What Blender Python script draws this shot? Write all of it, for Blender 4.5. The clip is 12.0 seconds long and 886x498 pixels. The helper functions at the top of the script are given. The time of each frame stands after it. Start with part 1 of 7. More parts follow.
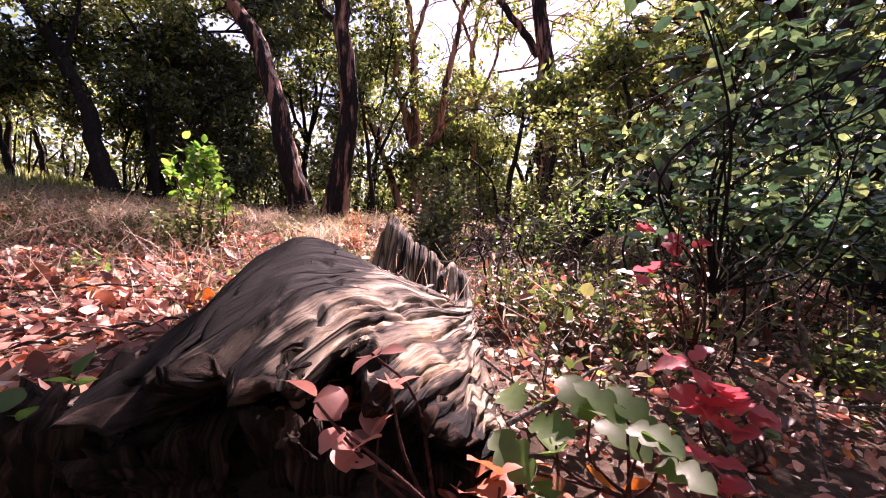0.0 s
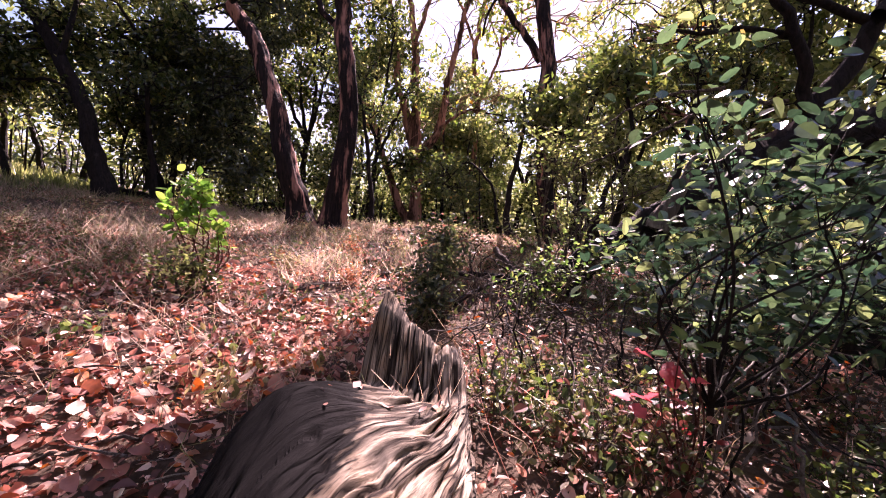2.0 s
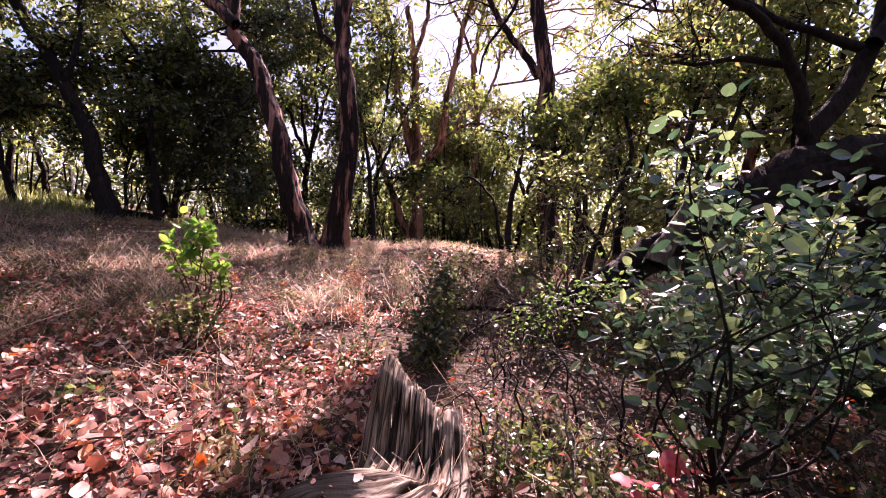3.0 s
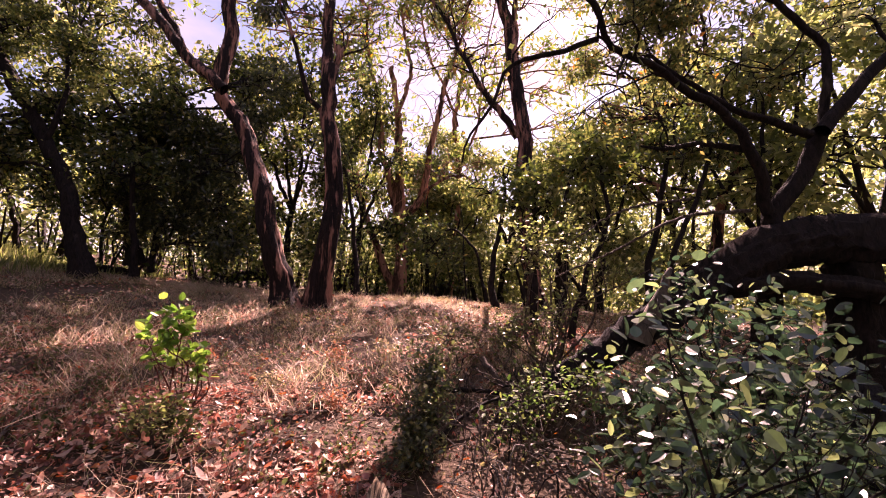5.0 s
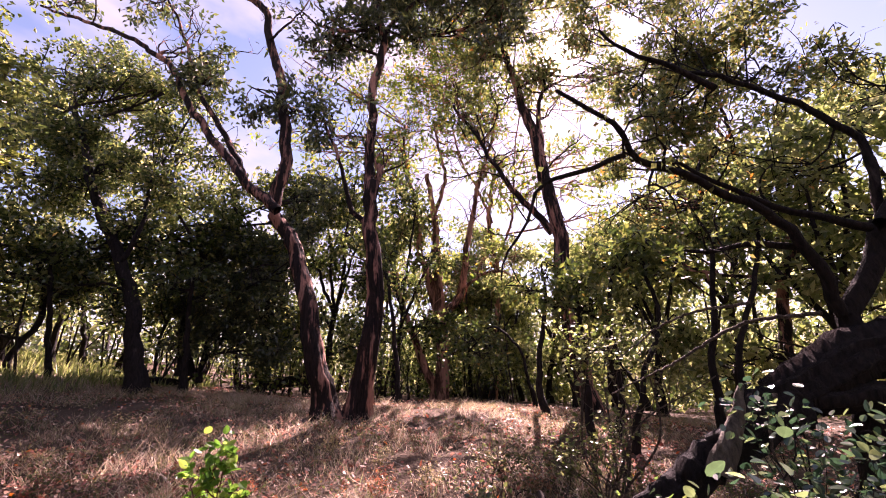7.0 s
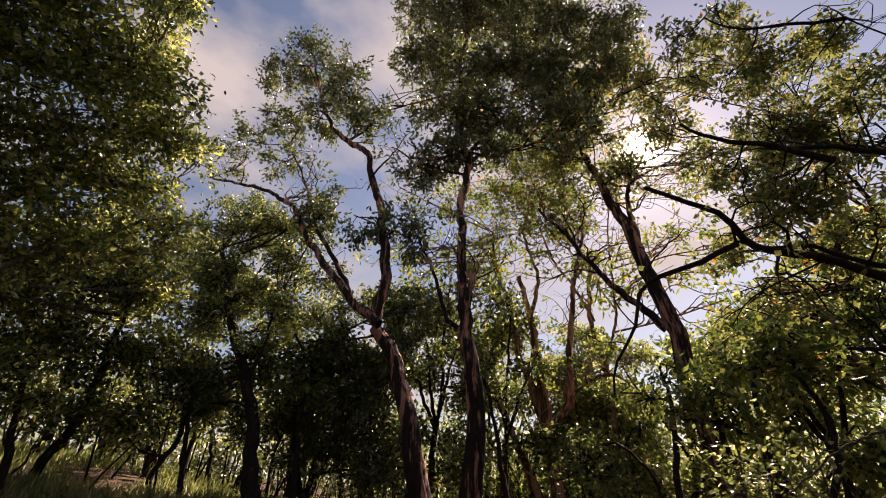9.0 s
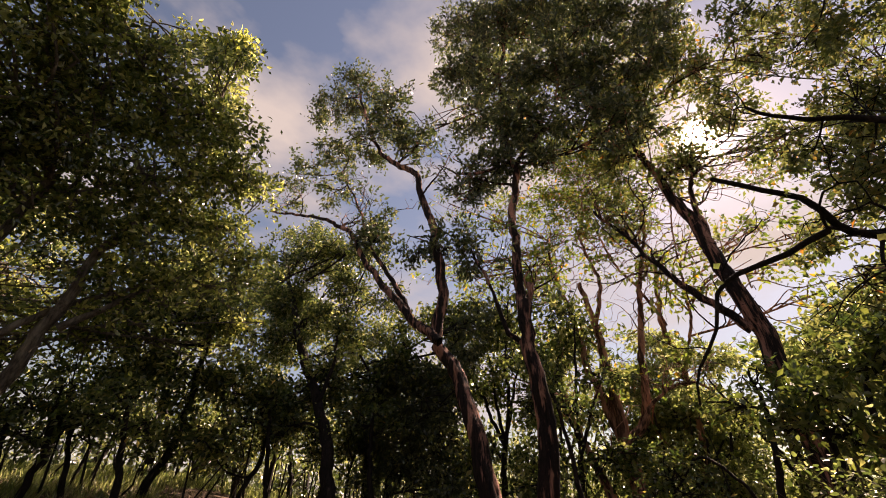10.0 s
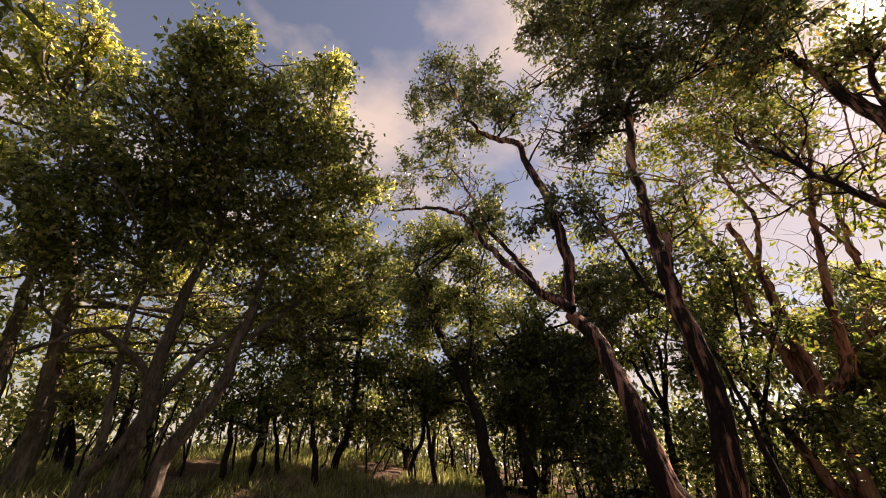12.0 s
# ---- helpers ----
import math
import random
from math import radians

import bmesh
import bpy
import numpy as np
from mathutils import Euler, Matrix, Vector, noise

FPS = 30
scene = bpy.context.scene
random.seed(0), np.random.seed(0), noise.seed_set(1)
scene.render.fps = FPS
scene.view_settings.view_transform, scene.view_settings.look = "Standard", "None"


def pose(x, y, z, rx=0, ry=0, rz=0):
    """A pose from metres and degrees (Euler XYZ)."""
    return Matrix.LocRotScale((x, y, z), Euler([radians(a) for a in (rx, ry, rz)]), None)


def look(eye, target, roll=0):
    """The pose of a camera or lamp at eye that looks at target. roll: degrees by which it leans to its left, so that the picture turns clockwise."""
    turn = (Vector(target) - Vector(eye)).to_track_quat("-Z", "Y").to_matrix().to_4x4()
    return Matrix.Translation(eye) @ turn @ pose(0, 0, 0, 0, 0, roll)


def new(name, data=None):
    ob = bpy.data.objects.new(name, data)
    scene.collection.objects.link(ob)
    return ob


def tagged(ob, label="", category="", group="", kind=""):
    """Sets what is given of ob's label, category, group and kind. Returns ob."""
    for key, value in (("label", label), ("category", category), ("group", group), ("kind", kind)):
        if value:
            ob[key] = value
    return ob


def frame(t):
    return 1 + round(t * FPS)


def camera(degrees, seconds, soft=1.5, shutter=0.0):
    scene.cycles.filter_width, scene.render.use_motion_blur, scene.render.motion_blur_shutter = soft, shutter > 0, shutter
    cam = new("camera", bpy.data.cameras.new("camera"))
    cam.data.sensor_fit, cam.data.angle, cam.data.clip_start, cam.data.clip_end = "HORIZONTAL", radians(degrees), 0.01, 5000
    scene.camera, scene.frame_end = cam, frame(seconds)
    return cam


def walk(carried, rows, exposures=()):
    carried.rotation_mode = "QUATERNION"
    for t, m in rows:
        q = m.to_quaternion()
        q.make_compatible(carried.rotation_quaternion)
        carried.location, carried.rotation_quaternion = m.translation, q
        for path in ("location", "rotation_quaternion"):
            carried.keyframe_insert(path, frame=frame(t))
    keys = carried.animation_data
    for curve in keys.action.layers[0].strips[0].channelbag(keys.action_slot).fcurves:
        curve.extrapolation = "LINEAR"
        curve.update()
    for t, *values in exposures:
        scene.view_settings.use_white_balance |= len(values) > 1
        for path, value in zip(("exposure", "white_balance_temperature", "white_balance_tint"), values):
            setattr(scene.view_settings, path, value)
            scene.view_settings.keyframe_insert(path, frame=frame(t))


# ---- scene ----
SKY_STRENGTH, SUN_STRENGTH = 0.042, 5.0
EXPOSURES = [(0, 2.5, 6900, 53), (3, 2.26, 6650, 58), (5, 2.12, 7800, 63), (7, 2.28, 7000, 57), (9, 1.38, 8000, 32), (12, 1.56, 9150, 35)]
cam = camera(94.6, 12.0, soft=1.0)
PATH = [
    (0, (0.0, 0.0, 0.4), (0.01, 2.0, 0.375), 0.5),
    (0.5, (-0.004, 0.014, 0.453), (-0.009, 2.014, 0.434), 0.9),
    (1, (-0.008, 0.023, 0.521), (-0.012, 2.023, 0.49), 1.2),
    (1.5, (-0.006, 0.022, 0.609), (-0.005, 2.021, 0.561), 1.4),
    (2, (0.005, 0.03, 0.696), (0.021, 2.029, 0.634), 1.5),
    (2.5, (0.008, 0.035, 0.788), (0.02, 2.034, 0.755), 1.3),
    (3, (0.014, 0.024, 0.882), (0.016, 2.024, 0.858), 0.5),
    (3.2, (0.016, 0.022, 0.909), (0.016, 2.022, 0.881), 0.5),
    (4.8, (-0.003, 0.002, 1.122), (0.092, 1.993, 1.279), -0.2),
    (5, (0.001, -0.003, 1.15), (0.084, 1.987, 1.329), -0.1),
    (5.5, (0.001, 0.002, 1.211), (0.069, 1.988, 1.433), -0.6),
    (6, (-0.005, -0.005, 1.27), (0.032, 1.968, 1.599), -1.1),
    (6.5, (-0.007, -0.019, 1.312), (-0.028, 1.925, 1.78), -1.6),
    (7, (-0.007, -0.035, 1.336), (-0.103, 1.865, 1.952), -1.8),
    (7.2, (-0.014, -0.043, 1.339), (-0.136, 1.838, 2.008), -1.7),
    (9, (0.0, -0.065, 1.393), (-0.492, 1.548, 2.467), -0.2),
    (9.5, (-0.005, -0.067, 1.398), (-0.611, 1.477, 2.517), -0.1),
    (10, (-0.011, -0.067, 1.403), (-0.732, 1.416, 2.536), 0.1),
    (10.5, (-0.015, -0.069, 1.402), (-0.848, 1.358, 2.529), 0.2),
    (11, (-0.022, -0.064, 1.409), (-0.973, 1.305, 2.514), 0.4),
    (11.5, (-0.027, -0.059, 1.41), (-1.106, 1.239, 2.482), 0.5),
    (12, (-0.025, -0.049, 1.414), (-1.241, 1.155, 2.449), 0.4),
]
walk(cam, [(t, look(eye, target, roll)) for t, eye, target, roll in PATH], EXPOSURES)

# ---- sky and sun ----
SUN_UP, SUN_SIDE = radians(40.6), radians(17.2)
SUN_WAY = Vector((math.cos(SUN_UP) * math.sin(SUN_SIDE), math.cos(SUN_UP) * math.cos(SUN_SIDE), math.sin(SUN_UP)))


def build_sky():
    world = bpy.data.worlds.new("sky")
    scene.world = world
    world.use_nodes = True
    nt = world.node_tree
    nt.nodes.clear()
    out = nt.nodes.new("ShaderNodeOutputWorld")
    bg = nt.nodes.new("ShaderNodeBackground")
    sky = nt.nodes.new("ShaderNodeTexSky")
    sky.sky_type = "NISHITA"
    sky.sun_disc = False
    sky.sun_elevation = SUN_UP
    sky.sun_rotation = SUN_SIDE
    sky.dust_density = 0.4
    sky.air_density = 1.5
    sky.ozone_density = 3.0
    # broken white cloud all over the sky
    tc = nt.nodes.new("ShaderNodeTexCoord")
    mp = nt.nodes.new("ShaderNodeMapping")
    mp.inputs["Scale"].default_value = (1.0, 1.0, 2.2)
    mp.inputs["Location"].default_value = (0.35, 0.1, 0.2)
    ns = nt.nodes.new("ShaderNodeTexNoise")
    ns.inputs["Scale"].default_value = 2.3
    ns.inputs["Detail"].default_value = 6
    ns.inputs["Roughness"].default_value = 0.5
    rp = nt.nodes.new("ShaderNodeValToRGB")
    rp.color_ramp.elements[0].position = 0.49
    rp.color_ramp.elements[1].position = 0.68
    mx = nt.nodes.new("ShaderNodeMix")
    mx.data_type = "RGBA"
    mx.inputs[7].default_value = (5.5, 5.8, 6.0, 1)
    nt.links.new(tc.outputs["Generated"], mp.inputs["Vector"])
    nt.links.new(mp.outputs[0], ns.inputs["Vector"])
    nt.links.new(ns.outputs[0], rp.inputs[0])
    nt.links.new(rp.outputs[0], mx.inputs[0])
    nt.links.new(sky.outputs[0], mx.inputs[6])
    # the sun's disc and its aureole in the thin cloud
    dot = nt.nodes.new("ShaderNodeVectorMath")
    dot.operation = "DOT_PRODUCT"
    dot.inputs[1].default_value = SUN_WAY
    nt.links.new(tc.outputs["Generated"], dot.inputs[0])
    glow = mx.outputs[2]
    for power, peak in ((60, 1.2), (2600, 120.0), (9000, 1500.0)):
        base = nt.nodes.new("ShaderNodeMath")
        base.operation = "MAXIMUM"
        base.inputs[1].default_value = 0.0
        nt.links.new(dot.outputs["Value"], base.inputs[0])
        lobe = nt.nodes.new("ShaderNodeMath")
        lobe.operation = "POWER"
        lobe.inputs[1].default_value = power
        nt.links.new(base.outputs[0], lobe.inputs[0])
        add = nt.nodes.new("ShaderNodeMix")
        add.data_type, add.blend_type = "RGBA", "ADD"
        add.inputs[7].default_value = (peak, peak * 0.96, peak * 0.9, 1)
        nt.links.new(lobe.outputs[0], add.inputs[0])
        nt.links.new(glow, add.inputs[6])
        glow = add.outputs[2]
    nt.links.new(glow, bg.inputs[0])
    bg.inputs[1].default_value = SKY_STRENGTH
    nt.links.new(bg.outputs[0], out.inputs[0])
    lamp = bpy.data.lights.new("sun", "SUN")
    lamp.energy = SUN_STRENGTH
    lamp.angle = radians(0.55)
    lamp.color = (1.0, 0.93, 0.84)
    ob = new("sun", lamp)
    ob.matrix_world = look(tuple(SUN_WAY * 50), (0, 0, 0))


build_sky()


# ---- materials ----
def nodes(name):
    m = bpy.data.materials.new(name)
    m.use_nodes = True
    nt = m.node_tree
    return m, nt, nt.nodes["Principled BSDF"], nt.nodes["Material Output"]


def put(nt, kind, **values):
    n = nt.nodes.new(kind)
    for k, v in values.items():
        n.inputs[k.replace("_", " ")].default_value = v
    return n


def ramp(nt, source, stops):
    r = nt.nodes.new("ShaderNodeValToRGB")
    e = r.color_ramp.elements
    while len(e) < len(stops):
        e.new(0.5)
    for el, (p, c) in zip(e, stops):
        el.position, el.color = p, (*c, 1)
    nt.links.new(source, r.inputs[0])
    return r


def leaf_material(name, stops, translucent=0.45, rough=0.42, shine=0.5, glow=2.6):
    """Thin leaf: each leaf has its own tint, light shines through it."""
    m, nt, bsdf, out = nodes(name)
    geo = nt.nodes.new("ShaderNodeNewGeometry")
    stops = [(at, (r, g, b * 0.95)) for at, (r, g, b) in stops]
    rp = ramp(nt, geo.outputs["Random Per Island"], stops)
    tc = nt.nodes.new("ShaderNodeTexCoord")
    ns = put(nt, "ShaderNodeTexNoise", Scale=55.0, Detail=3.0)
    nt.links.new(tc.outputs["Object"], ns.inputs["Vector"])
    hs = nt.nodes.new("ShaderNodeHueSaturation")
    mr = nt.nodes.new("ShaderNodeMapRange")
    mr.inputs[3].default_value, mr.inputs[4].default_value = 0.6, 1.35
    nt.links.new(ns.outputs[0], mr.inputs[0])
    nt.links.new(mr.outputs[0], hs.inputs["Value"])
    nt.links.new(rp.outputs[0], hs.inputs["Color"])
    nt.links.new(hs.outputs[0], bsdf.inputs["Base Color"])
    bsdf.inputs["Roughness"].default_value = rough
    bsdf.inputs["Specular IOR Level"].default_value = shine
    tr = nt.nodes.new("ShaderNodeBsdfTranslucent")
    warm = nt.nodes.new("ShaderNodeHueSaturation")
    warm.inputs["Saturation"].default_value = 1.1
    warm.inputs["Value"].default_value = glow
    nt.links.new(hs.outputs[0], warm.inputs["Color"])
    nt.links.new(warm.outputs[0], tr.inputs[0])
    mix = nt.nodes.new("ShaderNodeMixShader")
    mix.inputs[0].default_value = translucent
    nt.links.new(bsdf.outputs[0], mix.inputs[1])
    nt.links.new(tr.outputs[0], mix.inputs[2])
    nt.links.new(mix.outputs[0], out.inputs[0])
    return m


def bark_material(name, dark, light, patch, patch_at=0.6, scale=(9, 9, 2.2)):
    """Long furrows up the stem with patches where the outer bark has peeled."""
    m, nt, bsdf, out = nodes(name)
    tc = nt.nodes.new("ShaderNodeTexCoord")
    mp = nt.nodes.new("ShaderNodeMapping")
    mp.inputs["Scale"].default_value = scale
    nt.links.new(tc.outputs["Object"], mp.inputs[0])
    fine = put(nt, "ShaderNodeTexNoise", Scale=3.0, Detail=8.0, Roughness=0.7)
    nt.links.new(mp.outputs[0], fine.inputs["Vector"])
    big = put(nt, "ShaderNodeTexNoise", Scale=0.62, Detail=5.0, Roughness=0.65)
    nt.links.new(mp.outputs[0], big.inputs["Vector"])
    a = ramp(nt, fine.outputs[0], [(0.36, dark), (0.66, light)])
    b = ramp(nt, big.outputs[0], [(patch_at - 0.05, (0, 0, 0)), (patch_at + 0.05, (1, 1, 1))])
    pc = ramp(nt, fine.outputs[0], [(0.3, tuple(v * 0.6 for v in patch)), (0.7, patch)])
    mx = nt.nodes.new("ShaderNodeMix")
    mx.data_type = "RGBA"
    nt.links.new(b.outputs[0], mx.inputs[0])
    nt.links.new(a.outputs[0], mx.inputs[6])
    nt.links.new(pc.outputs[0], mx.inputs[7])
    nt.links.new(mx.outputs[2], bsdf.inputs["Base Color"])
    bsdf.inputs["Roughness"].default_value = 0.85
    bsdf.inputs["Specular IOR Level"].default_value = 0.25
    bp = put(nt, "ShaderNodeBump", Strength=1.0, Distance=0.05)
    nt.links.new(fine.outputs[0], bp.inputs["Height"])
    nt.links.new(bp.outputs[0], bsdf.inputs["Normal"])
    return m


LEAF_OLIVE = leaf_material("olive_leaf", [(0.0, (0.03, 0.055, 0.015)), (0.5, (0.07, 0.1, 0.026)), (0.88, (0.14, 0.16, 0.045)), (0.97, (0.26, 0.26, 0.1)), (1.0, (0.3, 0.16, 0.03))], 0.36, 0.3, 0.8, 2.2)
# shade is in these two leaf colours; their pale ends paint lit leaves
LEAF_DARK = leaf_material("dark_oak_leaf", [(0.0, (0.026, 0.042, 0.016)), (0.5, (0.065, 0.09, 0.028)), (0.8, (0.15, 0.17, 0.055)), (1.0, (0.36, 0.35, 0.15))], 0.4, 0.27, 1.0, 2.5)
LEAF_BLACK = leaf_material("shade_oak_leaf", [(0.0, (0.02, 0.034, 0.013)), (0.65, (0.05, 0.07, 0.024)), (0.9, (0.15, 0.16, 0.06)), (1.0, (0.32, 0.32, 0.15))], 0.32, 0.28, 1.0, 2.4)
LEAF_LIGHT = leaf_material("light_leaf", [(0.0, (0.05, 0.085, 0.02)), (0.5, (0.09, 0.12, 0.028)), (0.95, (0.16, 0.17, 0.04)), (1.0, (0.4, 0.2, 0.04))], 0.45)
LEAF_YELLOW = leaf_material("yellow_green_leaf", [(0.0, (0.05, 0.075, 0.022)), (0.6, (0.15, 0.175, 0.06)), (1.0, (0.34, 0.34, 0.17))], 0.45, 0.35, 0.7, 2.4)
# sunlight on the left-hand crowns is put into the next two leaf colours
LEAF_SUNLIT = leaf_material("sunlit_oak_leaf", [(0.0, (0.07, 0.1, 0.025)), (0.5, (0.25, 0.27, 0.07)), (1.0, (0.45, 0.43, 0.17))], 0.47, 0.35, 0.6, 2.6)
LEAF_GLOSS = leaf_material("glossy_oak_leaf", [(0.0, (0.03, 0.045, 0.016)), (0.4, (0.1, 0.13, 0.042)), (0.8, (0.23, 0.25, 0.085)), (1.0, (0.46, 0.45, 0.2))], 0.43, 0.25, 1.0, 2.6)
LEAF_CRIMSON = leaf_material("crimson_leaf", [(0.0, (0.36, 0.06, 0.09)), (0.5, (0.48, 0.13, 0.14)), (1.0, (0.52, 0.28, 0.22))], 0.45, 0.5, 0.4, 1.7)
LEAF_GOLD = leaf_material("autumn_oak_leaf", [(0.0, (0.05, 0.075, 0.026)), (0.5, (0.11, 0.13, 0.046)), (0.92, (0.2, 0.2, 0.075)), (0.985, (0.3, 0.2, 0.07)), (1.0, (0.4, 0.15, 0.05))], 0.42, 0.34, 0.6, 2.4)
# pale end of the ramp paints highlights on a few shrub leaves
LEAF_SHRUB = leaf_material("shrub_leaf", [(0.0, (0.014, 0.035, 0.02)), (0.5, (0.035, 0.075, 0.04)), (0.8, (0.08, 0.13, 0.06)), (1.0, (0.24, 0.3, 0.13))], 0.28, 0.24, 1.0, 2.4)
LEAF_FRESH = leaf_material("fresh_leaf", [(0.0, (0.05, 0.1, 0.026)), (0.6, (0.09, 0.145, 0.045)), (1.0, (0.2, 0.23, 0.08))], 0.4, 0.5, 0.3)
LEAF_PINK = leaf_material("pink_olive_leaf", [(0.0, (0.32, 0.1, 0.1)), (0.45, (0.52, 0.26, 0.22)), (0.65, (0.55, 0.36, 0.3)), (0.75, (0.18, 0.18, 0.06)), (1.0, (0.28, 0.26, 0.09))], 0.4, 0.5, 0.3, 1.7)
LEAF_SAP = leaf_material("sapling_leaf", [(0.0, (0.06, 0.14, 0.03)), (0.6, (0.11, 0.22, 0.045)), (1.0, (0.24, 0.32, 0.08))], 0.48, 0.4, 0.5, 2.4)
LEAF_RED = leaf_material("red_leaf", [(0.0, (0.2, 0.03, 0.035)), (0.4, (0.3, 0.07, 0.07)), (0.7, (0.36, 0.16, 0.13)), (0.9, (0.4, 0.26, 0.2)), (1.0, (0.14, 0.14, 0.05))], 0.25)
LEAF_RUST = leaf_material("rusty_leaf", [(0.0, (0.2, 0.06, 0.04)), (0.35, (0.34, 0.12, 0.07)), (0.6, (0.4, 0.22, 0.13)), (0.8, (0.14, 0.14, 0.05)), (1.0, (0.42, 0.3, 0.22))], 0.25)
LEAF_MIXED = leaf_material("turning_leaf", [(0.0, (0.03, 0.05, 0.02)), (0.3, (0.075, 0.095, 0.035)), (0.5, (0.13, 0.13, 0.055)), (0.65, (0.12, 0.06, 0.045)), (0.8, (0.25, 0.09, 0.075)), (0.93, (0.34, 0.2, 0.16)), (1.0, (0.46, 0.36, 0.3))], 0.3, 0.55, 0.3)
LEAF_LITTER = leaf_material("fallen_leaf", [(0.0, (0.07, 0.024, 0.018)), (0.2, (0.22, 0.075, 0.055)), (0.45, (0.46, 0.19, 0.15)), (0.7, (0.66, 0.4, 0.32)), (0.88, (0.84, 0.68, 0.57)), (0.94, (0.5, 0.11, 0.05)), (1.0, (0.62, 0.24, 0.08))], 0.16, 0.45, 0.5)
GRASS_DRY = leaf_material("dry_grass", [(0.0, (0.18, 0.13, 0.1)), (0.35, (0.36, 0.28, 0.22)), (0.6, (0.56, 0.48, 0.4)), (0.72, (0.32, 0.17, 0.14)), (0.84, (0.14, 0.16, 0.08)), (1.0, (0.24, 0.26, 0.13))], 0.36, 0.5, 0.4)
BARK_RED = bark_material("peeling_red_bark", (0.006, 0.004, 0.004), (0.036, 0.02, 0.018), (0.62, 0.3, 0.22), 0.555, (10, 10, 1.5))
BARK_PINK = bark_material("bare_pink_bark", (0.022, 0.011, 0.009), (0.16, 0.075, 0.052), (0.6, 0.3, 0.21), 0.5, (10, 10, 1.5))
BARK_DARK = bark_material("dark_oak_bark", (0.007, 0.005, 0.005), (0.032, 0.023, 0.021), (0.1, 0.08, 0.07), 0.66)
BARK_GREY = bark_material("grey_oak_bark", (0.05, 0.042, 0.034), (0.22, 0.18, 0.14), (0.34, 0.29, 0.23), 0.58)
TWIG = bark_material("twig_bark", (0.05, 0.035, 0.028), (0.2, 0.15, 0.12), (0.3, 0.25, 0.21), 0.6, (20, 20, 20))


def ground_material():
    m, nt, bsdf, out = nodes("forest_soil")
    tc = nt.nodes.new("ShaderNodeTexCoord")
    a = put(nt, "ShaderNodeTexNoise", Scale=0.8, Detail=5.0, Roughness=0.6)
    b = put(nt, "ShaderNodeTexNoise", Scale=28.0, Detail=8.0, Roughness=0.75)
    v = put(nt, "ShaderNodeTexVoronoi", Scale=26.0)
    for n in (a, b, v):
        nt.links.new(tc.outputs["Object"], n.inputs["Vector"])
    c1 = ramp(nt, a.outputs[0], [(0.35, (0.09, 0.062, 0.046)), (0.65, (0.25, 0.18, 0.13))])
    c2 = ramp(nt, b.outputs[0], [(0.3, (0.25, 0.22, 0.2)), (0.7, (1, 1, 1))])
    mx = nt.nodes.new("ShaderNodeMix")
    mx.data_type, mx.blend_type = "RGBA", "MULTIPLY"
    mx.inputs[0].default_value = 0.9
    nt.links.new(c1.outputs[0], mx.inputs[6])
    nt.links.new(c2.outputs[0], mx.inputs[7])
    nt.links.new(mx.outputs[2], bsdf.inputs["Base Color"])
    bsdf.inputs["Roughness"].default_value = 0.95
    bsdf.inputs["Specular IOR Level"].default_value = 0.1
    bp = put(nt, "ShaderNodeBump", Strength=0.9, Distance=0.03)
    add = nt.nodes.new("ShaderNodeMath")
    nt.links.new(b.outputs[0], add.inputs[0])
    nt.links.new(v.outputs[0], add.inputs[1])
    nt.links.new(add.outputs[0], bp.inputs["Height"])
    nt.links.new(bp.outputs[0], bsdf.inputs["Normal"])
    return m


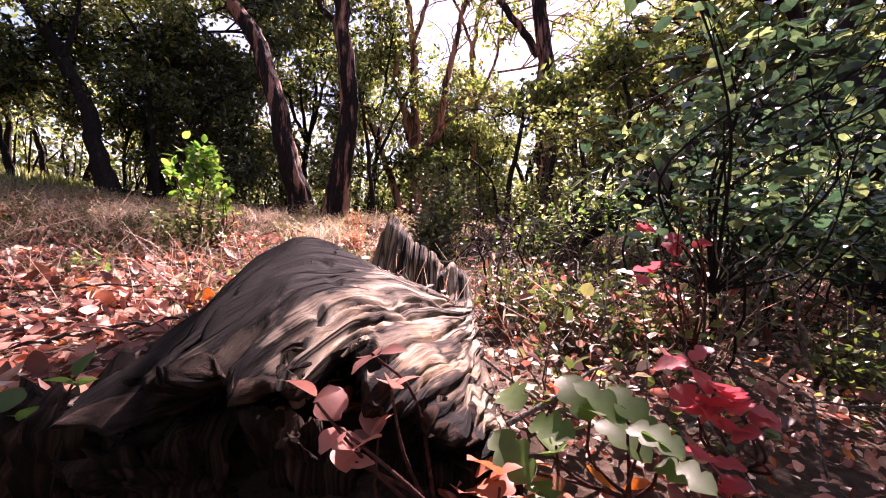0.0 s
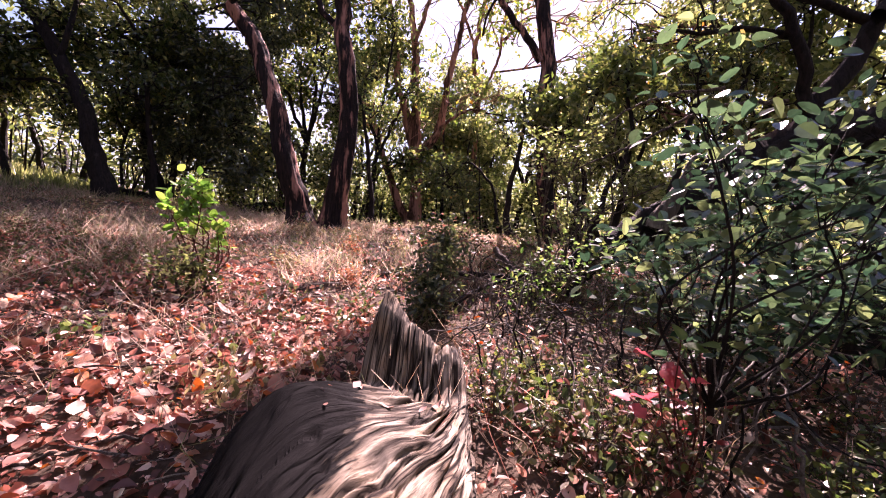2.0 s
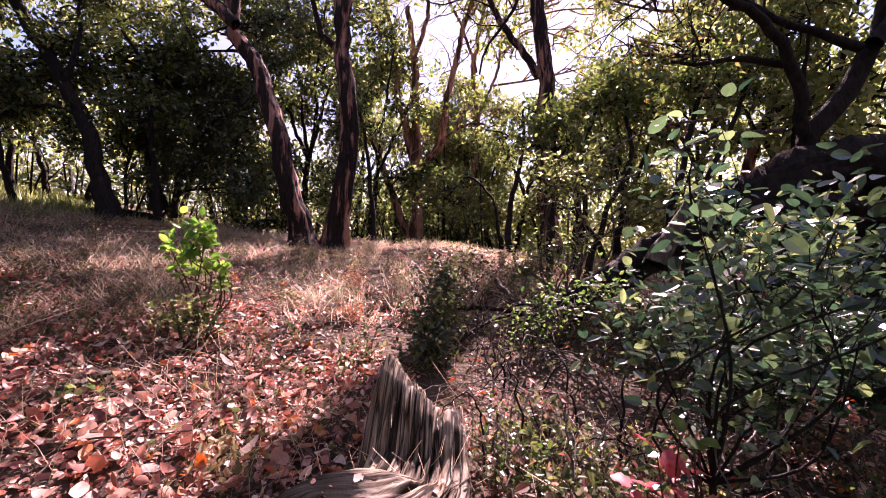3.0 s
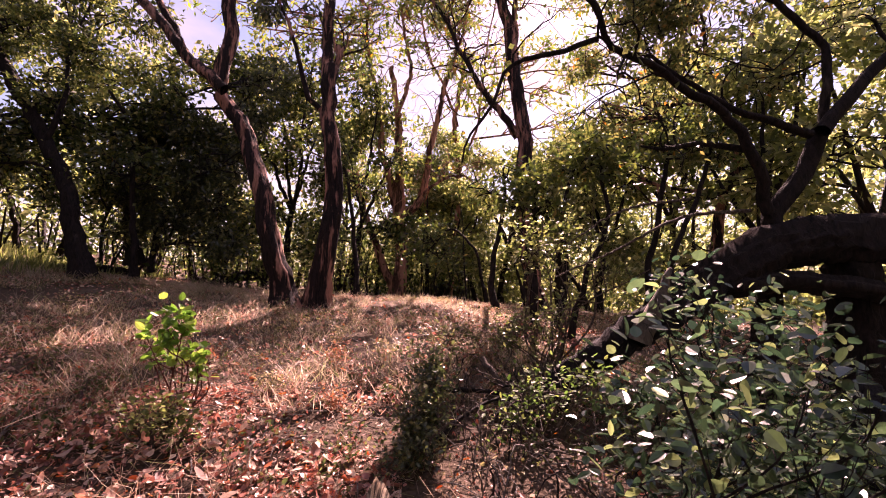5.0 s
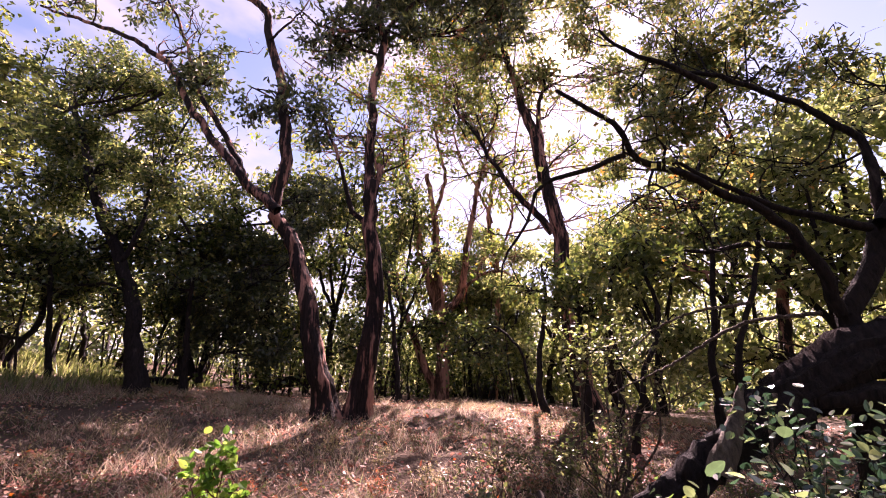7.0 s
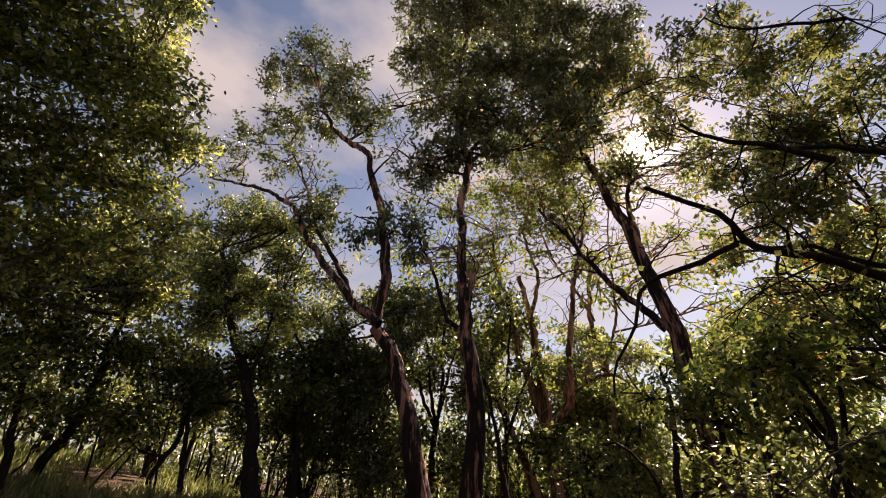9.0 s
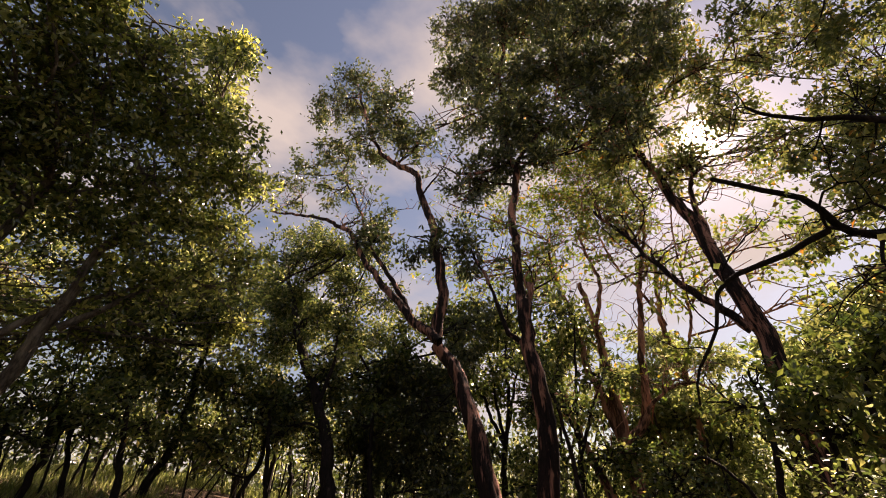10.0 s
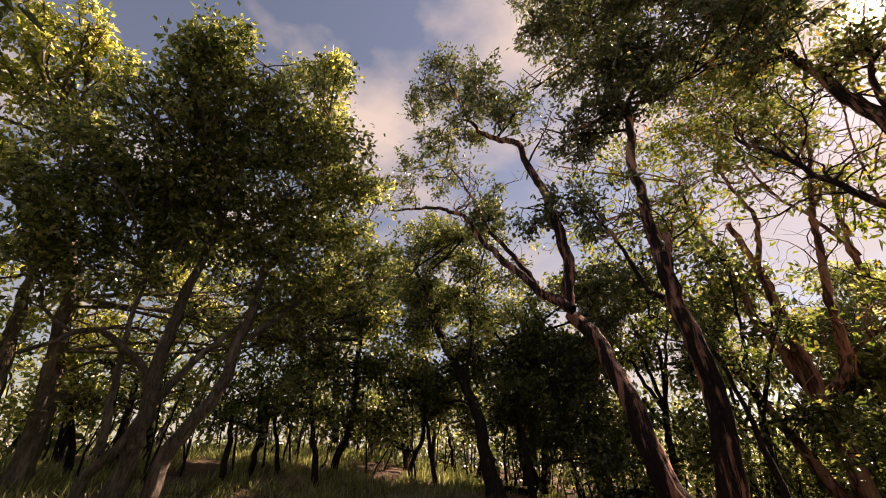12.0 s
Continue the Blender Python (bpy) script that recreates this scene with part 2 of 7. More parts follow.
def weathered_wood(name, lo, mid, hi, painted_shade=False):
    """Silvered dead wood: grey ridges, dark cracks, ochre stains."""
    m, nt, bsdf, out = nodes(name)
    tc = nt.nodes.new("ShaderNodeTexCoord")
    uv = nt.nodes.new("ShaderNodeUVMap")
    mp = nt.nodes.new("ShaderNodeMapping")
    mp.inputs["Scale"].default_value = (20, 3.0, 1)
    nt.links.new(uv.outputs[0], mp.inputs[0])
    gr = put(nt, "ShaderNodeTexNoise", Scale=2.4, Detail=9.0, Roughness=0.72, Distortion=0.6)
    nt.links.new(mp.outputs[0], gr.inputs["Vector"])
    st = put(nt, "ShaderNodeTexNoise", Scale=7.0, Detail=4.0)
    nt.links.new(tc.outputs["Object"], st.inputs["Vector"])
    mp2 = nt.nodes.new("ShaderNodeMapping")
    mp2.inputs["Scale"].default_value = (80, 6.0, 1)
    nt.links.new(uv.outputs[0], mp2.inputs[0])
    fi = put(nt, "ShaderNodeTexNoise", Scale=2.0, Detail=5.0, Roughness=0.65)
    nt.links.new(mp2.outputs[0], fi.inputs["Vector"])
    both = nt.nodes.new("ShaderNodeMix")
    both.inputs[0].default_value = 0.45
    nt.links.new(gr.outputs[0], both.inputs[2])
    nt.links.new(fi.outputs[0], both.inputs[3])
    c = ramp(nt, both.outputs[0], [(0.36, lo), (0.46, mid), (0.62, hi)])
    s = ramp(nt, st.outputs[0], [(0.45, (1, 1, 1)), (0.72, (0.72, 0.55, 0.4))])
    mx = nt.nodes.new("ShaderNodeMix")
    mx.data_type, mx.blend_type = "RGBA", "MULTIPLY"
    mx.inputs[0].default_value = 1.0
    nt.links.new(c.outputs[0], mx.inputs[6])
    nt.links.new(s.outputs[0], mx.inputs[7])

    def math_node(op, x, y, clamp=False):
        n = nt.nodes.new("ShaderNodeMath")
        n.operation, n.use_clamp = op, clamp
        for k, v in enumerate((x, y)):
            if isinstance(v, float):
                n.inputs[k].default_value = v
            else:
                nt.links.new(v, n.inputs[k])
        return n.outputs[0]

    # long dark drying cracks at two scales
    cracks = None
    for across, run, shift, gap in ((9.0, 1.1, 0.0, 0.042), (21.0, 2.2, 7.0, 0.05)):
        at = nt.nodes.new("ShaderNodeMapping")
        at.inputs["Scale"].default_value = (across, run, 1)
        at.inputs["Location"].default_value = (shift, shift, 0)
        nt.links.new(uv.outputs[0], at.inputs[0])
        line = put(nt, "ShaderNodeTexNoise", Scale=1.0, Detail=3.0, Roughness=0.55, Distortion=0.35)
        nt.links.new(at.outputs[0], line.inputs["Vector"])
        off = math_node("ABSOLUTE", math_node("SUBTRACT", line.outputs[0], 0.5), 0.0)
        parted = math_node("DIVIDE", off, gap, True)
        cracks = parted if cracks is None else math_node("MULTIPLY", cracks, parted)
    cracked = nt.nodes.new("ShaderNodeMix")
    cracked.data_type = "RGBA"
    cracked.inputs[6].default_value = (0.012, 0.008, 0.006, 1)
    nt.links.new(cracks, cracked.inputs[0])
    nt.links.new(mx.outputs[2], cracked.inputs[7])

    # near-black shade painted along the left flank and over the torn end
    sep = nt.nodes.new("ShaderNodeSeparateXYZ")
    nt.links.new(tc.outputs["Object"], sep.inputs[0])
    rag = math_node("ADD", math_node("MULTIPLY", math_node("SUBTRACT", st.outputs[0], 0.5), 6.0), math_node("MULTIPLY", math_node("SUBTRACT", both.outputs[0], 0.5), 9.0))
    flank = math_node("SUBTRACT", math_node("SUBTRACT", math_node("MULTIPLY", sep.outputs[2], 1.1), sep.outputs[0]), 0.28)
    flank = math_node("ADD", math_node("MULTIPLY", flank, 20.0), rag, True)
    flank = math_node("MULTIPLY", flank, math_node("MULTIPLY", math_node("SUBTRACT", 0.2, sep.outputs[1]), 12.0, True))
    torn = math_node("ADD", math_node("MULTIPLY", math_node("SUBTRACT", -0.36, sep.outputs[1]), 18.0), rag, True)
    shade_mask = math_node("MULTIPLY", math_node("MAXIMUM", flank, torn), 1.0 if painted_shade else 0.0)
    shade_mix = nt.nodes.new("ShaderNodeMix")
    shade_mix.data_type = "RGBA"
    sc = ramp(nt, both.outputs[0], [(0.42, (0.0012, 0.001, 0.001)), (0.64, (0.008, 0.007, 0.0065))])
    nt.links.new(shade_mask, shade_mix.inputs[0])
    nt.links.new(cracked.outputs[2], shade_mix.inputs[6])
    nt.links.new(sc.outputs[0], shade_mix.inputs[7])
    nt.links.new(shade_mix.outputs[2], bsdf.inputs["Base Color"])
    bsdf.inputs["Roughness"].default_value = 0.85
    bsdf.inputs["Specular IOR Level"].default_value = 0.1
    bp = put(nt, "ShaderNodeBump", Strength=1.0, Distance=0.009)
    relief = math_node("ADD", both.outputs[0], math_node("MULTIPLY", cracks, 0.35))
    nt.links.new(relief, bp.inputs["Height"])
    nt.links.new(bp.outputs[0], bsdf.inputs["Normal"])
    return m


SOIL = ground_material()
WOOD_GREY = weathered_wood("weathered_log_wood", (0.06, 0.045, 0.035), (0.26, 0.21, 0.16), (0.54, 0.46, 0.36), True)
WOOD_SHARD = weathered_wood("splintered_wood", (0.05, 0.035, 0.028), (0.22, 0.17, 0.13), (0.55, 0.46, 0.36))
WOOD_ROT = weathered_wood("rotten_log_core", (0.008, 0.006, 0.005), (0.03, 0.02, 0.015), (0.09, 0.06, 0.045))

# ---- mesh helpers ----
RNG = np.random.default_rng(7)


def mesh_from(name, verts, quads, material, smooth=True):
    """One mesh from an array of corners and an array of four-sided faces."""
    verts, quads = np.asarray(verts, np.float32).reshape(-1, 3), np.asarray(quads, np.int32).reshape(-1, 4)
    me = bpy.data.meshes.new(name)
    me.vertices.add(len(verts))
    me.vertices.foreach_set("co", verts.ravel())
    me.loops.add(quads.size)
    me.loops.foreach_set("vertex_index", quads.ravel())
    me.polygons.add(len(quads))
    me.polygons.foreach_set("loop_start", np.arange(len(quads), dtype=np.int32) * 4)
    me.polygons.foreach_set("use_smooth", np.full(len(quads), smooth))
    me.update(calc_edges=True)
    me.validate()
    me.materials.append(material)
    return me


def thing(name, label, category, place, group="", kind=""):
    ob = new(name)
    ob.location = place
    ob.empty_display_size = 0.1
    tagged(ob, label, category, group, kind)
    return ob


def part_mesh(name, me, parent, label="", kind=""):
    ob = new(name, me)
    ob.parent = parent
    return tagged(ob, label, kind=kind)


def part(name, bm, material, parent, label=""):
    me = bpy.data.meshes.new(name)
    bm.to_mesh(me)
    bm.free()
    me.materials.append(material)
    return part_mesh(name, me, parent, label)


def unit(v):
    return v / np.maximum(np.linalg.norm(v, axis=-1, keepdims=True), 1e-9)


def smooth_line(points, step):
    """A Catmull-Rom line through the points, at about that step."""
    p = np.asarray(points, float)
    p = np.vstack([2 * p[0] - p[1], p, 2 * p[-1] - p[-2]])
    out = []
    for a, b, c, d in zip(p, p[1:], p[2:], p[3:]):
        n = max(2, int(np.linalg.norm(c - b) / step))
        t = np.linspace(0, 1, n, endpoint=False)[:, None]
        out.append(0.5 * (2 * b + (c - a) * t + (2 * a - 5 * b + 4 * c - d) * t**2 + (3 * b - a - 3 * c + d) * t**3))
    out.append(p[-2][None])
    return np.vstack(out)


def tube(line, radii, sides=8, rough=0.0, closed=True):
    """Corners and faces of a bent, tapering stem, with uneven girth."""
    line, radii = np.asarray(line, float), np.asarray(radii, float)
    ahead = unit(np.gradient(line, axis=0))
    side = np.cross(ahead, (0.31, 0.87, 0.39))
    side = unit(side)
    up = np.cross(side, ahead)
    a = np.linspace(0, 2 * np.pi, sides, endpoint=False)
    ring = np.cos(a)[None, :, None] * side[:, None] + np.sin(a)[None, :, None] * up[:, None]
    r = np.repeat(radii[:, None], sides, 1)
    if rough:
        wave = np.cumsum(RNG.normal(0, 0.35, r.shape), 0)
        wave -= np.linspace(0, 1, len(line))[:, None] * wave[-1]
        r = r * (1 + rough * np.clip(RNG.normal(0, 0.5, sides)[None] + 0.5 * np.sin(wave), -1.6, 1.6))
    v = line[:, None] + ring * r[:, :, None]
    n = len(line)
    i, j = np.meshgrid(np.arange(n - 1), np.arange(sides), indexing="ij")
    q = np.stack([i * sides + j, i * sides + (j + 1) % sides, (i + 1) * sides + (j + 1) % sides, (i + 1) * sides + j], -1).reshape(-1, 4)
    v = v.reshape(-1, 3)
    if closed:
        v = np.vstack([v, line[-1] + ahead[-1] * radii[-1] * 0.8])
        tip = len(v) - 1
        last = (n - 1) * sides
        cap = [[last + k, last + (k + 1) % sides, last + (k + 2) % sides, tip] for k in range(0, sides, 2)]
        q = np.vstack([q, cap])
    return v, q


def join(pieces):
    vs, qs, n = [], [], 0
    for v, q in pieces:
        vs.append(v)
        qs.append(q + n)
        n += len(v)
    return np.vstack(vs), np.vstack(qs)


def leaves(places, ways, length, width, fold=0.25, spread=0.35):
    """Pointed, folded leaves, two triangles each: places (n, 3), ways (n, 3) from stalk to tip."""
    n = len(places)
    ways = unit(ways)
    flat = unit(np.cross(ways, RNG.normal(0, 0.8, (n, 3)) + (0, 0, 1)))
    face = np.cross(flat, ways)
    ln = length * (1 + spread * RNG.uniform(-1, 1, (n, 1)))
    wd = width * (1 + spread * RNG.uniform(-1, 1, (n, 1)))
    mid = places + ways * ln * 0.45 + face * wd * fold
    v = np.stack([places, mid + flat * wd * 0.5, places + ways * ln, mid - flat * wd * 0.5], 1)
    return v.reshape(-1, 3), np.arange(4 * n).reshape(-1, 4)


def ground_height(x, y):
    x, y = np.asarray(x, float), np.asarray(y, float)
    yy = np.where(y < 3.5, y, 3.5 + 0.72 * (np.minimum(y, 8.5) - 3.5))
    yy = np.where(y > 8.5, yy - 1.2 * (1 - np.exp(-(y - 8.5) / 5)), yy)
    yy = np.where(yy < -6, -6 + 6 * np.tanh((yy + 6) / 6), yy)
    # the bank climbs away on the uphill side
    bank = np.clip(-x, 0, 9)
    left = 0.0098 * bank**2 + 1.6 * np.tanh(np.maximum(-x - 9, 0) * 0.234 / 1.6)
    right = -8 * np.tanh(np.maximum(x, 0) / 8) * 0.11
    bumps = 0.03 * np.sin(1.7 * x + 0.6 * y) * np.cos(1.3 * y - 0.4 * x) + 0.012 * np.sin(5.1 * x + 1.0) * np.sin(4.3 * y)
    return 0.04 + 0.115 * yy + left + right + bumps


def build_ground():
    s = np.sign(np.linspace(-1, 1, 181)) * (np.abs(np.linspace(-1, 1, 181)) ** 4 * 380 + np.abs(np.linspace(-1, 1, 181)) * 14)
    x, y = np.meshgrid(s, s + 3, indexing="ij")
    z = ground_height(x, y)
    v = np.stack([x, y, z], -1).reshape(-1, 3)
    n = len(s)
    i, j = np.meshgrid(np.arange(n - 1), np.arange(n - 1), indexing="ij")
    q = np.stack([i * n + j, (i + 1) * n + j, (i + 1) * n + j + 1, i * n + j + 1], -1)
    ob = new("ground", mesh_from("ground", v, q, SOIL))
    return tagged(ob, "sloping woodland soil under dead leaves and straw", "ground", kind="structure")


GROUND = build_ground()

# ---- trees ----
SKELETON = {}


def tree(name, label, foot, leaf, bark, fine=1.0):
    ob = thing(name, label, "tree", (foot[0], foot[1], float(ground_height(*foot)) - 0.05))
    SKELETON[ob.name] = {"lines": [], "leaf": leaf, "bark": bark, "twigs": [], "ends": [], "fine": fine}
    return ob


def limb(ob, name, r0, r1, *points):
    """A trunk or limb through the points, as a part of the tree."""
    sk = SKELETON[ob.name]
    line = smooth_line(points, 0.16 if r0 > 0.05 else 0.1)
    t = np.linspace(0, 1, len(line))
    wob = np.cumsum(RNG.normal(0, 1, (len(line), 3)), 0)
    wob -= t[:, None] * wob[-1]
    line = line + wob * 0.024 * min(1, r0 * 13)
    radii = r0 + (r1 - r0) * t**0.9
    if name == "trunk":
        radii = radii * (1 + 0.8 * np.exp(-np.linalg.norm(line - line[0], axis=1) / 0.35))
    v, q = tube(line, radii, 20 if r0 > 0.1 else 9, 0.17 if r0 > 0.1 else 0.12)
    me = mesh_from(name, v - np.array(ob.location), q, sk["bark"])
    sk["lines"].append(np.c_[line, radii])
    return part_mesh(name, me, ob)


def clump(ob, centre, rx, rz, count):
    """Crooked branches from the nearest limb into a bunch of twigs."""
    sk = SKELETON[ob.name]
    c = np.array(centre)
    near = np.vstack(sk["lines"])
    off = np.linalg.norm(near[:, :3] - c, axis=1) + 0.8 * np.maximum(0, near[:, 2] - c[2])
    s = near[np.argmin(off)]
    size = np.array([rx, 0.5 * (rx + rz), rz])
    inner = c + RNG.uniform(-0.3, 0.3, 3) * size
    reach = np.linalg.norm(inner - s[:3])
    bend = 0.5 * (s[:3] + inner) + RNG.normal(0, 0.14, 3) * min(reach, 1.6)
    line = smooth_line([s[:3], bend, inner], 0.2)
    r = min(max(min(s[3] * 0.8, 0.02 + 0.02 * reach), 0.02), 0.04)
    r *= sk["fine"]
    sk["twigs"].append(tube(line, np.linspace(r, r * 0.55, len(line)), 6, 0.08))
    arms = []
    for _ in range(7):
        e = c + unit(RNG.normal(0, 1, 3)) * size * RNG.uniform(0.6, 1.0)
        a = line[RNG.integers(len(line) // 3, len(line))]
        span = min(np.linalg.norm(e - a), 1.5)
        m1, m2 = a + (e - a) * 0.35 + RNG.normal(0, 0.2, 3) * span, a + (e - a) * 0.7 + RNG.normal(0, 0.2, 3) * span
        arm = smooth_line([a, m1, m2, e], 0.2)
        sk["twigs"].append(tube(arm, np.linspace(r * 0.62, r * 0.28, len(arm)), 4, 0.06))
        arms.append(arm)
    arms = np.vstack(arms)
    ends = unit(RNG.normal(0, 1, (count, 3))) * RNG.uniform(0.2, 1.0, (count, 1)) ** 0.6
    ends = c + ends * size * (1 + 0.1 * RNG.normal(0, 1, (count, 1)))
    for e in ends:
        a = arms[np.argmin(np.linalg.norm(arms - e, axis=1) + RNG.uniform(0, 0.25, len(arms)))]
        m = 0.5 * (a + e) + RNG.normal(0, 0.2, 3) * np.linalg.norm(e - a)
        twig = smooth_line([a, m, e], 0.45)
        sk["twigs"].append(tube(twig, np.linspace(r * 0.22 + 0.004, r * 0.08 + 0.002, len(twig)), 3))
        along = np.linspace(0.45, 1.0, 4)[:, None]
        sk["ends"].append(np.c_[a + (e - a) * along, np.repeat(unit(e - c)[None], 4, 0)])


def tracery(ob, count, reach=1.4, low=0.35, leafy=2):
    """Crooked bare branches that fork off the limbs and end in sparse tufts of leaves."""
    sk = SKELETON[ob.name]

    def crooked(start, way, length, r0, r1, steps, sides):
        line, w = [start], unit(way)
        for _ in range(steps):
            w = unit(w + RNG.normal(0, 0.42, 3) + (0, 0, 0.1))
            line.append(line[-1] + w * length / steps)
        line = np.array(line)
        sk["twigs"].append(tube(line, np.linspace(r0, r1, len(line)), sides))
        return line

    for limb_line in [line for line in sk["lines"] if line[0, 3] < 0.17]:
        n = len(limb_line)
        for _ in range(count):
            at = int(n * RNG.uniform(low, 1.0))
            p = limb_line[min(at, n - 1)]
            way = RNG.normal(0, 1, 3) * (1, 0.7, 0.5) + (0, 0, 0.75)
            r = min(p[3] * 0.5, 0.022)
            long = crooked(p[:3], way, reach * RNG.uniform(0.6, 1.3), r, r * 0.4, 7, 5)
            for k in (3, 4, 6, 7):
                side = unit(long[k] - long[k - 1]) + RNG.normal(0, 0.8, 3)
                tip = crooked(long[k], side, reach * RNG.uniform(0.3, 0.6), r * 0.45, r * 0.15, 4, 3)
                if k in (4, 7)[:leafy]:
                    sk["ends"].append(np.r_[tip[-1], unit(tip[-1] - tip[0])][None])


def leaf_out(ob, per_twig=26, length=0.1, width=0.05, spread=0.22):
    """Closes a tree: one mesh of twigs, one of leaves."""
    sk = SKELETON[ob.name]
    base = np.array(ob.location)
    v, q = join(sk["twigs"])
    part_mesh("branchwork", mesh_from("branchwork", v - base, q, sk["bark"]), ob, kind="stuff")
    e = np.vstack(sk["ends"])
    e = e[np.repeat(np.arange(len(e)), RNG.poisson(per_twig / 4, len(e)))]
    n = len(e)
    p = e[:, :3] + RNG.normal(0, spread, (n, 3)) * (1, 1, 0.7)
    w = RNG.normal(0, 0.8, (n, 3)) + e[:, 3:] * 0.6 + (0, 0, -0.25)
    v, q = leaves(p - base, w, length, width)
    part_mesh("crown", mesh_from("crown", v, q, sk["leaf"], False), ob, kind="stuff")


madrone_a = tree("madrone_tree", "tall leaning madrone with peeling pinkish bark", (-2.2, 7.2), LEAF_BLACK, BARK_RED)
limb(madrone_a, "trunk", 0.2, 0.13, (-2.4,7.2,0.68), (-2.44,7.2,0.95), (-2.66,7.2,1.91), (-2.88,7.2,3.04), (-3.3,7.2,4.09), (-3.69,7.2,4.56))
limb(madrone_a, "limb", 0.12, 0.03, (-3.59,6.9,4.61), (-3.49,6.9,5.76), (-3.65,6.9,7.01), (-3.96,6.9,8.34), (-4.3,6.9,9.47), (-5.34,6.9,10.67), (-6.19,6.9,12.35), (-6.79,6.9,14.66))
limb(madrone_a, "limb", 0.1, 0.025, (-3.42,6.7,4.42), (-4.42,6.7,5.43), (-5.5,6.7,6.7), (-6.05,6.7,7.88), (-6.62,6.7,8.42), (-8.12,6.7,9.29), (-9.52,6.7,9.92))
limb(madrone_a, "limb", 0.07, 0.02, (-4.21,6.9,5.24), (-4.79,6.9,6.33), (-5.67,6.9,7.91), (-6.28,6.9,9.3), (-6.95,6.9,10.69))
limb(madrone_a, "limb", 0.03, 0.012, (-4.06,6.9,8.56), (-3.52,6.9,9.18), (-3.13,6.9,9.84))
clump(madrone_a, (-6.85, 6.9, 15.04), 1.41, 0.94, 60)
clump(madrone_a, (-8.12, 6.9, 14.52), 1.00, 0.94, 45)
clump(madrone_a, (-5.27, 6.9, 12.63), 0.99, 0.92, 50)
clump(madrone_a, (-4.41, 6.9, 10.9), 0.58, 0.58, 26)
clump(madrone_a, (-6.1, 6.9, 11.75), 1.22, 0.72, 36)
clump(madrone_a, (-7.19, 6.9, 11.82), 0.97, 0.83, 26)
clump(madrone_a, (-8.56, 6.9, 11.83), 0.89, 1.05, 16)
clump(madrone_a, (-8.92, 6.9, 10.66), 0.67, 0.73, 10)
clump(madrone_a, (-5.31, 6.9, 7.81), 0.71, 0.73, 26)
clump(madrone_a, (-7.24, 6.9, 10.07), 0.73, 0.69, 14)
clump(madrone_a, (-4.1, 6.9, 6.96), 0.53, 0.40, 10)
clump(madrone_a, (-3.36, 6.9, 6.93), 0.52, 0.66, 12)

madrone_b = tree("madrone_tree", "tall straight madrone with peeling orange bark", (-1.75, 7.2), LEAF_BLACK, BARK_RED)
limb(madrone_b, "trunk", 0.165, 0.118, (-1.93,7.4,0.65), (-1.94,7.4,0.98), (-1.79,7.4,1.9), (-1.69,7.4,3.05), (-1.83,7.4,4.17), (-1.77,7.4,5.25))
limb(madrone_b, "limb", 0.118, 0.04, (-1.8,7.4,4.76), (-1.89,7.6,5.52), (-1.86,7.6,6.69), (-1.83,7.6,7.68), (-1.67,7.6,9.15), (-1.84,7.6,11.04), (-1.6,7.6,13.72), (-1.11,7.6,16.6))
limb(madrone_b, "limb", 0.06, 0.015, (-2.01,7.6,4.51), (-2.3,7.6,4.93), (-2.52,7.6,5.93), (-2.93,7.6,6.79), (-3.23,7.6,7.37))
limb(madrone_b, "limb", 0.06, 0.02, (-1.67,7.6,9.15), (-1.11,7.6,9.9), (-0.36,7.6,11.09), (0.06,7.6,13.05))
limb(madrone_b, "broken_stub", 0.07, 0.05, (-1.91,7.45,4.93), (-1.63,7.45,5.46), (-1.66,7.45,5.67))
clump(madrone_b, (-1.58, 7.6, 15.78), 1.59, 1.20, 70)
clump(madrone_b, (-2.63, 7.6, 17.3), 1.08, 1.30, 40)
clump(madrone_b, (-0.43, 7.6, 16.1), 1.36, 1.18, 60)
clump(madrone_b, (-2.88, 7.6, 14.14), 0.96, 0.87, 36)
clump(madrone_b, (-1.74, 7.6, 12.89), 1.24, 0.89, 56)
clump(madrone_b, (-0.49, 7.6, 12.78), 1.18, 1.03, 56)
clump(madrone_b, (-2.71, 7.6, 11.56), 0.77, 0.77, 26)
clump(madrone_b, (-1.19, 7.6, 10.86), 0.95, 0.80, 40)
clump(madrone_b, (-2.09, 7.6, 9.52), 0.92, 0.54, 30)
clump(madrone_b, (-2.91, 7.6, 8.97), 0.61, 0.61, 18)
clump(madrone_b, (0.42, 7.6, 14.41), 1.05, 1.08, 50)
clump(madrone_b, (-1.34, 7.6, 16.36), 1.0, 0.85, 34)
clump(madrone_b, (0.37, 7.6, 15.49), 1.0, 0.85, 34)
clump(madrone_b, (1.7, 7.6, 13.84), 1.0, 0.85, 34)
clump(madrone_b, (2.85, 7.6, 13.34), 1.0, 0.85, 34)
clump(madrone_b, (-0.46, 7.6, 13.05), 1.0, 0.85, 34)
clump(madrone_b, (0.88, 7.6, 11.99), 1.0, 0.85, 34)
clump(madrone_b, (2.0, 7.6, 11.61), 1.0, 0.85, 34)
clump(madrone_b, (-1.03, 7.6, 10.79), 1.0, 0.85, 34)
clump(madrone_b, (0.13, 7.6, 10.14), 1.0, 0.85, 34)
clump(madrone_b, (1.13, 7.6, 9.48), 1.0, 0.85, 34)
clump(madrone_b, (-2.64, 7.6, 16.49), 1.0, 0.85, 34)
clump(madrone_b, (-3.09, 7.6, 13.93), 1.0, 0.85, 34)
clump(madrone_b, (-0.87, 7.6, 20.02), 2.51, 1.38, 90)
